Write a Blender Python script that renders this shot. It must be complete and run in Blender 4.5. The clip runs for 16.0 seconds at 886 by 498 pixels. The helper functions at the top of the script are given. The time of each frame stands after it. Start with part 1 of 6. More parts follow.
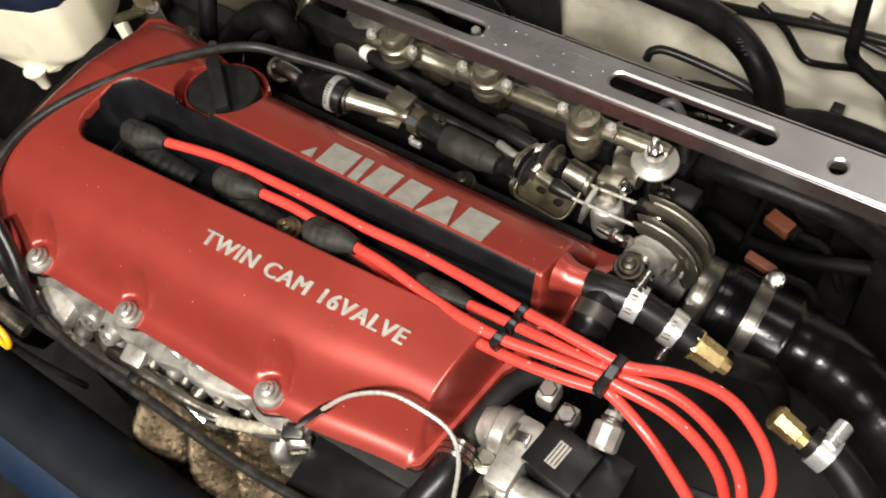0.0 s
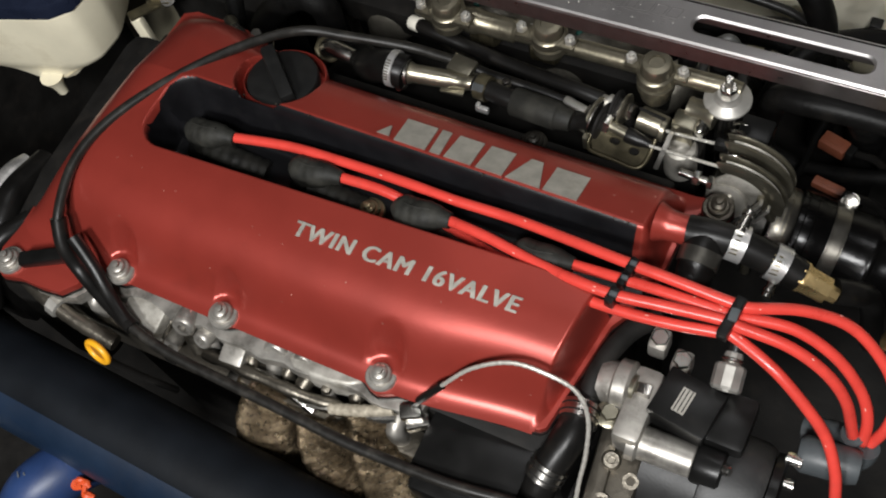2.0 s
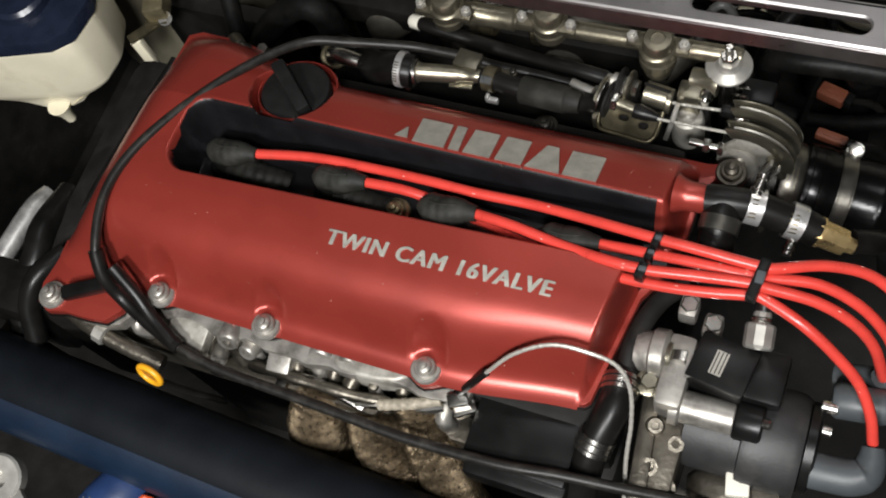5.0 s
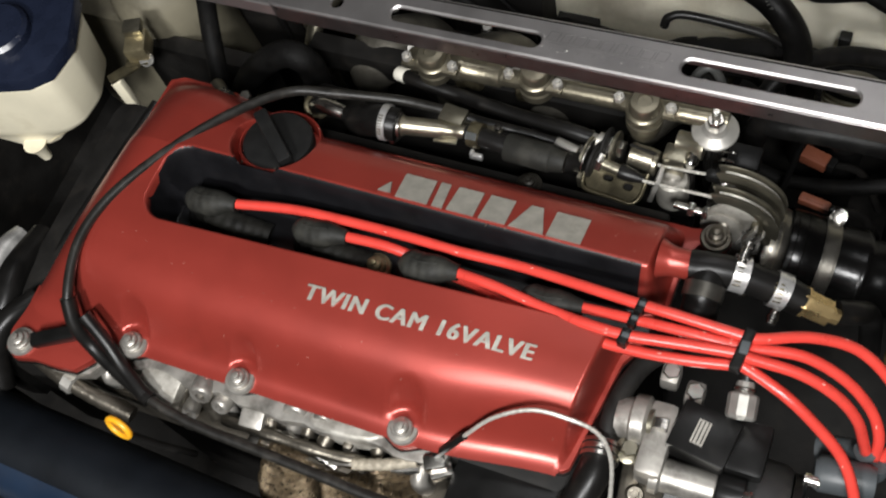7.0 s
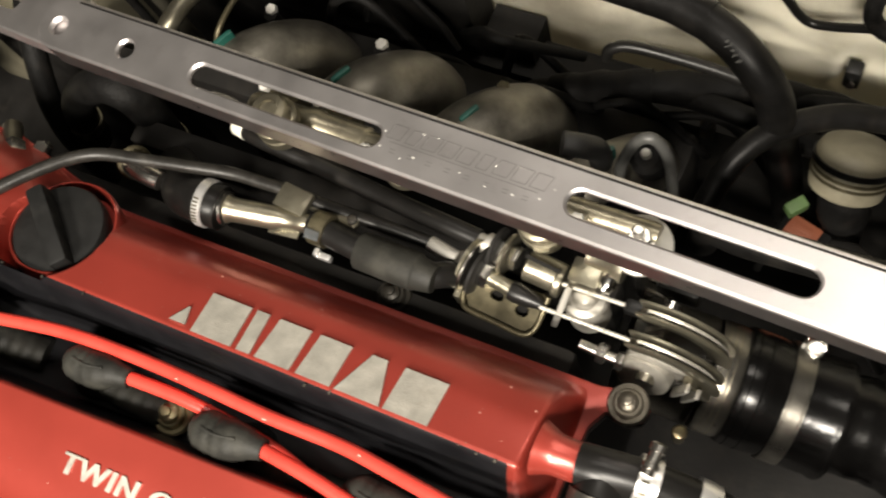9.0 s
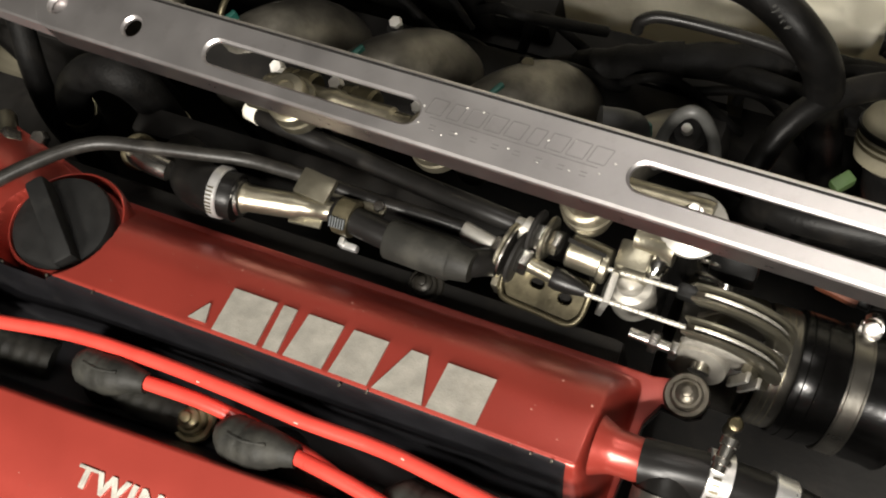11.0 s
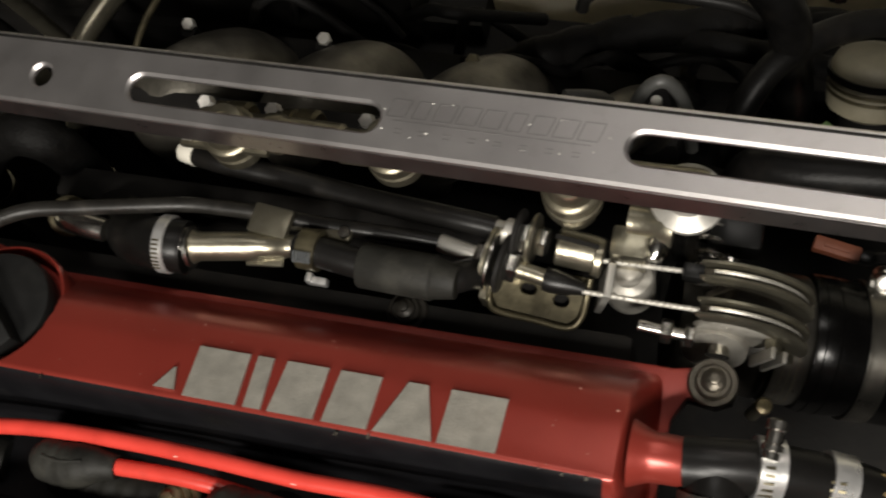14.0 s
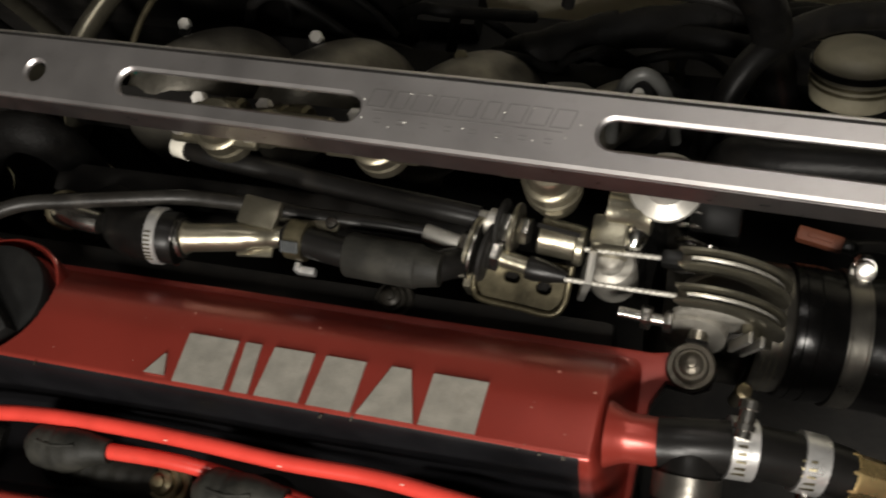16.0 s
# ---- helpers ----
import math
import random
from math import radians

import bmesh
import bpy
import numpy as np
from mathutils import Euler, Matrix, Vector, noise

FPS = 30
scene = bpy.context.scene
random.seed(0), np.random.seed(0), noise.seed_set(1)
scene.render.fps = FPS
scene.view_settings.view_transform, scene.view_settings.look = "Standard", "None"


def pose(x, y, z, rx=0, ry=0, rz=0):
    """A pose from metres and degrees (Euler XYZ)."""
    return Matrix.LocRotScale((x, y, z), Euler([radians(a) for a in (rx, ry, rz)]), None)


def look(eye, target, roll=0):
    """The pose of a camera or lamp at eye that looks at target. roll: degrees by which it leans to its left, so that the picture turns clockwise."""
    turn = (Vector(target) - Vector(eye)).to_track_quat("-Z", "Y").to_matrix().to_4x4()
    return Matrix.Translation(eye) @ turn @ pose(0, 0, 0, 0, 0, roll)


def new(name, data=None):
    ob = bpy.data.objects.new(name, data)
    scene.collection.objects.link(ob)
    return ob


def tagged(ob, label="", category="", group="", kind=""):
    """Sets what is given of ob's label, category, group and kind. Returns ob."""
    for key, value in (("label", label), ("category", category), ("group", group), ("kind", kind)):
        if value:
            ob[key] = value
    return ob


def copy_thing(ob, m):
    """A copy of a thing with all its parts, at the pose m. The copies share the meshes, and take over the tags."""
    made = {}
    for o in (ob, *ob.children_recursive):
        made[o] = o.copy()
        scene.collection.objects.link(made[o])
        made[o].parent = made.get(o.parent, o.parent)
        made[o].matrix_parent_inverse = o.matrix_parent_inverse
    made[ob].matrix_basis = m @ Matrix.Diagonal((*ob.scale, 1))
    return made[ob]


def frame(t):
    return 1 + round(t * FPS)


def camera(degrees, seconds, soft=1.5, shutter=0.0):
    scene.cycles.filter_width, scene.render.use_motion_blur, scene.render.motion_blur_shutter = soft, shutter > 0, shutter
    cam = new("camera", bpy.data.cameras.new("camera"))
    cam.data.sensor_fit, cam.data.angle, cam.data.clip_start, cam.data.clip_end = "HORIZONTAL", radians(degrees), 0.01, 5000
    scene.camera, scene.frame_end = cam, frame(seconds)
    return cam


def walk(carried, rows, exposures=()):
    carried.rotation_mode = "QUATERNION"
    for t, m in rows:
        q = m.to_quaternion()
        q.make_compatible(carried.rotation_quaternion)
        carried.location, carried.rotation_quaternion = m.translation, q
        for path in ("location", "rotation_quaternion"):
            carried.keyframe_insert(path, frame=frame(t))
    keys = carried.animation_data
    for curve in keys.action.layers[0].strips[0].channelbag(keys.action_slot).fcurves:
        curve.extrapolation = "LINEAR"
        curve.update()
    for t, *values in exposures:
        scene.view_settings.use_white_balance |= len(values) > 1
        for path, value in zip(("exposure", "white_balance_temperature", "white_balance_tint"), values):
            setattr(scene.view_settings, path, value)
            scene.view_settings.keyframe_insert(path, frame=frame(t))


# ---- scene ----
cam = camera(43.4, 16.0, 2.0, 0.4)
PATH = [
    (0, (0.4153, -0.1391, 1.1683), (-0.3226, 0.5818, -0.5451), -14.86),
    (0.5, (0.3835, -0.1534, 1.1702), (-0.2831, 0.5963, -0.5600), -13.95),
    (1, (0.3621, -0.1616, 1.1737), (-0.2625, 0.5506, -0.5877), -15.53),
    (1.5, (0.3347, -0.1664, 1.1806), (-0.2442, 0.5153, -0.6083), -16.09),
    (2, (0.3280, -0.1743, 1.1900), (-0.3171, 0.5064, -0.5765), -19.87),
    (2.5, (0.3091, -0.1752, 1.1971), (-0.3083, 0.4616, -0.5955), -22.43),
    (3, (0.3010, -0.1691, 1.2058), (-0.3185, 0.4185, -0.6028), -27.26),
    (3.5, (0.3077, -0.1722, 1.2170), (-0.3128, 0.4302, -0.5864), -27.64),
    (4, (0.3071, -0.1789, 1.2288), (-0.3158, 0.4385, -0.5687), -27.93),
    (4.2, (0.3092, -0.1764, 1.2317), (-0.3177, 0.4409, -0.5643), -28.23),
    (6.3, (0.3087, -0.1796, 1.2220), (-0.3042, 0.5088, -0.5530), -23.47),
    (6.5, (0.3140, -0.1749, 1.2273), (-0.3117, 0.5176, -0.5416), -23.95),
    (7, (0.2956, -0.1607, 1.2255), (-0.2969, 0.5469, -0.5488), -21.33),
    (7.2, (0.329, -0.107, 1.181), (-0.319, 0.567, -0.587), -25.8),
    (7.5, (0.3165, -0.0405, 1.1666), (-0.2720, 0.6150, -0.6289), -23.94),
    (7.7, (0.33, 0.007, 1.127), (-0.261, 0.671, -0.664), -23.1),
    (8, (0.3390, 0.0612, 1.0991), (-0.2241, 0.6661, -0.7222), -22.72),
    (8.5, (0.3347, 0.1097, 1.0708), (-0.2573, 0.6312, -0.7670), -27.91),
    (9, (0.3008, 0.1068, 1.0584), (-0.3049, 0.5829, -0.7873), -30.34),
    (9.2, (0.2894, 0.1107, 1.0501), (-0.3366, 0.5771, -0.7912), -32.36),
    (11.5, (0.2593, 0.0961, 1.0177), (-0.2776, 0.5968, -0.8427), -27.86),
    (12, (0.2569, 0.0943, 1.0084), (-0.2337, 0.6299, -0.8551), -25.29),
    (12.5, (0.2464, 0.1151, 0.9940), (-0.1701, 0.6970, -0.8736), -22.06),
    (13, (0.2550, 0.1199, 0.9899), (-0.1870, 0.7103, -0.8691), -25.43),
    (13.5, (0.2507, 0.1151, 0.9823), (-0.1933, 0.6703, -0.8871), -27.90),
    (14, (0.2262, 0.1002, 0.9728), (-0.2422, 0.6730, -0.8853), -29.03),
    (14.5, (0.1969, 0.0839, 0.9823), (-0.3297, 0.6827, -0.8518), -31.21),
    (15, (0.1914, 0.0817, 0.9838), (-0.3551, 0.6547, -0.8528), -33.32),
    (15.5, (0.2082, 0.0831, 0.9834), (-0.3091, 0.6566, -0.8615), -31.79),
    (16, (0.2437, 0.0913, 0.9790), (-0.2469, 0.6705, -0.8713), -30.26),
]
EXPOSURES = [(0.0, 0.48, 6450, 10), (0.5, 0.05, 6350, 10), (1.0, -0.22, 6250, 10), (1.5, -0.35, 6020, 10), (4.0, -0.43, 6000, 10), (6.5, 0.03, 6030, 10), (7.0, -0.12, 6000, 10), (7.3, -0.3, 6230, 10), (7.6, -0.12, 6500, 10), (8.0, 0.34, 6700, 10), (8.5, 0.98, 6900, 10), (9.0, 0.88, 6850, 10), (11.5, 0.56, 6500, 10), (12.0, 0.33, 6480, 10), (12.5, -0.1, 6540, 10), (13.5, -0.28, 6530, 10), (15.0, -0.38, 6530, 10), (16.0, -0.33, 6550, 10)]
walk(cam, [(t, look(eye, target, roll)) for t, eye, target, roll in PATH], EXPOSURES)

# ---------------------------------------------------------------- light
world = bpy.data.worlds.new("world")
scene.world = world
world.use_nodes = True
wbg = world.node_tree.nodes["Background"]
wbg.inputs[0].default_value = (0.88, 0.94, 1.0, 1)
wbg.inputs[1].default_value = 0.080


def area_lamp(name, eye, target, sx, sy, power, colour):
    data = bpy.data.lights.new(name, "AREA")
    data.shape, data.size, data.size_y = "RECTANGLE", sx, sy
    data.energy, data.color = power, colour
    ob = new(name, data)
    ob.matrix_world = look(eye, target)
    return ob


for eye, power in (((0.15, -1.25, 1.86), 46.0), ((0.62, -0.80, 2.10), 36.0)):
    area_lamp("work_light", eye, (0.05, 0.2, 0.45), 0.30, 0.24, power, (1.0, 0.95, 0.87))
area_lamp("ceiling_light", (0.20, 1.0, 2.55), (0.20, 1.0, 0.0), 0.9, 0.40, 7.5, (1.0, 0.95, 0.88))

# ---------------------------------------------------------------- materials


def mat(name, colour, rough=0.5, metal=0.0, var=0.15, scale=60.0, bump=0.0, bscale=400.0, dirt=None, dirt_amt=0.0, dscale=18.0, coat=0.0, stretch=None, spec=0.5):
    m = bpy.data.materials.new(name)
    m.use_nodes = True
    nt = m.node_tree
    b = nt.nodes["Principled BSDF"]
    b.inputs["Metallic"].default_value = metal
    b.inputs["Coat Weight"].default_value = coat
    b.inputs["Specular IOR Level"].default_value = spec
    tc = nt.nodes.new("ShaderNodeTexCoord")
    vec = tc.outputs["Object"]
    if stretch:
        mp = nt.nodes.new("ShaderNodeMapping")
        mp.inputs["Scale"].default_value = stretch
        nt.links.new(vec, mp.inputs["Vector"])
        vec = mp.outputs["Vector"]
    n1 = nt.nodes.new("ShaderNodeTexNoise")
    n1.inputs["Scale"].default_value = scale
    n1.inputs["Detail"].default_value = 6
    nt.links.new(vec, n1.inputs["Vector"])
    r1 = nt.nodes.new("ShaderNodeValToRGB")
    c = Vector(colour)
    lo, hi = c * (1 - var), c * (1 + var)
    r1.color_ramp.elements[0].position, r1.color_ramp.elements[1].position = 0.3, 0.7
    r1.color_ramp.elements[0].color = (*[max(0, v) for v in lo], 1)
    r1.color_ramp.elements[1].color = (*[min(1, v) for v in hi], 1)
    nt.links.new(n1.outputs["Fac"], r1.inputs["Fac"])
    out = r1.outputs["Color"]
    if dirt:
        n2 = nt.nodes.new("ShaderNodeTexNoise")
        n2.inputs["Scale"].default_value = dscale
        n2.inputs["Detail"].default_value = 9
        n2.inputs["Roughness"].default_value = 0.65
        nt.links.new(tc.outputs["Object"], n2.inputs["Vector"])
        r2 = nt.nodes.new("ShaderNodeValToRGB")
        r2.color_ramp.elements[0].position, r2.color_ramp.elements[1].position = 0.62 - 0.3 * dirt_amt, 0.75
        r2.color_ramp.elements[1].color = (min(1, dirt_amt * 1.6),) * 3 + (1,)
        nt.links.new(n2.outputs["Fac"], r2.inputs["Fac"])
        mix = nt.nodes.new("ShaderNodeMixRGB")
        mix.inputs["Color2"].default_value = (*dirt, 1)
        nt.links.new(r2.outputs["Color"], mix.inputs["Fac"])
        nt.links.new(out, mix.inputs["Color1"])
        out = mix.outputs["Color"]
    nt.links.new(out, b.inputs["Base Color"])
    mr = nt.nodes.new("ShaderNodeMapRange")
    mr.inputs["To Min"].default_value, mr.inputs["To Max"].default_value = max(0.03, rough * 0.75), min(1, rough * 1.25)
    nt.links.new(n1.outputs["Fac"], mr.inputs["Value"])
    nt.links.new(mr.outputs["Result"], b.inputs["Roughness"])
    if bump:
        n3 = nt.nodes.new("ShaderNodeTexNoise")
        n3.inputs["Scale"].default_value = bscale
        n3.inputs["Detail"].default_value = 4
        nt.links.new(vec, n3.inputs["Vector"])
        bp = nt.nodes.new("ShaderNodeBump")
        bp.inputs["Strength"].default_value = bump
        bp.inputs["Distance"].default_value = 0.001
        nt.links.new(n3.outputs["Fac"], bp.inputs["Height"])
        nt.links.new(bp.outputs["Normal"], b.inputs["Normal"])
    return m


def wrap_material():
    """Heat wrap: rough woven glass tape, tan and glittering where worn."""
    m = mat("heat_wrap_tape", (0.185, 0.140, 0.086), 0.29, 0.75, 0.45, 300.0, 0.0, dirt=(0.03, 0.023, 0.017), dirt_amt=0.5, dscale=30)
    nt = m.node_tree
    b = nt.nodes["Principled BSDF"]
    tc = nt.nodes.new("ShaderNodeTexCoord")
    w = nt.nodes.new("ShaderNodeTexWave")
    w.inputs["Scale"].default_value = 340
    w.inputs["Distortion"].default_value = 9.0
    w.inputs["Detail"].default_value = 3
    nt.links.new(tc.outputs["Object"], w.inputs["Vector"])
    bp = nt.nodes.new("ShaderNodeBump")
    bp.inputs["Strength"].default_value = 0.6
    bp.inputs["Distance"].default_value = 0.0012
    nt.links.new(w.outputs["Fac"], bp.inputs["Height"])
    nt.links.new(bp.outputs["Normal"], b.inputs["Normal"])
    return m


RED = mat("red_enamel", (0.325, 0.043, 0.030), 0.33, 0.50, 0.10, 14.0, 0.05, 420.0, dirt=(0.15, 0.026, 0.018), dirt_amt=0.16, dscale=22, coat=0.32)
RED.node_tree.nodes["Principled BSDF"].inputs["Coat Roughness"].default_value = 0.30
BLACK = mat("black_paint", (0.0058, 0.0057, 0.0066), 0.36, 0.0, 0.3, 40.0, 0.12, 420.0, dirt=(0.022, 0.02, 0.018), dirt_amt=0.12, dscale=70, spec=0.35)
RUBBER = mat("black_rubber", (0.0068, 0.0064, 0.0060), 0.34, 0.0, 0.3, 50.0, 0.05, 900.0, dirt=(0.020, 0.017, 0.014), dirt_amt=0.28, dscale=35, spec=0.24)
PLASTIC = mat("black_plastic", (0.0066, 0.0065, 0.0063), 0.32, 0.0, 0.25, 60.0, 0.06, 900.0, dirt=(0.018, 0.016, 0.014), dirt_amt=0.2, dscale=30, spec=0.25)
CAPGREY = mat("dusty_dark_plastic", (0.020, 0.020, 0.020), 0.5, 0.0, 0.3, 40.0, 0.15, 500.0, dirt=(0.06, 0.055, 0.05), dirt_amt=0.35, dscale=35)
GREYPLASTIC = mat("grey_plastic", (0.055, 0.062, 0.066), 0.45, 0.0, 0.15, 50.0, 0.1, 700.0)
CAST = mat("cast_aluminium", (0.40, 0.38, 0.345), 0.42, 0.7, 0.2, 60.0, 0.10, 300.0, dirt=(0.045, 0.038, 0.028), dirt_amt=0.5, dscale=50)
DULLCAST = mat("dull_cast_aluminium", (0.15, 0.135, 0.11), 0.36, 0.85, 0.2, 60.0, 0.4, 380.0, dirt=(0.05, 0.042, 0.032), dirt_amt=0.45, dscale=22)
BAR = mat("satin_aluminium", (0.51, 0.487, 0.482), 0.40, 0.94, 0.07, 35.0, 0.03, 1500.0, dirt=(0.36, 0.33, 0.32), dirt_amt=0.22, dscale=110)
# Darker copy of the bar's aluminium; shade on its sides is in the colour.
SIDE_SHADE = mat("shaded_side_aluminium", (0.27, 0.25, 0.245), 0.30, 0.95, 0.12, 120.0, 0.03, 900.0, dirt=(0.10, 0.085, 0.075), dirt_amt=0.25, dscale=30)
BRAID = mat("braided_steel", (0.52, 0.50, 0.45), 0.42, 0.55, 0.2, 600.0)
STEEL = mat("bright_steel", (0.62, 0.60, 0.56), 0.24, 1.0, 0.12, 90.0, 0.12, 500.0, dirt=(0.16, 0.13, 0.09), dirt_amt=0.22, dscale=70)
CHROME = mat("polished_metal", (0.72, 0.71, 0.68), 0.13, 1.0, 0.05, 60.0)
ZINC = mat("zinc_plated_steel", (0.28, 0.26, 0.20), 0.31, 0.9, 0.2, 60.0, 0.15, 400.0, dirt=(0.12, 0.10, 0.06), dirt_amt=0.3, dscale=40)
BRASS = mat("brass", (0.72, 0.53, 0.25), 0.28, 0.9, 0.12, 60.0, 0.1, 400.0)
LEAD = mat("red_silicone", (0.58, 0.050, 0.036), 0.30, 0.0, 0.14, 60.0, 0.08, 500.0, dirt=(0.20, 0.03, 0.02), dirt_amt=0.26, dscale=60)
PRINT = mat("pale_print", (0.72, 0.36, 0.30), 0.5, 0.0, 0.05)
ENGRAVE = mat("engraved_aluminium", (0.38, 0.362, 0.355), 0.35, 0.9, 0.1, 300.0)
SILVER = mat("silver_lettering", (0.44, 0.42, 0.37), 0.42, 0.55, 0.14, 120.0, 0.2, 800.0, dirt=(0.2, 0.16, 0.12), dirt_amt=0.2, dscale=90)
CREAM = mat("cream_body_paint", (0.84, 0.80, 0.665), 0.36, 0.0, 0.05, 8.0, 0.04, 60.0, dirt=(0.27, 0.205, 0.12), dirt_amt=0.3, dscale=8, coat=0.2)
RESERVOIR = mat("yellowed_plastic", (0.82, 0.76, 0.58), 0.42, 0.0, 0.08, 20.0, 0.05, 200.0, dirt=(0.30, 0.23, 0.12), dirt_amt=0.2, dscale=20)
HOSEBLACK = mat("glossy_black_rubber", (0.0035, 0.0033, 0.0032), 0.21, 0.0, 0.3, 50.0, 0.12, 260.0, dirt=(0.010, 0.009, 0.008), dirt_amt=0.25, dscale=30, spec=0.22)
NAVY = mat("navy_plastic", (0.012, 0.016, 0.032), 0.28, 0.0, 0.15, 50.0, 0.06, 500.0)
HOSEBLUE = mat("blue_rubber", (0.016, 0.036, 0.110), 0.45, 0.0, 0.2, 30.0, 0.1, 300.0, dirt=(0.04, 0.045, 0.06), dirt_amt=0.25, dscale=25)
# Dark tone for the shaded upper side of the blue tube.
TUBE_SHADE = mat("tube_shade_navy", (0.0035, 0.0048, 0.0070), 0.55, 0.0, 0.3, 20.0, 0.1, 300.0, spec=0.2)
BLUE = mat("blue_paint", (0.0055, 0.0140, 0.032), 0.42, 0.0, 0.15, 20.0, 0.1, 300.0, dirt=(0.02, 0.02, 0.025), dirt_amt=0.25, dscale=14)
YELLOW = mat("yellow_plastic", (0.75, 0.36, 0.01), 0.4, 0.0, 0.08, 40.0)
ORANGE = mat("orange_plastic", (0.55, 0.07, 0.015), 0.42, 0.0, 0.1, 40.0)
BROWN = mat("brown_plastic", (0.17, 0.052, 0.026), 0.5, 0.0, 0.1, 40.0)
GREEN = mat("green_plastic", (0.075, 0.13, 0.045), 0.5, 0.0, 0.1, 40.0)
TEAL = mat("teal_gasket", (0.006, 0.065, 0.050), 0.5, 0.0, 0.1, 40.0)
WHITE = mat("white_plastic", (0.70, 0.67, 0.58), 0.45, 0.0, 0.06, 40.0)
# Near-black base: the blackness of the bay's deep gaps is put into it.
DARK = mat("bay_dark_fill", (0.0095, 0.0088, 0.0080), 0.65, 0.0, 0.35, 30.0, 0.35, 160.0, dirt=(0.026, 0.022, 0.018), dirt_amt=0.32, dscale=40, spec=0.2)
BOOT = mat("dusty_rubber", (0.015, 0.0147, 0.0125), 0.62, 0.0, 0.4, 60.0, 0.2, 500.0, dirt=(0.046, 0.044, 0.036), dirt_amt=0.45, dscale=50, spec=0.25)
TARNISH = mat("tarnished_steel", (0.115, 0.100, 0.062), 0.40, 0.75, 0.3, 80.0, 0.15, 400.0, dirt=(0.025, 0.021, 0.015), dirt_amt=0.45, dscale=60)
MACHINED = mat("machined_alloy", (0.62, 0.60, 0.56), 0.48, 0.3, 0.08, 200.0, 0.06, 600.0, dirt=(0.2, 0.17, 0.13), dirt_amt=0.25, dscale=70)
SHEATH = mat("worn_cable_sheath", (0.013, 0.012, 0.0105), 0.40, 0.0, 0.3, 120.0, 0.1, 500.0, dirt=(0.055, 0.05, 0.042), dirt_amt=0.3, dscale=60, spec=0.3)
LOOM = mat("cloth_tape", (0.0046, 0.0044, 0.0042), 0.6, 0.0, 0.4, 90.0, 0.5, 500.0, dirt=(0.012, 0.010, 0.008), dirt_amt=0.3, dscale=60, spec=0.10)
OLIVE = mat("olive_passivated_steel", (0.21, 0.19, 0.14), 0.33, 0.85, 0.25, 70.0, 0.15, 400.0, dirt=(0.05, 0.042, 0.028), dirt_amt=0.4, dscale=55)
SATIN_DULL = mat("dull_clamp_steel", (0.175, 0.165, 0.145), 0.30, 0.92, 0.15, 80.0, 0.08, 500.0, dirt=(0.08, 0.07, 0.055), dirt_amt=0.35, dscale=50)
SATIN = mat("satin_steel", (0.44, 0.425, 0.39), 0.44, 0.7, 0.12, 90.0, 0.06, 600.0, dirt=(0.20, 0.17, 0.12), dirt_amt=0.18, dscale=60)
PALE = mat("pale_cast_alloy", (0.43, 0.41, 0.365), 0.46, 0.4, 0.15, 70.0, 0.12, 400.0, dirt=(0.09, 0.075, 0.052), dirt_amt=0.5, dscale=55)
CHIP = mat("chipped_primer", (0.40, 0.17, 0.13), 0.6, 0.0, 0.2, 200.0)
AMBER = mat("amber_plastic", (0.30, 0.12, 0.01), 0.45, 0.0, 0.1, 40.0)
RUNNER = mat("grimy_runner_casting", (0.150, 0.139, 0.115), 0.42, 0.6, 0.25, 45.0, 0.3, 420.0, dirt=(0.012, 0.010, 0.008), dirt_amt=0.62, dscale=17)
# Dirty cream paint, its base dimmed for shade round the canister and tower.
DIMCREAM = mat("dirty_dimmed_cream_paint", (0.19, 0.172, 0.122), 0.5, 0.0, 0.2, 12.0, 0.1, 100.0, dirt=(0.04, 0.035, 0.025), dirt_amt=0.45, dscale=14)
SLEEVE = mat("tan_heat_sleeve", (0.36, 0.32, 0.25), 0.5, 0.2, 0.3, 300.0, 0.3, 500.0, dirt=(0.12, 0.09, 0.06), dirt_amt=0.4, dscale=80)
CAPBLACK = mat("matt_black_plastic", (0.0060, 0.0060, 0.0058), 0.55, 0.0, 0.3, 60.0, 0.15, 700.0, dirt=(0.020, 0.019, 0.017), dirt_amt=0.3, dscale=40, spec=0.25)
DULLHOSE = mat("dull_black_hose", (0.0045, 0.0043, 0.0041), 0.42, 0.0, 0.3, 70.0, 0.2, 400.0, dirt=(0.014, 0.012, 0.010), dirt_amt=0.35, dscale=45, spec=0.12)
LOOPGREY = mat("grey_dusty_pipe", (0.060, 0.060, 0.057), 0.45, 0.0, 0.25, 60.0, 0.1, 500.0, dirt=(0.02, 0.018, 0.016), dirt_amt=0.4, dscale=50)
OLDBRASS = mat("tarnished_brass", (0.42, 0.36, 0.22), 0.32, 0.8, 0.2, 70.0, 0.15, 400.0, dirt=(0.14, 0.11, 0.06), dirt_amt=0.35, dscale=60)
# Casting tone darkened to carry shade behind the cover and the cable wheel.
DARKCAST = mat("shade_dark_casting", (0.030, 0.027, 0.022), 0.45, 0.4, 0.3, 50.0, 0.25, 300.0, dirt=(0.008, 0.007, 0.006), dirt_amt=0.4, dscale=40)
SCUFFED = mat("scuffed_bare_metal", (0.52, 0.51, 0.49), 0.38, 0.6, 0.3, 45.0, 0.2, 200.0, dirt=(0.06, 0.055, 0.05), dirt_amt=0.5, dscale=35)
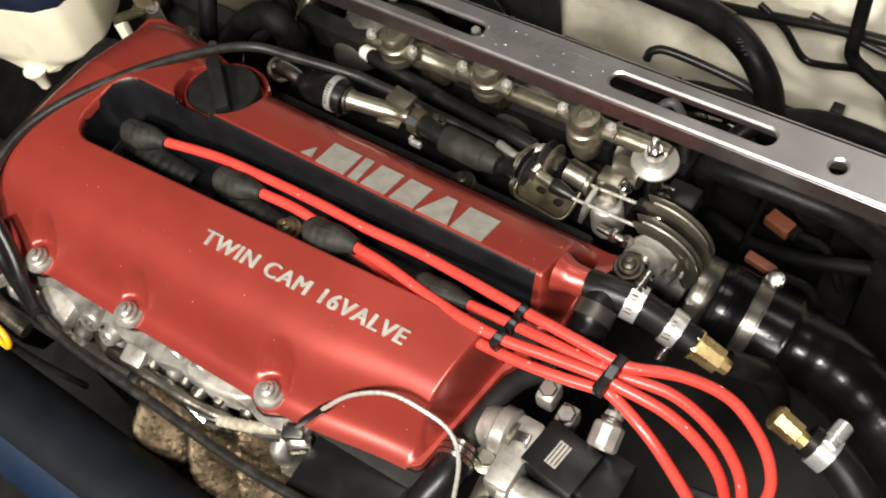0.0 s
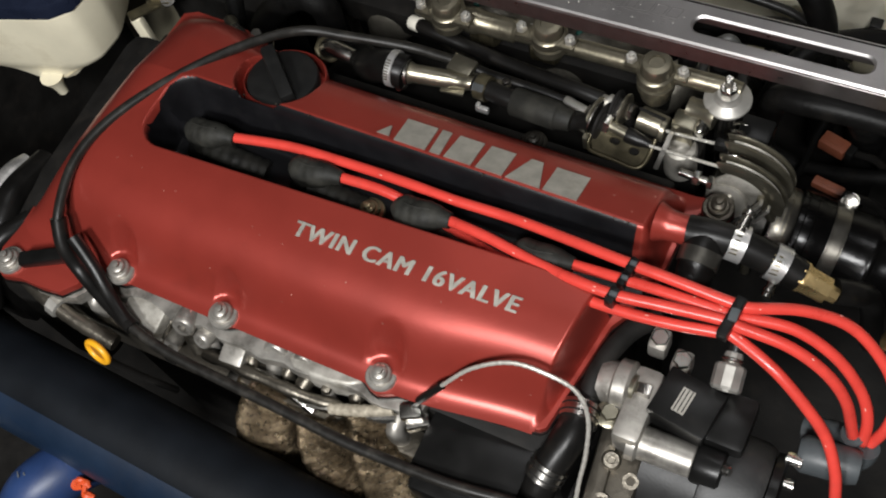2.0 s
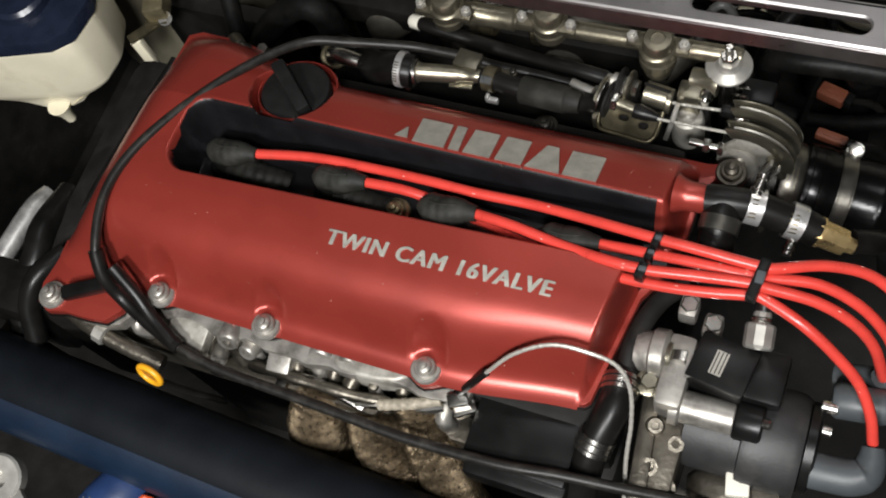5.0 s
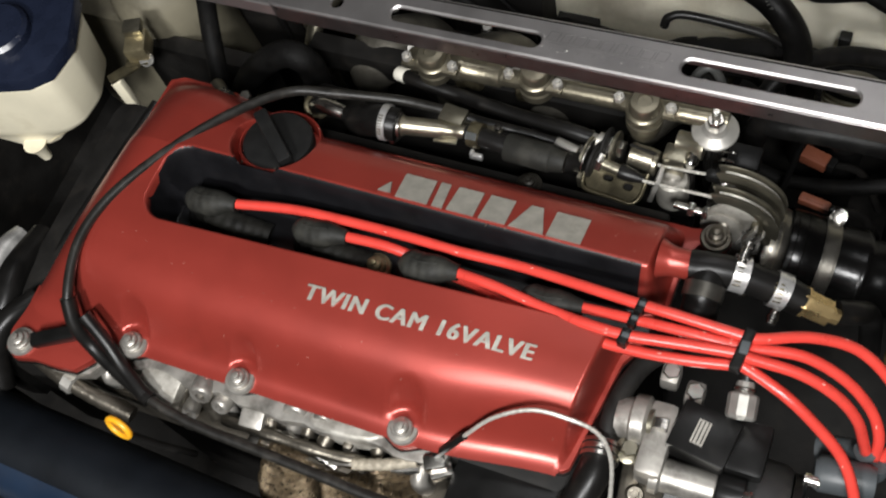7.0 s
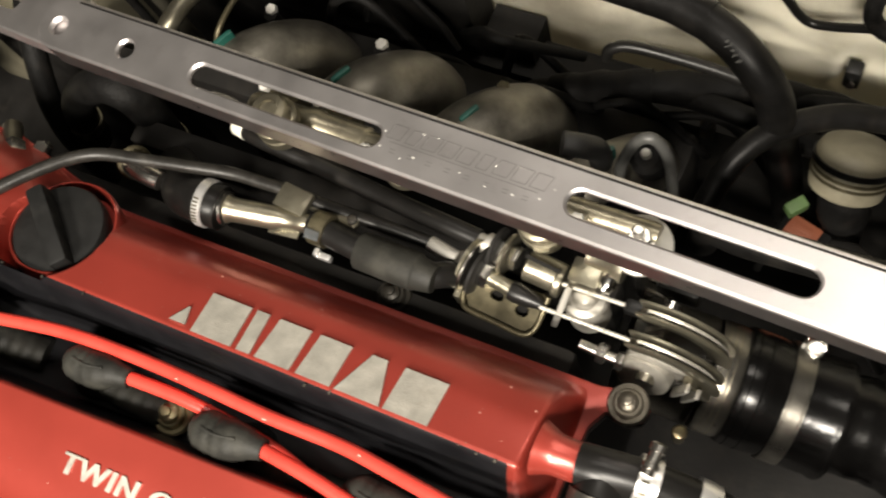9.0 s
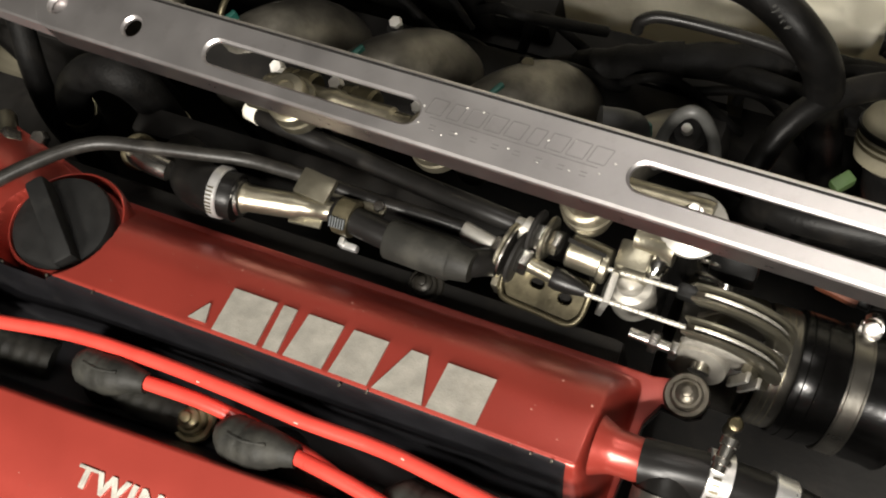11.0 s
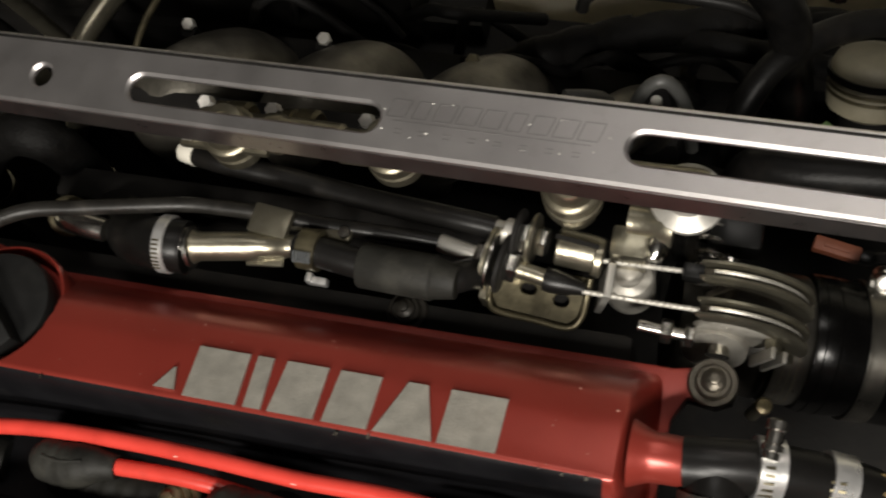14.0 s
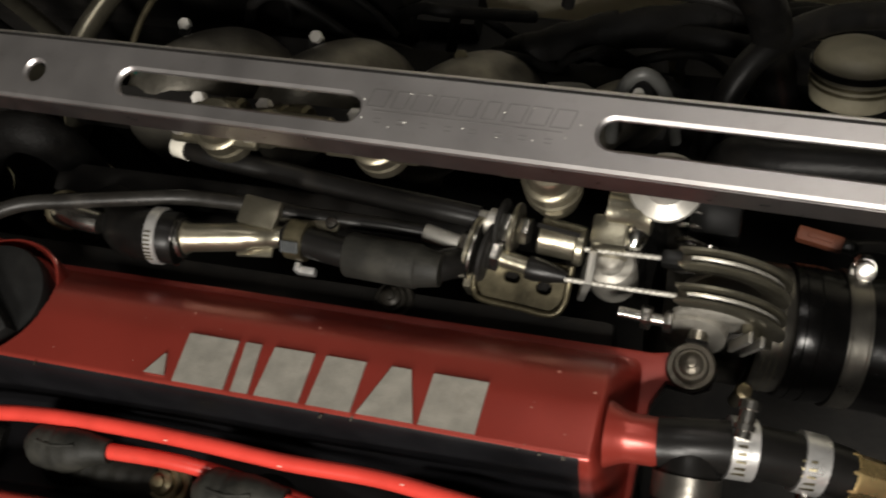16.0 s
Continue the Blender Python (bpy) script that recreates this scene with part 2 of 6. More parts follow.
BRIGHTCLAMP = mat("bright_clamp_steel", (0.66, 0.655, 0.64), 0.30, 0.75, 0.1, 90.0, 0.15, 500.0, dirt=(0.2, 0.18, 0.15), dirt_amt=0.2, dscale=80)
WRAP = wrap_material()
CONCRETE = mat("garage_concrete", (0.09, 0.085, 0.08), 0.8, 0.0, 0.15, 6.0, 0.3, 60.0)
PLASTER = mat("garage_plaster", (0.13, 0.125, 0.115), 0.8, 0.0, 0.08, 4.0)

# ---------------------------------------------------------------- mesh helpers


def finish(bm, smooth=40):
    bm.normal_update()
    for f in bm.faces:
        f.smooth = True
    for e in bm.edges:
        if len(e.link_faces) == 2 and e.calc_face_angle(0) > radians(smooth):
            e.smooth = False
    return bm


def mesh_ob(name, bm, material, smooth=40):
    finish(bm, smooth)
    me = bpy.data.meshes.new(name)
    bm.to_mesh(me)
    bm.free()
    me.materials.append(material)
    return new(name, me)


def part(name, bm, material, parent, label="", smooth=40):
    ob = mesh_ob(name, bm, material, smooth)
    ob.parent = parent
    if parent.type == "MESH" or parent.location.length > 0:
        ob.matrix_parent_inverse = parent.matrix_basis.inverted()
    return tagged(ob, label)


def thing(name, at, label, category, group="", kind=""):
    ob = new(name)
    ob.empty_display_size = 0.01
    ob.matrix_basis = Matrix.Translation(at)
    return tagged(ob, label, category, group, kind)


def solo(name, bm, material, label, category, group="", kind="", smooth=40):
    return tagged(mesh_ob(name, bm, material, smooth), label, category, group, kind)


def join(*bms):
    out = bmesh.new()
    for b in bms:
        me = bpy.data.meshes.new("tmp")
        b.to_mesh(me)
        out.from_mesh(me)
        bpy.data.meshes.remove(me)
        b.free()
    return out


def box(cx, cy, cz, sx, sy, sz, bevel=0.0015, m=None, seg=2):
    bm = bmesh.new()
    bmesh.ops.create_cube(bm, size=1.0)
    bmesh.ops.scale(bm, vec=(sx, sy, sz), verts=bm.verts)
    if bevel > 0:
        bmesh.ops.bevel(bm, geom=bm.edges[:], offset=min(bevel, 0.45 * min(sx, sy, sz)), segments=seg, affect="EDGES", profile=0.6)
    bmesh.ops.transform(bm, matrix=Matrix.Translation((cx, cy, cz)) @ (m or Matrix()), verts=bm.verts)
    return bm


def axis_matrix(a, d):
    return Matrix.Translation(a) @ Vector(d).normalized().to_track_quat("Z", "Y").to_matrix().to_4x4()


def lathe(a, d, prof, seg=24, flat=None):
    """Profile rows (distance along d, radius) spun round the axis from a."""
    bm = bmesh.new()
    rings = []
    for z, r in prof:
        if r < 1e-5:
            rings.append([bm.verts.new((0, 0, z))])
        else:
            rings.append([bm.verts.new((r * math.cos(2 * math.pi * k / seg), r * math.sin(2 * math.pi * k / seg), z)) for k in range(seg)])
    for p, q in zip(rings, rings[1:]):
        for k in range(seg):
            if len(p) == 1 and len(q) == 1:
                continue
            if len(p) == 1:
                bm.faces.new((p[0], q[(k + 1) % seg], q[k]))
            elif len(q) == 1:
                bm.faces.new((p[k], p[(k + 1) % seg], q[0]))
            else:
                bm.faces.new((p[k], p[(k + 1) % seg], q[(k + 1) % seg], q[k]))
    for ring, flip in ((rings[0], True), (rings[-1], False)):
        if len(ring) > 1:
            bm.faces.new(ring[::-1] if flip else ring)
    bmesh.ops.recalc_face_normals(bm, faces=bm.faces)
    bmesh.ops.transform(bm, matrix=axis_matrix(a, d), verts=bm.verts)
    return bm


def hexnut(a, d, r, h):
    bm = lathe(a, d, [(0, r * 0.94), (h * 0.12, r), (h * 0.85, r), (h, r * 0.88)], 6)
    return bm


def smooth_path(pts, n=8):
    """Catmull-Rom through the points."""
    p = [Vector(q) for q in pts]
    p = [2 * p[0] - p[1]] + p + [2 * p[-1] - p[-2]]
    out = []
    for i in range(1, len(p) - 2):
        a, b, c, d = p[i - 1], p[i], p[i + 1], p[i + 2]
        for k in range(n):
            t = k / n
            out.append(0.5 * (2 * b + (c - a) * t + (2 * a - 5 * b + 4 * c - d) * t * t + (3 * b - a - 3 * c + d) * t ** 3))
    out.append(p[-2])
    return out


def tube(pts, r, seg=12, n=8, rfun=None, raw=False):
    """A round sweep along the points; r may be scaled by rfun(s), s from 0 to 1."""
    path = [Vector(q) for q in pts] if raw else smooth_path(pts, n)
    bm = bmesh.new()
    up = Vector((0, 0, 1))
    rings = []
    prev = None
    for i, p in enumerate(path):
        t = (path[min(i + 1, len(path) - 1)] - path[max(i - 1, 0)]).normalized()
        if prev is None:
            x = t.cross(up)
            if x.length < 0.1:
                x = t.cross(Vector((1, 0, 0)))
        else:
            x = prev - t * prev.dot(t)
        x.normalize()
        prev = x
        y = t.cross(x)
        rr = r * (rfun(i / (len(path) - 1)) if rfun else 1)
        rings.append([bm.verts.new(p + rr * (math.cos(2 * math.pi * k / seg) * x + math.sin(2 * math.pi * k / seg) * y)) for k in range(seg)])
    for p, q in zip(rings, rings[1:]):
        for k in range(seg):
            bm.faces.new((p[k], p[(k + 1) % seg], q[(k + 1) % seg], q[k]))
    bm.faces.new(rings[0][::-1])
    bm.faces.new(rings[-1])
    bmesh.ops.recalc_face_normals(bm, faces=bm.faces)
    return bm


def prism(outline, z0, z1, bevel=0.0, m=None):
    """A flat outline (x, y) raised from z0 to z1."""
    bm = bmesh.new()
    lo = [bm.verts.new((x, y, z0)) for x, y in outline]
    hi = [bm.verts.new((x, y, z1)) for x, y in outline]
    k = len(lo)
    bm.faces.new(lo[::-1])
    top = bm.faces.new(hi)
    for i in range(k):
        bm.faces.new((lo[i], lo[(i + 1) % k], hi[(i + 1) % k], hi[i]))
    bmesh.ops.recalc_face_normals(bm, faces=bm.faces)
    if bevel:
        bmesh.ops.bevel(bm, geom=list(top.edges), offset=bevel, segments=2, affect="EDGES", profile=0.6)
    if m:
        bmesh.ops.transform(bm, matrix=m, verts=bm.verts)
    return bm


def sstep(a, b, v):
    t = min(1.0, max(0.0, (v - a) / (b - a)))
    return t * t * (3 - 2 * t)


# ---------------------------------------------------------------- setting


def slab(name, x0, y0, z0, x1, y1, z1, material, label, category):
    return solo(name, box((x0 + x1) / 2, (y0 + y1) / 2, (z0 + z1) / 2, x1 - x0, y1 - y0, z1 - z0, 0.0), material, label, category, kind="structure")


slab("ground", -3, -3, -0.45, 3, 3, -0.40, CONCRETE, "grey concrete garage floor under the car", "floor")
slab("wall_north", -3, 3.0, -0.4, 3, 3.1, 2.6, PLASTER, "plain plastered garage wall", "wall")
slab("wall_south", -3, -3.1, -0.4, 3, -3.0, 2.6, PLASTER, "plain plastered garage wall", "wall")
slab("wall_east", 3.0, -3, -0.4, 3.1, 3, 2.6, PLASTER, "plain plastered garage wall", "wall")
slab("wall_west", -3.1, -3, -0.4, -3.0, 3, 2.6, PLASTER, "plain plastered garage wall", "wall")
slab("ceiling", -3, -3, 2.6, 3, 3, 2.7, PLASTER, "plain plastered garage ceiling", "ceiling")
slab("undertray", -0.75, -0.45, -0.02, 0.75, 0.62, 0.0, DARK, "dark tray under the engine", "tray")


def firewall():
    """Cream bulkhead behind the engine: a panel with a rolled ledge, pressed ribs and a dark upper lip."""
    t = thing("firewall", (0, 0.57, 0.0), "cream painted steel bulkhead behind the engine", "bulkhead", kind="structure")
    prof = [(0.0, 0.0), (0.006, 0.16), (0.0, 0.24), (0.012, 0.30), (0.03, 0.36), (0.075, 0.40), (0.12, 0.415), (0.14, 0.47), (0.15, 0.62)]
    bm = bmesh.new()
    cols = 48
    rows = []
    for dy, z in prof:
        row = []
        for i in range(cols + 1):
            x = -0.75 + 1.5 * i / cols
            rib = 0.006 * math.exp(-((x - 0.18) / 0.02) ** 2) + 0.008 * math.exp(-((x - 0.40) / 0.03) ** 2)
            row.append(bm.verts.new((x, 0.545 + dy - rib * (z > 0.2), z)))
        rows.append(row)
    for a, b in zip(rows, rows[1:]):
        for i in range(cols):
            bm.faces.new((a[i], a[i + 1], b[i + 1], b[i]))
    bmesh.ops.solidify(bm, geom=bm.faces[:], thickness=-0.006)
    part("panel", bm, CREAM, t, smooth=60)
    return t


firewall()
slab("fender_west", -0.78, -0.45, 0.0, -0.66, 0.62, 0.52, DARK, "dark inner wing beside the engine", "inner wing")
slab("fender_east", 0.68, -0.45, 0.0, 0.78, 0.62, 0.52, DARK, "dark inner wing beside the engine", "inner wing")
# Made-up near-black slabs standing in for the darkness behind the engine.
slab("dark_filler", -0.65, 0.492, 0.0, 0.62, 0.53, 0.215, DARK, "black slab added to darken the lower bulkhead", "mat")
slab("dark_filler", -0.65, 0.50, 0.20, -0.014, 0.535, 0.47, DARK, "black slab added to darken the upper bulkhead corner", "mat")
slab("dark_filler", -0.012, 0.505, 0.20, 0.034, 0.538, 0.240, DARK, "black slab standing in for a dark stain on the bulkhead", "mat")
# Made-up slab that hides the tower base in darkness.
slab("tower_dark_filler", -0.47, 0.375, 0.0, -0.30, 0.395, 0.25, DARK, "dark slab added to black out the base of the strut tower", "wing liner")
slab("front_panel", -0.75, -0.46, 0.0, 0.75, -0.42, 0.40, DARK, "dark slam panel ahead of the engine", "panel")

# ---------------------------------------------------------------- engine

BOLTS = [(-0.268, -0.026), (-0.174, 0.001), (-0.076, 0.000), (0.060, 0.003)]
CAP = (-0.117, 0.185)
PROFILE = [(-0.006, 0.447), (0.004, 0.4485), (0.012, 0.455), (0.022, 0.474), (0.034, 0.4880), (0.050, 0.4965), (0.075, 0.5020), (0.100, 0.5035),
           (0.126, 0.5040), (0.1545, 0.5035), (0.165, 0.4995), (0.184, 0.4915), (0.198, 0.4830), (0.207, 0.471), (0.212, 0.456), (0.215, 0.447)]
BASE = 0.447
PX0, PY1 = -0.192, 0.1575


def py0(x):
    return 0.089 + 0.040 * (x + 0.192)


def profile_z(y):
    for (a, za), (b, zb) in zip(PROFILE, PROFILE[1:]):
        if y <= b:
            t = max(0.0, (y - a) / (b - a))
            return za + (zb - za) * t
    return BASE


def soft_profile(y):
    if 0.140 < y < 0.160:
        return profile_z(y)
    w = 0.0032 if y < 0.14 else 0.0018
    return sum(k * profile_z(y + w * d) for d, k in ((-3, 1), (-2, 3), (-1, 5), (0, 6), (1, 5), (2, 3), (3, 1))) / 24


def rear_reach(x):
    """The chain end of the cover reaches further back."""
    return 1 - sstep(-0.205, -0.115, x)


def cover_z(x, y):
    front = y - 0.012 * sstep(0.07, 0.185, x) * (1 - sstep(0.02, 0.07, y))
    top = soft_profile(0.155 + (y - 0.155) / (1 + 0.40 * rear_reach(x)) if y > 0.155 else front)
    left = -0.281 + 0.09 * y
    t = min(1.0, max(0.0, (x - left) / 0.060))
    e = 1 - (1 - t) ** 2.2
    right1 = 0.1805 + 0.145 * max(0.0, y - 0.009) if y < 0.12 else 0.2140
    right0 = right1 - (0.0075 if y < 0.12 else 0.0150)
    e *= 1 - sstep(right0, right1, x)
    z = BASE + (top - BASE) * e
    for bx, by in BOLTS:
        d = math.hypot(x - bx, y - by)
        z = min(z, 0.4525 + max(0.0, d - 0.0150) * 2.2)
    return z


def valley_depth(x, y):
    """1 on the floor of the plug valley, 0 outside it."""
    r = 0.021
    a, b = py0(x), PY1
    dx, dy = x - PX0, min(y - a, b - y)
    d = r - math.hypot(r - dx, r - dy) if dx < r and dy < r else min(dx, dy)
    return sstep(-0.0008, 0.007 if y < 0.125 else 0.0215, d), d


def valve_cover():
    t = thing("valve_cover", (-0.04, 0.11, 0.445), "red painted twin-cam engine valve cover with silver lettering", "valve cover")
    xs = np.concatenate([np.linspace(-0.283, -0.214, 32), np.linspace(-0.2132, -0.074, 150), np.linspace(-0.071, 0.170, 80), np.linspace(0.1712, 0.222, 50)])
    red, black = bmesh.new(), bmesh.new()

    def ys(x):
        a = py0(x)
        return np.concatenate([np.linspace(-0.006 + 0.012 * sstep(0.07, 0.185, x), a - 0.002, 44), np.linspace(a - 0.001, a + 0.022, 24), np.linspace(a + 0.024, PY1 - 0.024, 6), np.linspace(PY1 - 0.022, PY1 + 0.001, 24), np.linspace(PY1 + 0.002, 0.216 + 0.0245 * rear_reach(x), 64)])

    grid = []
    for x in xs:
        col = []
        for y in ys(x):
            z = cover_z(x, y)
            f, d = valley_depth(x, y)
            if x > PX0 - 0.001:
                z = z + (min(z, 0.457) - z) * f
            dc = math.hypot(x - CAP[0], y - CAP[1])
            if dc < 0.035 and y > PY1 - 0.004:
                z += (0.468 - z) * (1 - sstep(0.0318, 0.0345, dc))
            col.append((x, y, z, d))
        grid.append(col)
    made = ({}, {})

    def vert(bm, cache, i, j):
        if (i, j) not in cache:
            cache[i, j] = bm.verts.new(grid[i][j][:3])
        return cache[i, j]

    for i in range(len(grid) - 1):
        for j in range(len(grid[0]) - 1):
            quad = [(i, j), (i + 1, j), (i + 1, j + 1), (i, j + 1)]
            if max(grid[a][b][2] for a, b in quad) < BASE + 0.0004:
                continue
            inside = sum(grid[a][b][3] for a, b in quad) / 4 > 0.0008 and grid[i][j][0] > PX0 and not (grid[i][j][0] > 0.1945 and grid[i][j][1] > 0.136)
            bm, cache = (black, made[1]) if inside else (red, made[0])
            bm.faces.new([vert(bm, cache, a, b) for a, b in quad])
    shell = part("shell", red, RED, t, smooth=70)
    part("plug_valley", black, BLACK, t, "black textured valley between the cam housings", smooth=70)
    # flange with a lobe at each bolt
    edge = []
    for k in range(61):
        x = -0.215 + (0.180 + 0.215) * k / 60
        y = -0.001 + 0.0115 * sstep(0.08, 0.18, x) - 0.008 * sum(math.exp(-((x - bx) / 0.013) ** 2) for bx, _ in BOLTS[1:]) + 0.0015 * math.sin(x * 70)
        edge.append((x, y))
    out = [(-0.281, 0.0), (-0.284, -0.018), (-0.280, -0.034), (-0.268, -0.040), (-0.252, -0.036), (-0.232, -0.036), (-0.214, -0.034), (-0.203, -0.022)] + edge[2:]
    out += [(0.184, 0.014), (0.197, 0.10), (0.204, 0.112), (0.216, 0.15), (0.218, 0.196), (0.224, 0.2075), (0.2295, 0.2068), (0.237, 0.206), (0.2440, 0.2095), (0.2465, 0.217), (0.242, 0.224), (0.234, 0.2265), (0.226, 0.2225), (0.216, 0.2205), (0.205, 0.2205), (-0.115, 0.2195), (-0.16, 0.231), (-0.205, 0.243), (-0.250, 0.244), (-0.262, 0.238)]
    part("flange", prism(out, 0.4405, 0.4476, 0.0015), RED, t, smooth=50)
    part("gasket", prism([(x * 1.002, y - 0.0012) for x, y in out], 0.4375, 0.4402), RUBBER, t, "thin black rubber gasket")
    part("filler_rim", lathe((CAP[0], CAP[1], 0.462), (0, 0.25, 1), [(0.0, 0.0318), (0.019, 0.0318), (0.0212, 0.0325), (0.0214, 0.0333), (0.019, 0.0345), (0.0, 0.0352)], 56), RED, t)
    part("breather_stub", lathe((0.2040, 0.1715, 0.4865), (1, 0.0, 0.05), [(0, 0.0150), (0.004, 0.0132), (0.007, 0.0118), (0.010, 0.0110), (0.0235, 0.0107), (0.025, 0.0095), (0.025, 0.0)], 36), RED, t)
    # scratches on the rolled rear edge of the valley
    rng = random.Random(3)
    for k in range(9):
        x = rng.uniform(-0.15, 0.19)
        part("scratch", box(x, 0.1555 + rng.uniform(-0.0012, 0.0006), 0.5030, rng.uniform(0.0004, 0.0016), rng.uniform(0.0004, 0.0028), 0.0006, 0, Matrix.Rotation(rng.uniform(-0.6, 0.6), 4, "Z")), DULLCAST, t, "pale scratch in the black paint")

    # brand blocks: plain silver plates, one for each mark
    slope = math.atan2(-0.010, 0.019)

    def plate(a, b, c, d, y0=0.1586, y1=0.1842):
        """A flat plate on the rear housing; a..b along the lower edge, c..d along the upper."""
        bm = bmesh.new()
        vs = []
        for z in (0.0, 0.0012):
            for x, y in ((a, y0), (b, y0), (d, y1), (c, y1)):
                vs.append(bm.verts.new((x, y, soft_profile(y) + 0.0004 + z)))
        for q in ((3, 2, 1, 0), (4, 5, 6, 7), (0, 1, 5, 4), (1, 2, 6, 5), (2, 3, 7, 6), (3, 0, 4, 7)):
            bm.faces.new([vs[k] for k in q])
        bm.normal_update()
        return bm

    for a, b, c, d in ((0.0030, 0.0290, 0.0005, 0.0262), (0.0328, 0.0412, 0.0300, 0.0380), (0.0445, 0.0662, 0.0448, 0.0650), (0.0702, 0.0912, 0.0708, 0.0905), (0.0940, 0.1208, 0.1030, 0.1122), (0.1230, 0.1490, 0.1230, 0.1488)):
        part("brand_block", plate(a, b, c, d), SILVER, t, "plain silver block of the brand mark")
    part("paint_chip", plate(-0.0125, -0.0020, -0.0066, -0.0058, 0.1606, 0.1715), SILVER, t, "bare metal chip in the red paint")

    for x, y, r in ((0.196, 0.188, 0.0014), (0.170, 0.176, 0.0010), (0.178, 0.196, 0.0012), (0.187, 0.166, 0.0009), (-0.004, 0.196, 0.0009), (0.06, 0.199, 0.0008), (0.02, 0.045, 0.0010), (0.055, 0.030, 0.0009), (-0.02, 0.026, 0.0010), (0.12, 0.018, 0.0010)):
        z = soft_profile(y)
        part("paint_chip", lathe((x, y, z - 0.0002), (0.1, 0.3 if y > 0.12 else -0.3, 1), [(0, r * 0.6), (0.0004, r * 0.5), (0.0005, 0)], 5), CHIP, t, "small chip in the paint")

    # fine pale dust and pinholes over the enamel, and scuffs along the black ridge
    rng = random.Random(21)
    dust = bmesh.new()
    for k in range(70):
        x, y = rng.uniform(-0.20, 0.185), rng.choice((rng.uniform(0.010, 0.085), rng.uniform(0.158, 0.200), rng.uniform(0.158, 0.200)))
        z = soft_profile(y) + 0.0001
        if math.hypot(x - CAP[0], y - CAP[1]) < 0.05:
            continue
        r, turn = rng.uniform(0.0002, 0.0005), rng.uniform(0, 6.3)
        e = (soft_profile(y + 0.001) - soft_profile(y - 0.001)) / 0.002
        ring = [dust.verts.new((x + r * math.cos(turn + a), y + 0.8 * r * math.sin(turn + a), z + e * 0.8 * r * math.sin(turn + a))) for a in (0, 1.3, 2.7, 4.1, 5.2)]
        tip = dust.verts.new((x, y, z + 0.0002))
        for a, b in zip(ring, ring[1:] + ring[:1]):
            dust.faces.new((a, b, tip))
    part("dust_fleck", dust, CHIP, t, "pale dust flecks in the enamel")

    # lettering
    cu = bpy.data.curves.new("tmp_text", "FONT")
    cu.body, cu.size, cu.extrude, cu.space_character = "TWIN CAM 16VALVE", 0.0150, 0.0004, 1.14
    tmp = new("tmp_text", cu)
    bpy.context.view_layer.update()
    me = bpy.data.meshes.new_from_object(tmp.evaluated_get(bpy.context.evaluated_depsgraph_get()))
    bpy.data.objects.remove(tmp)
    bm = bmesh.new()
    x1 = max(v.co.x for v in me.vertices)
    y1 = max(v.co.y for v in me.vertices)
    for k in range(5):
        first = len(bm.verts)
        bm.from_mesh(me)
        bm.verts.ensure_lookup_table()
        for v in bm.verts[first:]:
            u, w = v.co.x / x1, v.co.y / y1
            y = 0.0620 + 0.0035 * u + 0.0112 * w + 0.0002 * (k % 2)
            v.co = (-0.0345 + 0.1765 * u + 0.0014 * w + 0.00042 * k, y, soft_profile(y) + 0.0004 + 0.00012 * k + v.co.z)
    bpy.data.meshes.remove(me)
    part("lettering", bm, SILVER, t, "silver raised words TWIN CAM 16VALVE")
    return t


valve_cover()


def cover_bolt(at, r=0.0120, top=CAST, label="stepped washer and hex bolt holding the valve cover"):
    x, y, z = at
    t = thing("cover_bolt", at, label, "bolt", "valve cover bolts")
    part("washer", lathe(at, (0, 0, 1), [(0, r), (0.0025, r), (0.0035, r * 0.93), (0.0036, r * 0.72), (0.0065, r * 0.70), (0.0074, r * 0.62)], 28), top, t)
    part("bolt_head", lathe((x, y, z + 0.0072), (0, 0, 1), [(0, r * 0.50), (0.003, r * 0.48), (0.0042, r * 0.36), (0.0044, 0)], 20), top, t)
    part("bolt_tip", lathe((x, y, z + 0.0112), (0, 0, 1), [(0, r * 0.24), (0.003, r * 0.24), (0.004, 0)], 10), CAST if top is CAST else top, t)
    return t


first_bolt = cover_bolt((BOLTS[0][0], BOLTS[0][1], 0.4480))
for bx, by in BOLTS[1:]:
    copy_thing(first_bolt, Matrix.Translation((bx, by, 0.4480)))
# Darker copy of the cover bolts, with shade put into its metal tone.
cover_bolt((0.2345, 0.2155, 0.4480), 0.0118, DULLCAST, "stepped washer and bolt at the cover's end, darkened for shade")
cover_bolt((-0.004, 0.1140, 0.4610), 0.0122, OLDBRASS, "brassy stepped washer and bolt in the plug valley")


# Darkened bolt: the shade behind the cover is put into its colour.
cover_bolt((0.078, 0.2310, 0.4280), 0.0110, DARKCAST, "darkened stepped bolt in the shade behind the valve cover")


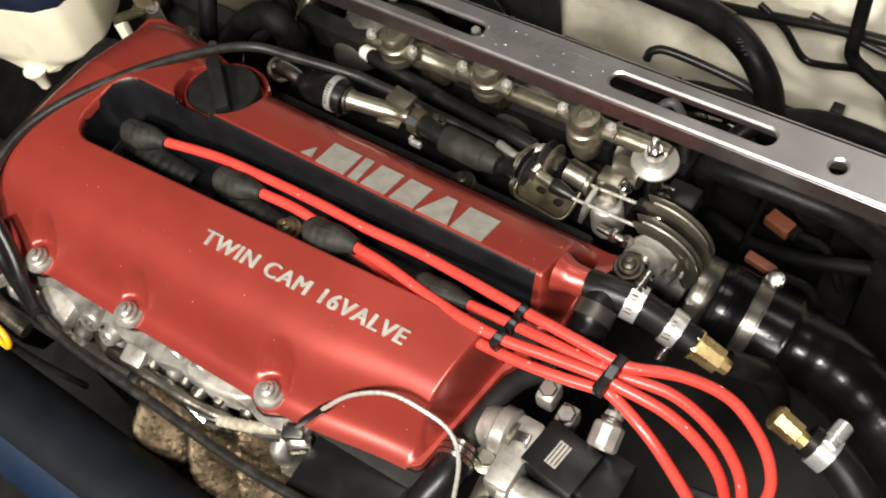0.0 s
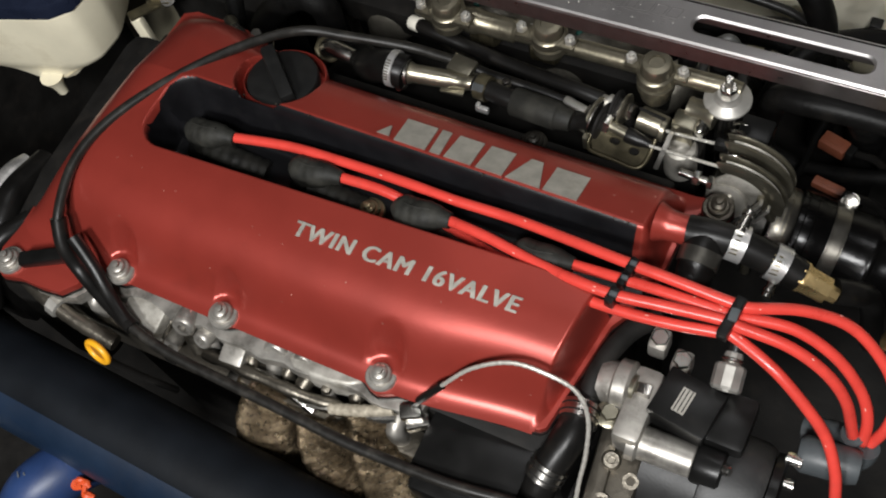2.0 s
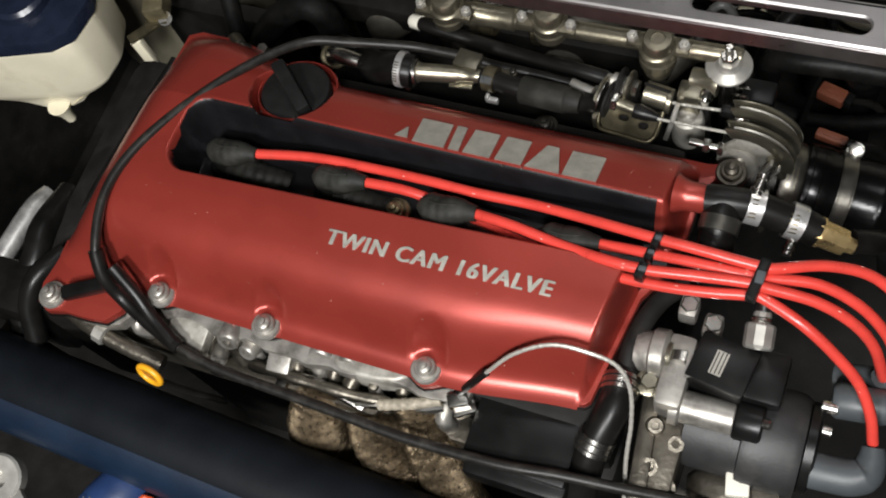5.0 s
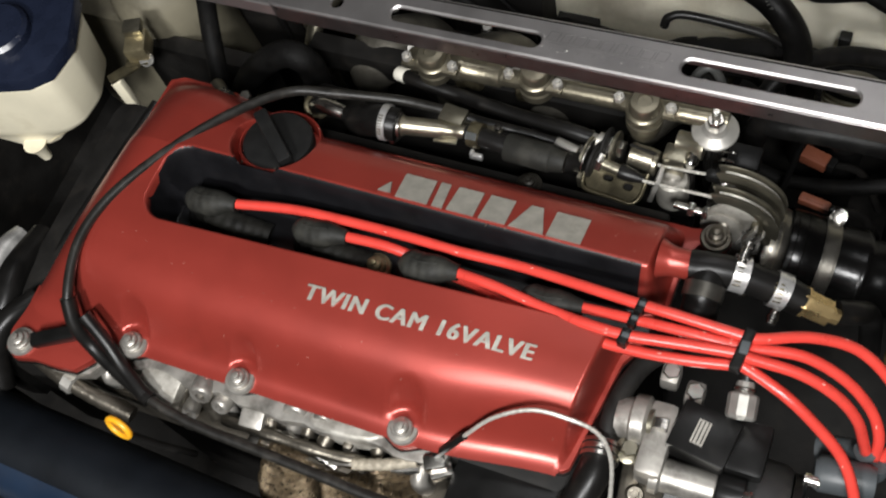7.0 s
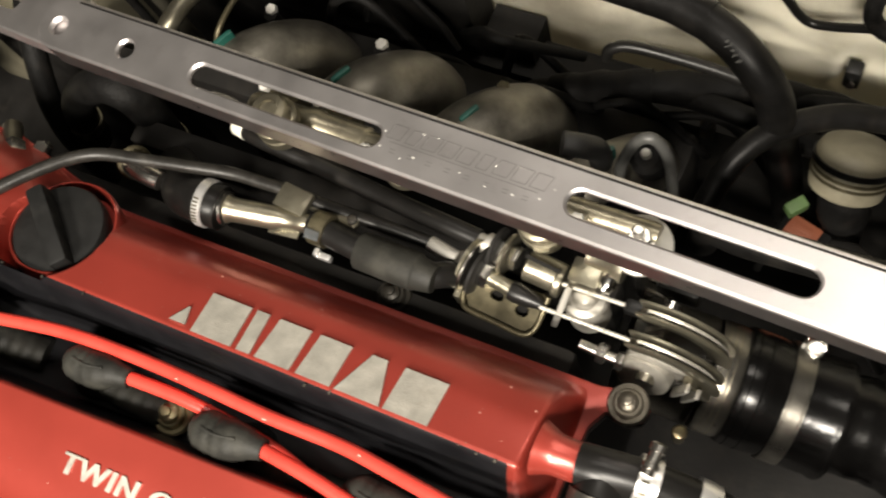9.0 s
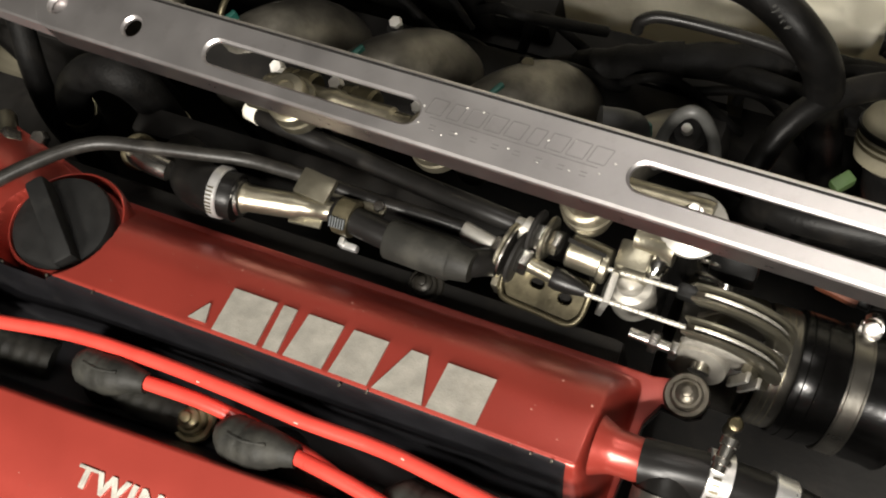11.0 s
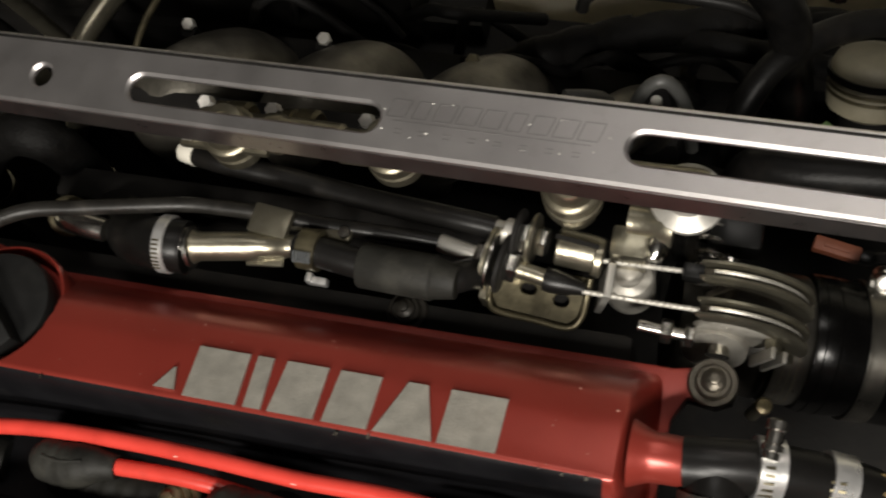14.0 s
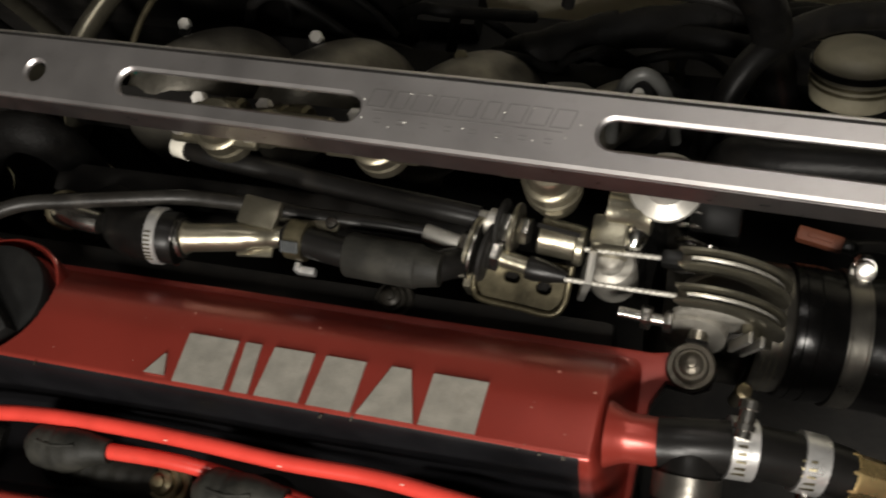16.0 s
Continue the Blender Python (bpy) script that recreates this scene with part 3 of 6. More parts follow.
def oil_cap():
    x, y = CAP
    t = thing("oil_filler_cap", (x, y, 0.469), "black plastic twist oil filler cap", "oil cap")
    d = Vector((0, 0.12, 1)).normalized()
    part("cap_body", lathe((x, y, 0.465), d, [(0, 0.0275), (0.012, 0.0295), (0.018, 0.0299), (0.0215, 0.0286), (0.0225, 0.0240), (0.0225, 0)], 44), CAPBLACK, t)
    m = Matrix.Rotation(radians(-42), 4, "Z")
    grip = box(0, 0, 0, 0.0555, 0.0120, 0.016, 0.003)
    bmesh.ops.transform(grip, matrix=Matrix.Translation((x, y, 0.492)) @ m, verts=grip.verts)
    part("grip", grip, CAPBLACK, t)
    bar = box(0, 0, 0, 0.016, 0.0012, 0.0006, 0.0)
    bmesh.ops.transform(bar, matrix=Matrix.Translation((x + 0.010, y - 0.016, 0.4888)) @ Matrix.Rotation(radians(25), 4, "Z"), verts=bar.verts)
    part("mark", bar, GREYPLASTIC, t, "worn grey moulded marking")
    return t


oil_cap()


def cylinder_head():
    t = thing("cylinder_head", (-0.03, 0.10, 0.20), "dirty cast aluminium cylinder head below the valve cover", "cylinder head")
    # Head block in near-black: shade behind the cover is put into its colour.
    part("head_block", box(-0.035, 0.118, 0.365, 0.46, 0.240, 0.130, 0.006), DARK, t)
    # machined lip under the gasket and cast bosses along the front
    lip = [(-0.262, -0.030), (-0.240, -0.037), (-0.222, -0.036), (-0.206, -0.031), (-0.196, -0.016)]
    for k in range(31):
        x = -0.190 + 0.285 * k / 30
        lip.append((x, -0.0110 - 0.006 * sum(math.exp(-((x - c) / 0.014) ** 2) for c in (-0.174, -0.112, -0.076, -0.036, -0.008, 0.060)) - 0.002 * math.sin(x * 90)))
    lip += [(0.097, 0.05), (-0.26, 0.05)]
    part("lip", prism(lip, 0.424, 0.4365, 0.0015), CAST, t, "bright machined lip")
    for x, y, z, r, h, dx in ((-0.112, -0.012, 0.428, 0.0095, 0.022, 0.2), (-0.092, -0.014, 0.418, 0.008, 0.022, -0.1), (-0.031, -0.006, 0.4285, 0.0100, 0.018, 0.1), (-0.008, -0.006, 0.4275, 0.0085, 0.016, 0.1), (-0.125, -0.030, 0.408, 0.007, 0.016, 0.3)):
        part("boss", lathe((x, y + 0.012, z), (dx, -1, 0.45), [(0, r), (h - 0.003, r), (h - 0.001, r * 0.92), (h, r * 0.80), (h, r * 0.40), (h - 0.006, r * 0.36), (h - 0.006, 0)], 24), CAST, t, "cast boss with a drilled hole")
    for x0, x1, y, z, ang in ((-0.166, -0.130, -0.020, 0.4255, -0.10), (-0.075, -0.055, -0.014, 0.422, 0.05)):
        part("pad", box((x0 + x1) / 2, y, z, x1 - x0, 0.026, 0.014, 0.002, Matrix.Rotation(0.30, 4, "X") @ Matrix.Rotation(ang, 4, "Z"), 2), PALE if x0 < -0.1 else CAST, t, "flat machined pad")
    lobe = [(-0.018, -0.008), (-0.010, -0.014), (0.006, -0.015), (0.022, -0.014), (0.036, -0.011), (0.048, -0.004), (0.030, 0.008), (-0.010, 0.008)]
    part("pad", prism(lobe, 0.412, 0.4375, 0.004), PALE, t, "smooth bright cast pad", smooth=60)
    part("pad", prism([(x * 0.8 - 0.062, y * 0.9 - 0.002) for x, y in lobe], 0.412, 0.4310, 0.004), CAST, t, smooth=60)
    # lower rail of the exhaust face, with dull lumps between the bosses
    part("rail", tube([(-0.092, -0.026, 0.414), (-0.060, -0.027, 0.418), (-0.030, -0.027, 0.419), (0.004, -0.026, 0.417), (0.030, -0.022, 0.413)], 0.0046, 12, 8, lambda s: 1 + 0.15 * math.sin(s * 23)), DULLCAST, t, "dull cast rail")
    for k in range(16):
        x = -0.205 + 0.0185 * k
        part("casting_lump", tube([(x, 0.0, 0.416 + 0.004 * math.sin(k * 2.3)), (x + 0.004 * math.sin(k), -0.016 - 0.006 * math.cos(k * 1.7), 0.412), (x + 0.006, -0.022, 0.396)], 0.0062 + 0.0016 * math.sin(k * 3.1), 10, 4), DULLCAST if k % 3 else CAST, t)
    part("gallery_pipe", tube([(-0.262, -0.030, 0.428), (-0.235, -0.038, 0.424), (-0.205, -0.043, 0.416), (-0.170, -0.046, 0.408)], 0.0070, 14, 8, lambda s: 1 + 0.03 * math.sin(s * 60)), DULLCAST, t)
    part("gallery_union", lathe((-0.232, -0.038, 0.4235), (0.9, -0.2, -0.15), [(0, 0.008), (0.001, 0.0095), (0.010, 0.0095), (0.011, 0.008)], 8), SATIN, t)
    for k in range(7):
        x = -0.24 + k * 0.062
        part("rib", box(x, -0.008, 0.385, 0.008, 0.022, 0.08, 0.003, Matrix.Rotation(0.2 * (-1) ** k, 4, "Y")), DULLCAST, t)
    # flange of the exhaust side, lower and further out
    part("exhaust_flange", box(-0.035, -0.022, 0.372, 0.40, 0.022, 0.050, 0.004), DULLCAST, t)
    for k in range(6):
        part("flange_stud", join(lathe((-0.20 + k * 0.066, -0.020, 0.380), (0, -1, 0.15), [(0, 0.0035), (0.016, 0.0035), (0.017, 0.002)], 8), hexnut((-0.20 + k * 0.066, -0.030, 0.3815), (0, -1, 0.15), 0.0072, 0.007)), STEEL, t)
    part("block", box(-0.03, 0.10, 0.155, 0.46, 0.23, 0.30, 0.01), DARK, t, "near-black engine block")
    # timing end and lugs at the distributor end
    part("end_casting", box(0.240, 0.008, 0.385, 0.026, 0.085, 0.075, 0.006), DULLCAST, t, "grimy cast end plate")
    part("end_rail", box(0.226, 0.006, 0.402, 0.014, 0.095, 0.05, 0.005, Matrix.Rotation(0.12, 4, "Z")), DULLCAST, t)
    for bx, by, bz, br, bh in ((0.233, -0.012, 0.420, 0.0070, 0.010), (0.246, 0.010, 0.416, 0.0065, 0.012), (0.230, 0.016, 0.428, 0.006, 0.010), (0.247, -0.022, 0.410, 0.008, 0.012), (0.228, -0.030, 0.418, 0.007, 0.010)):
        part("casting_boss", lathe((bx, by, bz - 0.004), (0.15, -0.2, 1), [(0, br * 1.25), (bh * 0.6, br), (bh, br * 0.9), (bh, br * 0.5), (bh - 0.003, br * 0.45), (bh - 0.003, 0)], 16), DULLCAST, t)
    part("end_washer", lathe((0.219, 0.041, 0.440), (0.1, 0, 1), [(0, 0.010), (0.003, 0.010), (0.004, 0.008), (0.004, 0)], 22), ZINC, t)
    part("end_bolt", hexnut((0.2195, 0.041, 0.444), (0.1, 0, 1), 0.0065, 0.006), ZINC, t)
    part("pad", box(0.233, 0.033, 0.440, 0.010, 0.010, 0.010, 0.002), CAST, t)
    part("lug", lathe((0.232, -0.030, 0.400), (1, 0, 0), [(0, 0.013), (0.030, 0.013), (0.033, 0.010), (0.033, 0)], 18), CAST, t)
    return t


cylinder_head()
# ---------------------------------------------------------------- ignition

W1 = [(-0.130, 0.1235, 0.487), (-0.078, 0.132, 0.4885), (-0.029, 0.1345, 0.489), (0.020, 0.134, 0.492), (0.063, 0.1325, 0.494), (0.109, 0.1330, 0.496), (0.148, 0.1295, 0.502), (0.195, 0.1245, 0.509), (0.235, 0.122, 0.512), (0.273, 0.1205, 0.512)]
W2 = [(-0.032, 0.1225, 0.487), (0.014, 0.1235, 0.487), (0.063, 0.119, 0.476), (0.100, 0.110, 0.478), (0.136, 0.103, 0.485), (0.180, 0.0955, 0.494), (0.210, 0.0945, 0.498), (0.242, 0.0965, 0.502), (0.273, 0.101, 0.505)]
W3 = [(0.064, 0.1155, 0.496), (0.100, 0.1120, 0.4985), (0.137, 0.1065, 0.499), (0.173, 0.1015, 0.504), (0.202, 0.1005, 0.5065), (0.240, 0.1045, 0.509), (0.272, 0.1075, 0.511)]
W4 = [(0.158, 0.1165, 0.492), (0.197, 0.1155, 0.500), (0.237, 0.1145, 0.506), (0.273, 0.114, 0.508)]
FAN = {
    1: [(0.286, 0.122, 0.511), (0.317, 0.135, 0.505), (0.348, 0.139, 0.495), (0.375, 0.130, 0.475), (0.389, 0.117, 0.455), (0.390, 0.104, 0.438), (0.384, 0.094, 0.420)],
    4: [(0.284, 0.116, 0.506), (0.315, 0.122, 0.501), (0.344, 0.119, 0.488), (0.366, 0.112, 0.465), (0.377, 0.102, 0.445), (0.380, 0.092, 0.420)],
    3: [(0.284, 0.1075, 0.509), (0.316, 0.109, 0.502), (0.342, 0.106, 0.488), (0.360, 0.101, 0.465), (0.372, 0.093, 0.432)],
    2: [(0.282, 0.102, 0.504), (0.311, 0.092, 0.500), (0.335, 0.082, 0.487), (0.355, 0.072, 0.470), (0.368, 0.058, 0.452), (0.375, 0.046, 0.430)],
}


def ignition_lead(n, run):
    x, y, z = run[0]
    t = thing("ignition_lead", (x - 0.028, y, 0.457), "red silicone ignition lead with a black rubber plug boot", "ignition lead", "ignition leads")
    wire = part("wire", tube(run + FAN[n], 0.0040, 12, 6), LEAD, t)
    bx = x - (0.012 if n == 3 else 0.026)
    r = 0.0112 if n < 3 else 0.0120
    nose = tube([(x - 0.042, y - 0.001, z - 0.010), (x - 0.033, y - 0.002, z - 0.005), (x - 0.020, y - 0.003, z - 0.003), (x - 0.006, y - 0.001, z), (x + 0.006, y, z)], r, 18, 8,
                lambda s: (0.30 + 0.70 * sstep(0.0, 0.32, s)) * (1.0 - 0.48 * sstep(0.55, 1.0, s)) * (1 + 0.02 * math.sin(s * 50)))
    boot = part("boot", nose, BOOT, t, "dusty black rubber elbow boot")
    part("boot_seam", tube([(x - 0.030, y - 0.002, z - 0.004 + r * 0.94), (x - 0.020, y - 0.003, z - 0.003 + r * 0.98), (x - 0.008, y - 0.001, z + r * 0.78)], 0.0010, 8, 5), BOOT, boot)
    part("stem", tube([(bx - 0.004, y - 0.003, 0.455), (bx - 0.004, y - 0.002, 0.467), (bx, y - 0.001, z - 0.004)], 0.0100, 16, 6, lambda s: 1 + 0.03 * math.sin(s * 40)), BOOT, t)
    part("plug_seal", lathe((bx - 0.004, y - 0.003, 0.4565), (0, 0, 1), [(0, 0.0165), (0.004, 0.0165), (0.006, 0.0145), (0.006, 0.010)], 24), LOOM, t)
    part("skirt", tube([(bx + 0.004, y - 0.005, 0.468), (bx + 0.022, y - 0.008, 0.466), (bx + 0.040, y - 0.008, 0.462), (bx + 0.056, y - 0.007, 0.458)], 0.0105, 16, 8, lambda s: 1 + 0.05 * math.sin(s * 43)), BOOT, t, "ribbed lower sleeve of the boot")
    # worn pale printing along the lead
    path = smooth_path(run + FAN[n], 6)
    rng = random.Random(n)
    for k in range(5):
        i = int(rng.uniform(0.15, 0.92) * (len(path) - 2))
        p, q = path[i], path[i + 1]
        d = (q - p).normalized()
        side = d.cross(Vector((0, 0, 1))).normalized()
        a = rng.uniform(-0.7, 0.9)
        n_ = (side.cross(d) * math.cos(a) + side * math.sin(a)).normalized()
        if n_.z < 0:
            n_ = -n_
        part("print_fleck", box(0, 0, 0, rng.uniform(0.0010, 0.0028), 0.0007, 0.0003, 0, Matrix.Translation(p + n_ * 0.0040) @ Matrix((d, n_.cross(d), n_)).transposed().to_4x4()), PRINT, wire, "worn pale printing")
    return t


for n, run in ((1, W1), (2, W2), (3, W3), (4, W4)):
    ignition_lead(n, run)


def wire_clip(at, size, label):
    t = thing("wire_clip", at, label, "wire clip", "lead separators")
    sx, sy, sz = size
    part("clip_body", box(*at, sx, sy, sz, 0.0015, Matrix.Rotation(radians(-8), 4, "Z")), PLASTIC, t)
    part("clip_latch", box(at[0] + 0.001, at[1], at[2] + sz / 2 + 0.001, sx * 0.8, sy * 0.3, 0.003, 0.0008), GREYPLASTIC, t)
    return t


wire_clip((0.277, 0.1100, 0.512), (0.0075, 0.030, 0.012), "black plastic separator clipped over four red leads")
wire_clip((0.205, 0.1215, 0.511), (0.006, 0.011, 0.011), "small black tie round a red lead")
wire_clip((0.202, 0.1130, 0.504), (0.006, 0.010, 0.010), "small black tie round a red lead")
wire_clip((0.200, 0.0985, 0.505), (0.007, 0.012, 0.012), "small black tie round a red lead")


def distributor():
    t = thing("distributor", (0.30, 0.035, 0.38), "black ignition distributor with grey terminal boots on a cast mount", "distributor")
    mount = part("mount", box(0.236, 0.052, 0.438, 0.020, 0.055, 0.036, 0.005), CAST, t, "cast aluminium mounting plate")
    part("ear", lathe((0.205, 0.063, 0.442), (1, 0.05, 0.1), [(0, 0.0150), (0.010, 0.0160), (0.012, 0.0190), (0.021, 0.0190), (0.023, 0.0170), (0.024, 0.0120), (0.024, 0)], 28), CAST, mount, "round clamp ear")
    part("ear_washer", lathe((0.2285, 0.062, 0.4510), (1, 0.05, 0.2), [(0, 0.0100), (0.003, 0.0100), (0.003, 0)], 22), ZINC, mount)
    part("ear_bolt", hexnut((0.2315, 0.062, 0.4515), (1, 0.05, 0.2), 0.0072, 0.011), STEEL, mount)
    module = part("module", box(0.2665, 0.0630, 0.4465, 0.042, 0.036, 0.033, 0.0015, Matrix.Rotation(radians(-9), 4, "Z")), PLASTIC, t, "black module box with a small label")
    part("module_back", box(0.296, 0.066, 0.438, 0.030, 0.040, 0.030, 0.005), PLASTIC, t)
    lab = part("label_plate", box(0.2640, 0.0625, 0.4632, 0.009, 0.018, 0.0008, 0.0, Matrix.Rotation(radians(-9), 4, "Z")), SILVER, module, "small worn data label")
    for k in range(3):
        b = box(0.2612 + 0.0028 * k, 0.0625, 0.4639, 0.0008, 0.0165, 0.0005, 0.0, Matrix.Rotation(radians(-9), 4, "Z"))
        part("text_bar", b, PLASTIC, module)
    part("shaft_housing", lathe((0.238, 0.033, 0.436), (1, 0.02, 0), [(0, 0.0150), (0.006, 0.0150), (0.008, 0.0122), (0.044, 0.0118), (0.046, 0.010), (0.046, 0)], 26), CAST, t, "grey cast shaft housing")
    part("clip", lathe((0.283, 0.0345, 0.436), (1, 0.02, 0), [(0, 0.0135), (0.002, 0.0145), (0.018, 0.0145), (0.020, 0.0125), (0.020, 0)], 20), PLASTIC, t, "black end cap")
    part("clip_screw", lathe((0.303, 0.034, 0.446), (1, -0.2, 0.4), [(0, 0.004), (0.004, 0.004), (0.005, 0.003), (0.005, 0)], 12), STEEL, t)
    part("body", lathe((0.250, 0.034, 0.400), (1, 0.02, 0), [(0, 0.033), (0.026, 0.035), (0.040, 0.036), (0.041, 0.0400), (0.046, 0.0410), (0.076, 0.0400), (0.082, 0.037), (0.083, 0.030), (0.083, 0)], 44), CAPGREY, t, "dusty black distributor cap")
    part("cap_face", lathe((0.333, 0.036, 0.410), (1, 0.02, 0), [(0, 0.033), (0.006, 0.033), (0.008, 0.030), (0.008, 0)], 36), PLASTIC, t)
    for y, z in ((0.062, 0.432), (0.048, 0.420), (0.014, 0.424)):
        part("cap_screw", lathe((0.338, y, z), (1, 0, 0.1), [(0, 0.0045), (0.010, 0.0045), (0.011, 0.003), (0.011, 0)], 12), STEEL, t)
    part("terminal_boot", lathe((0.343, 0.0700, 0.4270), (1, 0.10, 0.02), [(0, 0.0105), (0.004, 0.0132), (0.034, 0.0128), (0.040, 0.0110), (0.041, 0.006), (0.041, 0)], 24), GREYPLASTIC, t, "grey rubber terminal boot")
    part("terminal_boot", tube([(0.340, 0.0185, 0.4200), (0.352, 0.0190, 0.4205), (0.366, 0.0205, 0.4210), (0.375, 0.0260, 0.4220), (0.377, 0.0350, 0.4250), (0.376, 0.0440, 0.4280)], 0.0132, 20, 8, lambda s: 1.0 - 0.42 * max(0, s - 0.55) / 0.45), GREYPLASTIC, t, "grey rubber elbow terminal boot")
    part("terminal_boot", tube([(0.352, 0.0860, 0.398), (0.370, 0.0870, 0.402), (0.380, 0.0890, 0.412), (0.382, 0.0920, 0.424)], 0.0130, 18, 8, lambda s: 1.05 - 0.25 * s), GREYPLASTIC, t, "grey rubber terminal boot")
    part("terminal_boot", tube([(0.345, 0.0950, 0.402), (0.360, 0.0955, 0.410), (0.369, 0.0945, 0.420), (0.372, 0.0935, 0.432)], 0.0110, 18, 8, lambda s: 1.05 - 0.3 * s), GREYPLASTIC, t, "grey rubber terminal boot")
    return t


distributor()


def plug_connector(at, d, label):
    t = thing("connector", at, label, "connector", "wiring connectors")
    a, d = Vector(at), Vector(d).normalized()
    part("shell", lathe(a, d, [(0, 0.0060), (0.003, 0.0066), (0.008, 0.0066), (0.0085, 0.0098), (0.010, 0.0106), (0.024, 0.0106), (0.026, 0.0092), (0.026, 0.006), (0.022, 0.006), (0.022, 0)], 10), SATIN, t, "ribbed metal shell", smooth=20)
    part("stem", tube([a - d * 0.020 + Vector((0, 0, 0.006)), a - d * 0.008 + Vector((0, 0, 0.002)), a + d * 0.002], 0.0055, 12, 6), RUBBER, t)
    part("collar", lathe(a + d * 0.004, d, [(0, 0.0072), (0.0008, 0.0080), (0.0022, 0.0080), (0.003, 0.0072)], 16), STEEL, t)
    return t


plug_connector((0.284, 0.104, 0.472), (0.10, -1, -0.25), "grey metal ribbed plug connector beside the distributor")

for at, mat_, lab in (((0.232, 0.104, 0.440), CAST, "grey cast lug bolted to the head"), ((0.252, 0.094, 0.440), CAST, "grey cast lug bolted to the head")):
    t = thing("bracket_lug", at, lab, "bracket", "lugs by the distributor")
    x, y, z = at
    part("lug_body", box(x, y, z, 0.014, 0.018, 0.020, 0.004), mat_, t)
    part("lug_bolt", hexnut((x, y, z + 0.009), (0.1, -0.2, 1), 0.0065, 0.008), STEEL, t)

# ---------------------------------------------------------------- front of the engine


def flex_hose(name, pts, r, material, label, category="hose", group="", seg=16, n=8, rfun=None):
    return solo(name, tube(pts, r, seg, n, rfun), material, label, category, group)


def banded_run(name, pts, r, material, bands, band_name, band_material, label, category, rfun=None):
    """A hose or loom with plain bands round it at the given shares of its length."""
    t = thing(name, pts[0], label, category)
    part("run_body", tube(pts, r, 18, 8, rfun), material, t)
    path = smooth_path(pts, 8)
    for s in bands:
        i = min(int(s * (len(path) - 1)), len(path) - 2)
        d = (path[i + 1] - path[i]).normalized()
        part(band_name, lathe(path[i], d, [(-0.007, r), (-0.007, r * 1.09), (0.007, r * 1.09), (0.007, r)], 22), band_material, t)
    return t


def hose_with_clamps(name, pts, r, clamps, label, material=RUBBER, category="hose", rfun=None):
    t = thing(name, pts[0], label, category)
    part("hose_body", tube(pts, r, 18, 8, rfun), material, t)
    path = smooth_path(pts, 8)
    for s in clamps:
        i = min(int(s * (len(path) - 1)), len(path) - 2)
        d = (path[i + 1] - path[i]).normalized()
        rr = r * (rfun(s) if rfun else 1)
        c = part("hose_clamp", lathe(path[i], d, [(-0.0055, rr + 0.0002), (-0.0055, rr + 0.0016), (-0.0045, rr + 0.0022), (0.0045, rr + 0.0022), (0.0055, rr + 0.0016), (0.0055, rr + 0.0002)], 28), STEEL, t, "shiny worm-drive hose clamp")
        side = d.cross(Vector((0, 0, 1))).normalized()
        top = path[i] + Vector((0, 0, rr + 0.004)) + side * 0.004
        part("screw", lathe(top - side * 0.011, side, [(0, 0.0045), (0.004, 0.0045), (0.0045, 0.0055), (0.018, 0.0055), (0.020, 0.0035), (0.020, 0)], 10), STEEL, c)
        for k in range(5):
            p = path[i] + d * 0 + (Vector((0, 0, 1)) * math.cos(0.5 + 0.16 * k) - side * math.sin(0.5 + 0.16 * k)) * (rr + 0.0023)
            part("slot", box(0, 0, 0, 0.006, 0.0012, 0.0005, 0, Matrix.Translation(p) @ d.to_track_quat("X", "Z").to_matrix().to_4x4()), DARK, c)
    return t


THROTTLE_CABLE = [(0.006, 0.2635, 0.4610), (-0.020, 0.2625, 0.4630), (-0.039, 0.2610, 0.4650), (-0.065, 0.2550, 0.4700), (-0.095, 0.2480, 0.4740), (-0.126, 0.2390, 0.4790), (-0.150, 0.2150, 0.4880), (-0.178, 0.1750, 0.4970), (-0.206, 0.1260, 0.5030), (-0.224, 0.0850, 0.5030), (-0.229, 0.0490, 0.4990), (-0.222, 0.0110, 0.4880), (-0.215, -0.0040, 0.4720), (-0.204, -0.0120, 0.4540), (-0.181, -0.0220, 0.4450), (-0.144, -0.0350, 0.4400), (-0.106, -0.0410, 0.4350), (-0.056, -0.0430, 0.4310), (-0.005, -0.0450, 0.4300), (0.044, -0.0475, 0.4300), (0.083, -0.0475, 0.4310), (0.135, -0.0460, 0.4350), (0.177, -0.0405, 0.4350), (0.218, -0.0360, 0.4300), (0.277, -0.0280, 0.4180), (0.36, -0.02, 0.40)]
cable = thing("control_cable", (0.0, -0.05, 0.43), "long black sheathed cable looping over the red cover", "cable")
part("sheath", tube(THROTTLE_CABLE, 0.0042, 12, 8), SHEATH, cable)
part("sleeve", tube(THROTTLE_CABLE[11:16], 0.0062, 12, 8), RUBBER, cable, "black split conduit")
part("sleeve", tube([(-0.207, 0.004, 0.480), (-0.188, -0.008, 0.462), (-0.172, -0.020, 0.450), (-0.150, -0.033, 0.442)], 0.0055, 12, 8), RUBBER, cable)
part("holder", box(-0.232, -0.012, 0.456, 0.052, 0.012, 0.010, 0.003, Matrix.Rotation(radians(28), 4, "Z")), PLASTIC, cable, "black plastic cable holder")


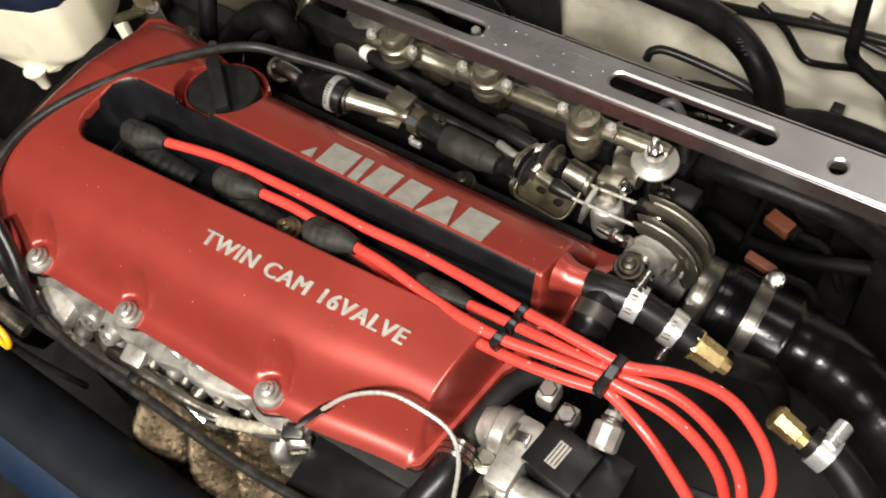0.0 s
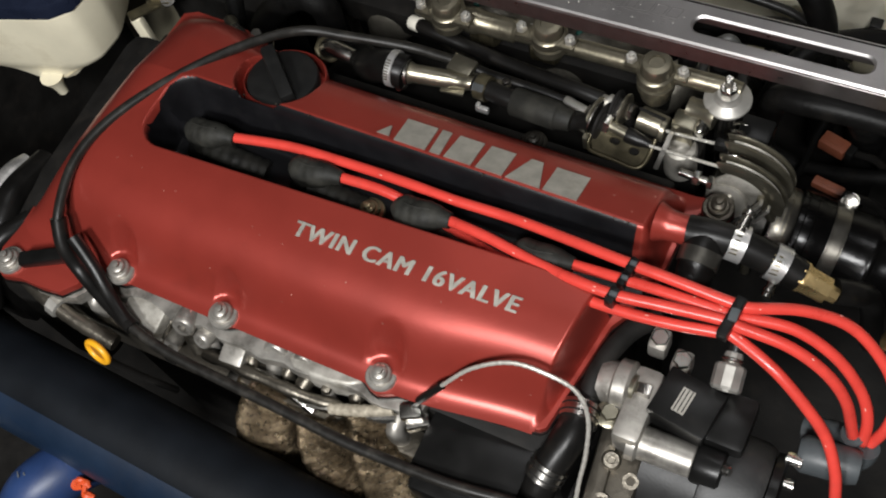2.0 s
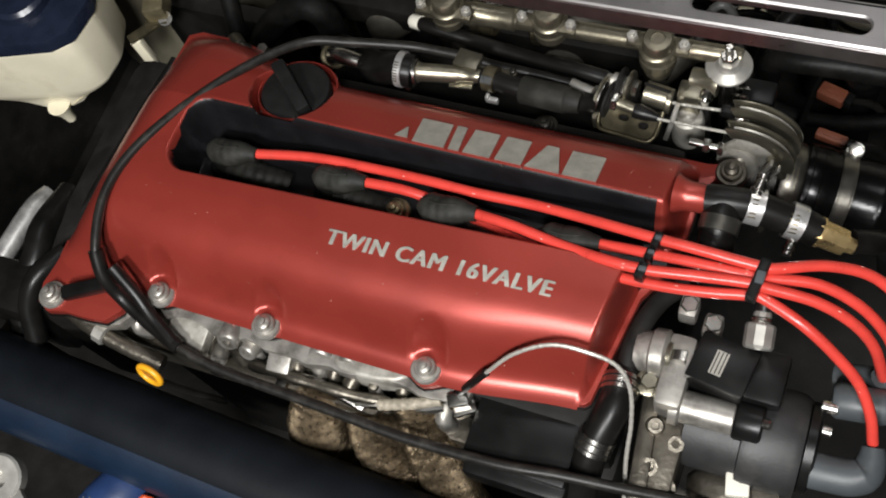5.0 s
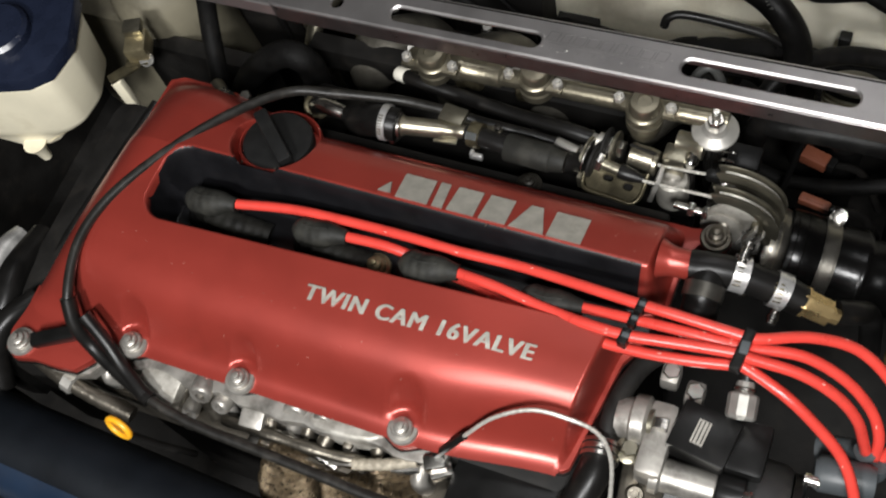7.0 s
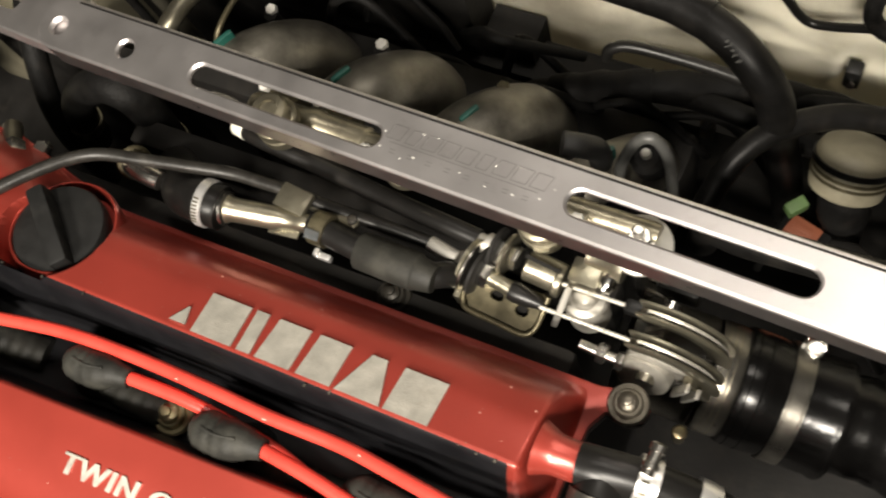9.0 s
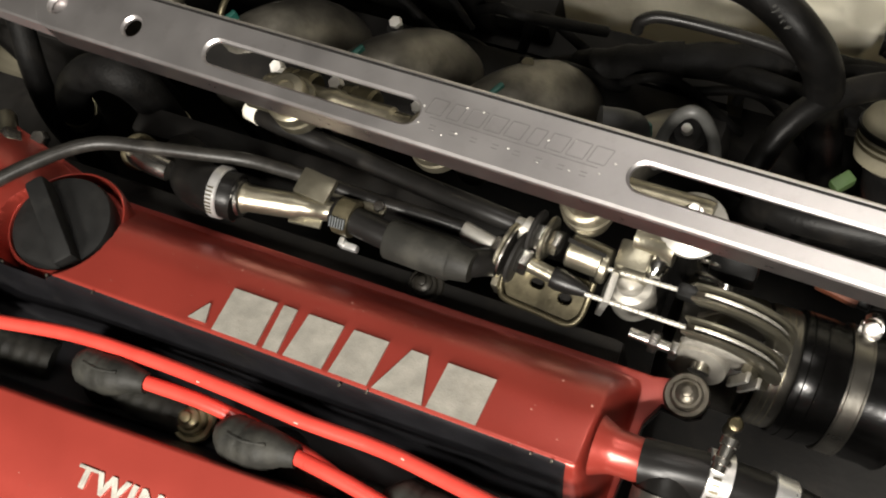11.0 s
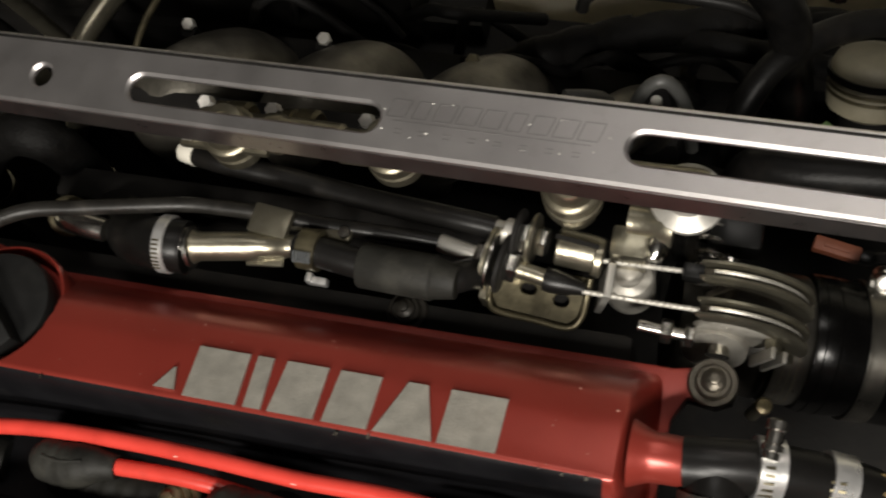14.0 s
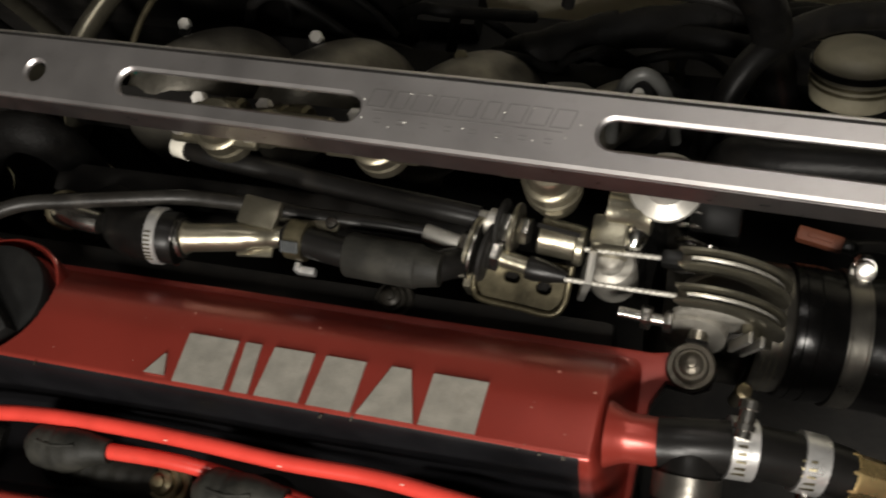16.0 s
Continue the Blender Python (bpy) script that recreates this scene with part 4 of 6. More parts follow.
def braided_wire():
    t = thing("sensor_wire", (0.07, -0.012, 0.42), "thin silver braided sensor wire arching over the cover edge", "wire")
    pts = [(0.003, -0.031, 0.410), (0.020, -0.028, 0.416), (0.037, -0.024, 0.420), (0.065, -0.016, 0.428), (0.084, -0.007, 0.436), (0.110, 0.008, 0.470), (0.129, 0.022, 0.488), (0.154, 0.033, 0.4975), (0.179, 0.035, 0.497), (0.200, 0.034, 0.488), (0.212, 0.024, 0.475), (0.217, 0.006, 0.455), (0.218, -0.014, 0.432), (0.222, -0.040, 0.398), (0.226, -0.06, 0.36)]
    part("braid", tube(pts, 0.0016, 8, 12, lambda s: 1 + 0.12 * math.sin(s * 420)), BRAID, t)
    part("ferrule", box(0.088, -0.010, 0.436, 0.016, 0.012, 0.012, 0.002, Matrix.Rotation(0.5, 4, "Z")), STEEL, t, "bright crimped clip")
    part("conduit", tube([(0.024, -0.027, 0.417), (0.037, -0.024, 0.4205), (0.052, -0.020, 0.4245), (0.074, -0.012, 0.431)], 0.0046, 12, 8, lambda s: 1 + 0.06 * math.sin(s * 40)), SLEEVE, t, "tan heat sleeve on the wire")
    part("sheath", tube(pts[3:6], 0.0032, 8, 6), RUBBER, t)
    return t


braided_wire()


def control_box():
    t = thing("relay_box", (0.14, -0.02, 0.395), "black plastic box with a lid in front of the cover", "box")
    part("box_body", box(0.142, -0.028, 0.404, 0.080, 0.058, 0.030, 0.005), PLASTIC, t)
    part("lid", box(0.141, -0.021, 0.4225, 0.080, 0.054, 0.012, 0.003), PLASTIC, t)
    return t


control_box()
COOLANT = [(0.196, 0.058, 0.425), (0.1985, 0.044, 0.438), (0.2010, 0.026, 0.443), (0.1985, 0.008, 0.440), (0.1935, -0.010, 0.430), (0.190, -0.028, 0.414), (0.188, -0.05, 0.385)]
ch = thing("coolant_hose", (0.19, -0.04, 0.39), "short black rubber hose with silver band clamps", "hose")
part("hose_body", tube(COOLANT, 0.0125, 22, 8), RUBBER, ch)
for a, d in (((0.2005, 0.033, 0.4425), (0.1, -1, 0.15)), ((0.1935, -0.0095, 0.4305), (-0.25, -1, -0.65))):
    c = part("band_clamp", lathe(a, d, [(-0.0065, 0.0127), (-0.0065, 0.0142), (0.0065, 0.0142), (0.0065, 0.0127)], 30), STEEL, ch, "silver band clamp")
    for w in (-0.0028, 0.0028):
        q = Vector(a) + Vector(d).normalized() * w
        part("groove", lathe(q, d, [(-0.0005, 0.0140), (-0.0005, 0.0145), (0.0005, 0.0145), (0.0005, 0.0140)], 30), DARK, c)
flex_hose("seal_pipe", [(0.224, 0.122, 0.440), (0.211, 0.103, 0.446), (0.203, 0.078, 0.448), (0.201, 0.055, 0.446), (0.203, 0.036, 0.436)], 0.0075, DARK, "dark curved pipe along the end of the cover", "pipe")


def exhaust_manifold():
    t = thing("exhaust_manifold", (0.0, -0.08, 0.20), "exhaust manifold pipes bound in tan heat wrap", "exhaust manifold")
    runs = (
        ([(-0.036, -0.010, 0.388), (-0.039, -0.031, 0.375), (-0.042, -0.047, 0.357), (-0.042, -0.055, 0.322), (-0.034, -0.058, 0.26), (0.0, -0.065, 0.16)], 0.0235),
        ([(0.006, -0.026, 0.384), (0.014, -0.046, 0.366), (0.034, -0.063, 0.344), (0.048, -0.077, 0.308), (0.054, -0.080, 0.262), (0.05, -0.08, 0.16)], 0.0190),
        ([(0.048, -0.012, 0.402), (0.060, -0.033, 0.388), (0.074, -0.050, 0.366), (0.086, -0.064, 0.330), (0.094, -0.070, 0.280), (0.08, -0.07, 0.16)], 0.0200),
    )
    for pts, r in runs:
        part("pipe", tube(pts, r, 26, 34, lambda s: 1 + 0.085 * ((s * 30) % 1.0) + 0.015 * math.sin(s * 91)), WRAP, t)
    part("flange_collar", tube([(-0.040 + 0.024 * math.cos(a), -0.024 + 0.010 * math.sin(a), 0.394 + 0.012 * math.sin(a)) for a in [2 * math.pi * k / 14 for k in range(15)]], 0.004, 8, 4), DULLCAST, t, "dark collar at the port")
    part("wrap_tail", tube([(0.02, -0.040, 0.392), (0.045, -0.038, 0.398), (0.066, -0.030, 0.402)], 0.012, 14, 8, lambda s: 1 + 0.1 * math.sin(s * 30)), WRAP, t)
    part("collector", lathe((0.04, -0.075, 0.18), (0.1, 0, -1), [(0, 0.05), (0.08, 0.045), (0.16, 0.03), (0.16, 0)], 24), WRAP, t)
    part("clip", box(0.092, -0.012, 0.424, 0.018, 0.012, 0.012, 0.002, Matrix.Rotation(0.6, 4, "Z")), STEEL, t, "bright metal clip")
    return t


exhaust_manifold()


def heat_shield():
    t = thing("heat_shield_bracket", (-0.02, -0.03, 0.395), "bent bright metal bracket over the exhaust flange", "bracket")
    part("strap", tube([(-0.062, -0.026, 0.408), (-0.040, -0.024, 0.414), (-0.012, -0.027, 0.408), (0.006, -0.030, 0.400)], 0.0045, 8, 8), STEEL, t)
    part("tab", box(-0.064, -0.030, 0.402, 0.010, 0.014, 0.014, 0.002), STEEL, t)
    part("strap", tube([(0.004, -0.026, 0.404), (0.030, -0.024, 0.410), (0.056, -0.020, 0.416), (0.075, -0.014, 0.420)], 0.005, 8, 8), STEEL, t)
    return t


heat_shield()


def dipstick():
    t = thing("dipstick", (-0.145, -0.07, 0.30), "dipstick with a yellow plastic ring handle", "dipstick")
    d = Vector((-0.15, -0.93, 0.32)).normalized()
    a = Vector((-0.1495, -0.0650, 0.4550))
    side = d.cross(Vector((0, 0, 1))).normalized()
    up = side.cross(d)
    ring = tube([a + side * 0.0105 * math.cos(k * math.pi / 12) + up * 0.0090 * math.sin(k * math.pi / 12) for k in range(25)], 0.0026, 10, 2)
    part("handle", ring, YELLOW, t)
    part("handle_web", lathe(a - d * 0.001, d, [(-0.0012, 0.0085), (0.0012, 0.0085), (0.0012, 0.0)], 24), AMBER, t, "amber inner web of the ring")
    part("stem", tube([(-0.149, -0.0660, 0.447), (-0.144, -0.060, 0.40), (-0.138, -0.050, 0.34)], 0.003, 10, 6), DARK, t)
    return t


dipstick()


def radiator_tube():
    t = thing("radiator_support_tube", (-0.2, -0.125, 0.30), "blue-black painted cross tube ahead of the engine", "support tube")
    part("tube_body", tube([(-0.60, -0.088, 0.372), (-0.30, -0.099, 0.366), (0.0, -0.112, 0.358), (0.30, -0.124, 0.350), (0.6, -0.133, 0.345)], 0.040, 36, 10), BLUE, t)
    # Added dark shell: the tube's shaded upper side is put into its colour.
    part("shade_shell", tube([(-0.60, -0.0830, 0.3790), (-0.30, -0.0940, 0.3730), (0.0, -0.1070, 0.3650), (0.30, -0.1190, 0.3570), (0.6, -0.1280, 0.3520)], 0.0365, 36, 10), TUBE_SHADE, t, "dark navy shell for the shaded upper side of the tube")
    part("bracket", box(-0.20, -0.118, 0.30, 0.06, 0.03, 0.06, 0.004), DARK, t)
    return t


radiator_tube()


def front_lug():
    t = thing("metal_lug", (-0.302, -0.194, 0.33), "dull grey metal eye lug at the front panel", "lug")
    part("eye", lathe((-0.305, -0.174, 0.345), (0.1, -0.25, 1), [(0, 0.022), (0.010, 0.022), (0.012, 0.020), (0.012, 0.0085), (0.002, 0.008), (0.002, 0)], 28), SATIN, t)
    part("arm", box(-0.279, -0.194, 0.345, 0.045, 0.022, 0.012, 0.004, Matrix.Rotation(-0.6, 4, "Z")), SATIN, t)
    return t


front_lug()
bh = thing("blue_hose", (-0.20, -0.17, 0.25), "scuffed blue hose with worn pale print ahead of the cross tube", "hose")
part("hose_body", tube([(-0.180, -0.118, 0.318), (-0.184, -0.136, 0.338), (-0.190, -0.154, 0.348), (-0.200, -0.174, 0.346), (-0.208, -0.194, 0.326), (-0.212, -0.206, 0.28), (-0.21, -0.21, 0.15)], 0.0250, 24, 8), HOSEBLUE, bh)
for k in range(3):
    part("print_bar", box(-0.206 + 0.005 * k, -0.1680 + 0.0020 * k, 0.3736 - 0.0006 * k, 0.0010, 0.005 - 0.001 * k, 0.0005, 0.0, Matrix.Rotation(0.7 + 0.3 * (k % 2), 4, "Z") @ Matrix.Rotation(0.25, 4, "X")), GREYPLASTIC, bh, "worn pale print")
tag = thing("orange_tag", (-0.158, -0.155, 0.345), "small crumpled orange plastic tag", "tag")
part("tag_body", tube([(-0.170, -0.150, 0.356), (-0.164, -0.157, 0.357), (-0.158, -0.152, 0.358), (-0.154, -0.158, 0.356), (-0.146, -0.157, 0.354)], 0.0032, 8, 5, lambda q: 1 + 0.3 * math.sin(q * 17)), ORANGE, tag)
part("tag_fold", tube([(-0.164, -0.151, 0.361), (-0.157, -0.149, 0.362), (-0.151, -0.152, 0.360)], 0.0022, 8, 5, lambda q: 1 + 0.3 * math.sin(q * 11)), ORANGE, tag)

# ---------------------------------------------------------------- strut bar

BAR_AT = Vector((-0.0382, 0.2864, 0.5534))
BAR_X = Vector((0.9910, -0.0640, 0.1179)).normalized()
BAR_Z = Vector((-0.1176, 0.0076, 0.9930)).normalized()
BAR_Y = BAR_Z.cross(BAR_X).normalized()
BAR_M = Matrix.Translation(BAR_AT) @ Matrix((BAR_X, BAR_Y, BAR_Z)).transposed().to_4x4()


def pill(x0, x1, y, r, k=10):
    pts = [(x1 + r * math.cos(a), y + r * math.sin(a)) for a in np.linspace(-math.pi / 2, math.pi / 2, k)]
    pts += [(x0 + r * math.cos(a), y + r * math.sin(a)) for a in np.linspace(math.pi / 2, 1.5 * math.pi, k)]
    return pts


def holed_plate(outlines, depth, bevel):
    """A flat plate of the first outline with the others cut through it; its top at z = 0."""
    cu = bpy.data.curves.new("tmp_plate", "CURVE")
    cu.dimensions, cu.fill_mode, cu.extrude, cu.bevel_depth, cu.bevel_resolution = "2D", "BOTH", depth / 2 - bevel, bevel, 0
    cu.offset = -bevel
    for o in outlines:
        s = cu.splines.new("POLY")
        s.points.add(len(o) - 1)
        for p, (x, y) in zip(s.points, o):
            p.co = (x, y, 0, 1)
        s.use_cyclic_u = True
    tmp = new("tmp_plate", cu)
    bpy.context.view_layer.update()
    me = bpy.data.meshes.new_from_object(tmp.evaluated_get(bpy.context.evaluated_depsgraph_get()))
    bpy.data.objects.remove(tmp)
    bm = bmesh.new()
    bm.from_mesh(me)
    bpy.data.meshes.remove(me)
    bmesh.ops.remove_doubles(bm, verts=bm.verts, dist=0.00002)
    bmesh.ops.translate(bm, vec=(0, 0, -depth / 2), verts=bm.verts)
    return bm


def strut_bar():
    t = thing("strut_bar", BAR_AT + BAR_X * 0.15, "brushed aluminium strut brace with milled slots over the intake", "strut brace")
    slots = [pill(0.0050, 0.1185, -0.0015, 0.0066), pill(0.2360, 0.3415, 0.0005, 0.0066)]
    holes = [pill(x, x, -0.0015, 0.0054) for x in (-0.1055, -0.0515, 0.3890, 0.4440)]
    bm = holed_plate([pill(-0.1040, 0.70, 0.0015, 0.0175, 14)] + slots + holes, 0.0042, 0.0013)
    bmesh.ops.transform(bm, matrix=BAR_M, verts=bm.verts)
    part("bar", bm, BAR, t, smooth=25)
    skirt = holed_plate([pill(-0.1040, 0.70, 0.0015, 0.0174, 14), pill(-0.1040, 0.70, 0.0015, 0.0140, 14)], 0.0155, 0.0004)
    bmesh.ops.transform(skirt, matrix=BAR_M @ Matrix.Translation((0, 0, -0.0036)), verts=skirt.verts)
    # Side walls take the shaded copy of the bar material.
    part("side_wall", skirt, SIDE_SHADE, t, "deep side walls of the hollow brace", smooth=25)
    groove = box(0.30, 0.0162, 0.0003, 0.80, 0.0010, 0.0008, 0.0)
    bmesh.ops.transform(groove, matrix=BAR_M, verts=groove.verts)
    part("edge_groove", groove, DARK, t, "dark line along the rear edge")
    # engraved maker's mark, worn to slanted outlines over a thin rule and a row of small bars
    lean = Matrix.Rotation(-0.22, 4, "Z")

    def cut(x, y, w, h, m=None):
        b = box(0, 0, 0, w, h, 0.0003, 0.0, m)
        bmesh.ops.transform(b, matrix=BAR_M @ Matrix.Translation((x, y, 0.0)), verts=b.verts)
        return b

    for k in range(9):
        x = 0.1330 + 0.0102 * k
        w = 0.0030 if k % 4 == 1 else 0.0041
        frame_bits = [cut(x + side * w, 0.0042, 0.0006, 0.0080, lean) for side in (-1, 1)] + [cut(x + side * 0.0009, 0.0042 + side * 0.0040, 2 * w, 0.0006) for side in (-1, 1)]
        part("engraved_mark", join(*frame_bits), ENGRAVE, t, "worn engraved outline")
    part("engraved_rule", cut(0.1735, -0.0016, 0.084, 0.0005), ENGRAVE, t)
    for k in range(8):
        part("engraved_bar", join(cut(0.1350 + 0.0108 * k, -0.0052, 0.0032, 0.0005), cut(0.1350 + 0.0108 * k, -0.0070, 0.0032, 0.0005)), ENGRAVE, t)
    rng = random.Random(5)
    for k in range(13):
        p = BAR_M @ Vector((rng.uniform(0.126, 0.228), rng.uniform(-0.0095, 0.0090), -0.0001))
        part("nick", box(p.x, p.y, p.z + 0.0002, rng.uniform(0.0004, 0.0011), 0.0006, 0.0005, 0.0, BAR_M.to_3x3().to_4x4() @ Matrix.Rotation(rng.uniform(-0.5, 0.5), 4, "Z") @ Matrix.Rotation(-0.35, 4, "X")), MACHINED, t, "bright nick in the aluminium")
    # end bracket below the rounded end
    m = BAR_M @ Matrix.Translation((-0.085, 0.003, -0.0022)) @ Matrix.Rotation(radians(-3), 4, "Z") @ Matrix.Rotation(radians(-5), 4, "Y")
    br = holed_plate([pill(-0.34, -0.018, 0.0, 0.0185, 12), pill(-0.17, -0.075, 0.0, 0.0055)], 0.014, 0.001)
    bmesh.ops.transform(br, matrix=m, verts=br.verts)
    bracket = part("end_bracket", br, BAR, t, "bluish polished end bracket", smooth=30)
    for x in (-0.1055, -0.0515):
        nut = lathe(BAR_M @ Vector((x, -0.0025, -0.0185)), BAR_Z, [(-0.012, 0.0056), (0.004, 0.0056), (0.006, 0.0045), (0.007, 0.002), (0.007, 0)], 18)
        part("bolt", nut, STEEL, t)
    return t


strut_bar()

# ---------------------------------------------------------------- intake side


def breather_pipe():
    """Zinc pipe with hoses along the back of the valve cover."""
    t = thing("breather_pipe", (-0.04, 0.240, 0.445), "zinc plated pipe joined to black hoses behind the cover", "pipe")
    part("pipe", lathe((-0.036, 0.2395, 0.462), (1, 0.16, -0.03), [(0, 0.0090), (0.002, 0.0100), (0.004, 0.0092), (0.007, 0.0078), (0.036, 0.0076), (0.040, 0.0058), (0.050, 0.0056), (0.052, 0.0064), (0.056, 0.0056), (0.066, 0.0056), (0.066, 0)], 28), ZINC, t)
    part("rim", lathe((-0.036, 0.2395, 0.462), (1, 0.16, -0.03), [(0, 0.0092), (0.0010, 0.0108), (0.0030, 0.0108), (0.0040, 0.0092)], 28), STEEL, t, "bright rolled rim")
    part("lug", box(0.004, 0.2470, 0.4545, 0.020, 0.020, 0.0025, 0.0008, Matrix.Rotation(0.1, 4, "Z")), ZINC, t)
    part("hose_end", tube([(-0.036, 0.239, 0.462), (-0.052, 0.2385, 0.463), (-0.074, 0.244, 0.448), (-0.100, 0.262, 0.420), (-0.130, 0.276, 0.38), (-0.16, 0.28, 0.33)], 0.0140, 20, 8), RUBBER, t, "thick black rubber hose")
    c = part("hose_clamp", lathe((-0.046, 0.2388, 0.4632), (1, 0.05, -0.02), [(-0.0032, 0.0138), (-0.0032, 0.0148), (-0.0026, 0.0154), (0.0026, 0.0154), (0.0032, 0.0148), (0.0032, 0.0138)], 32), BRIGHTCLAMP, t, "shiny worm-drive clamp")
    part("screw", lathe((-0.0400, 0.2285, 0.4520), (0.15, 1, -0.5), [(0, 0.0028), (0.003, 0.0028), (0.004, 0.0036), (0.011, 0.0036), (0.012, 0.0024), (0.012, 0)], 10), STEEL, c)
    for k in range(8):
        a = 0.2 + 0.15 * k
        part("slot", box(-0.046, 0.2388 - 0.0155 * math.sin(a), 0.4632 + 0.0155 * math.cos(a), 0.0036, 0.0009, 0.0005, 0, Matrix.Rotation(a, 4, "X")), TARNISH, c)
    part("thin_hose", tube([(0.022, 0.2485, 0.4600), (0.035, 0.2470, 0.4610), (0.060, 0.2440, 0.4610), (0.098, 0.2440, 0.4570), (0.110, 0.2500, 0.4500), (0.116, 0.258, 0.43)], 0.0080, 16, 6), RUBBER, t)
    part("sleeve", lathe((0.058, 0.2435, 0.4620), (1, -0.03, -0.01), [(0, 0.0108), (0.001, 0.0116), (0.038, 0.0116), (0.039, 0.0106), (0.050, 0.0085), (0.050, 0)], 28), BOOT, t, "matt grey-black sleeve over the hose")
    s = part("hose_clamp", lathe((0.030, 0.2478, 0.4606), (1, -0.06, 0.02), [(-0.005, 0.0090), (-0.005, 0.0106), (0.005, 0.0106), (0.005, 0.0090)], 24), TARNISH, t)
    for k in range(6):
        part("lever", box(0.0255 + 0.0016 * k, 0.2405, 0.4705, 0.0007, 0.0060, 0.0020, 0.0, Matrix.Rotation(0.6, 4, "X")), GREYPLASTIC, s)
    part("clip_ear", join(box(0.0335, 0.2345, 0.4500, 0.011, 0.0040, 0.006, 0.0012), box(0.0300, 0.2350, 0.4530, 0.003, 0.005, 0.006, 0.001)), BRIGHTCLAMP, s)
    return t


breather_pipe()


def cable_clip():
    t = thing("cable_clip", (0.0, 0.262, 0.452), "square zinc clip holding the sheathed cable", "clip")
    part("clip_block", box(0.0070, 0.2580, 0.4655, 0.0215, 0.0160, 0.0050, 0.0014, Matrix.Rotation(radians(-6), 4, "Z")), ZINC, t)
    part("tongue", box(0.028, 0.2610, 0.4560, 0.040, 0.0085, 0.0040, 0.0015, Matrix.Rotation(radians(-5), 4, "Z")), ZINC, t)
    part("rivet", lathe((0.044, 0.2600, 0.4580), (0, 0, 1), [(0, 0.0035), (0.002, 0.003), (0.0025, 0)], 12), STEEL, t)
    return t


cable_clip()
inner = thing("throttle_cable", (0.012, 0.264, 0.45), "black throttle cable with a steel end fitting", "cable")
part("sheath", tube([(0.006, 0.2640, 0.4590), (0.025, 0.2635, 0.4560), (0.050, 0.2640, 0.4540), (0.073, 0.2650, 0.4510), (0.093, 0.2655, 0.4470)], 0.0043, 12, 8), RUBBER, inner)
part("end_fitting", lathe((0.091, 0.2655, 0.4475), (1, -0.16, -0.14), [(0, 0.0045), (0.001, 0.0050), (0.019, 0.0048), (0.020, 0.0036), (0.028, 0.0036), (0.028, 0)], 16), SATIN, inner)
part("lock_nut", hexnut((0.111, 0.2625, 0.4445), (1, -0.16, -0.05), 0.0080, 0.005), STEEL, inner)
part("lock_nut", hexnut((0.126, 0.2598, 0.4440), (1, -0.16, -0.05), 0.0080, 0.0075), STEEL, inner)
part("threaded_end", lathe((0.133, 0.2586, 0.4435), (1, -0.16, -0.08), [(0, 0.0048), (0.016, 0.0046), (0.016, 0)], 14), ZINC, inner)
part("rubber_cone", lathe((0.147, 0.2560, 0.4425), (1, -0.12, -0.05), [(0, 0.0062), (0.004, 0.0066), (0.012, 0.0054), (0.021, 0.0030), (0.022, 0)], 16), RUBBER, inner)
strand = part("strand", tube([(0.167, 0.2520, 0.4430), (0.200, 0.2510, 0.4450), (0.233, 0.2500, 0.4480)], 0.0013, 8, 4), BRAID, inner, "twisted steel strand")
part("lay", tube([(0.167 + 0.066 * k / 160, 0.2520 - 0.002 * k / 160 + 0.0011 * math.cos(k * 0.8), 0.4430 + 0.005 * k / 160 + 0.0011 * math.sin(k * 0.8)) for k in range(161)], 0.0005, 5, 1, raw=True), BRAID, strand)
second = thing("throttle_cable", (-0.06, 0.300, 0.43), "black control cable with a white tip running under the brace", "cable")
part("sheath", tube([(-0.057, 0.2970, 0.4440), (-0.042, 0.2940, 0.4450), (-0.022, 0.2925, 0.4430), (0.000, 0.2910, 0.4410), (0.047, 0.2855, 0.4410), (0.093, 0.2800, 0.4460), (0.118, 0.2780, 0.4450)], 0.0062, 14, 8), RUBBER, second)
part("white_tip", lathe((-0.054, 0.2965, 0.4445), (-1, 0.25, -0.25), [(0, 0.0066), (0.010, 0.0066), (0.012, 0.005), (0.012, 0)], 16), WHITE, second, "white plastic tip")
part("end_fitting", lathe((0.114, 0.2780, 0.4450), (1, -0.12, 0.05), [(0, 0.0050), (0.009, 0.0050), (0.010, 0.0072), (0.016, 0.0072), (0.017, 0.0050), (0.024, 0.0050), (0.024, 0)], 16), SATIN, second)
part("lock_nut", hexnut((0.131, 0.2755, 0.4455), (1, -0.12, 0.0), 0.0082, 0.005), STEEL, second)
part("lock_nut", hexnut((0.140, 0.2745, 0.4455), (1, -0.12, 0.0), 0.0076, 0.006), STEEL, second)
barrel = part("barrel", lathe((0.150, 0.2740, 0.4420), (1, -0.06, -0.08), [(0, 0.0085), (0.001, 0.0100), (0.021, 0.0094), (0.022, 0.0080), (0.022, 0.003), (0.022, 0)], 26), ZINC, second, "dull alloy cable nozzle")
part("slit", box(0.161, 0.2745, 0.4516, 0.022, 0.0022, 0.0012, 0.0, Matrix.Rotation(radians(-6), 4, "Z") @ Matrix.Rotation(radians(5), 4, "Y")), DARK, barrel)
part("nozzle_ring", lathe((0.169, 0.2715, 0.4405), (1, -0.06, -0.08), [(0, 0.0095), (0.001, 0.0104), (0.004, 0.0104), (0.005, 0.0094)], 24), ZINC, barrel)
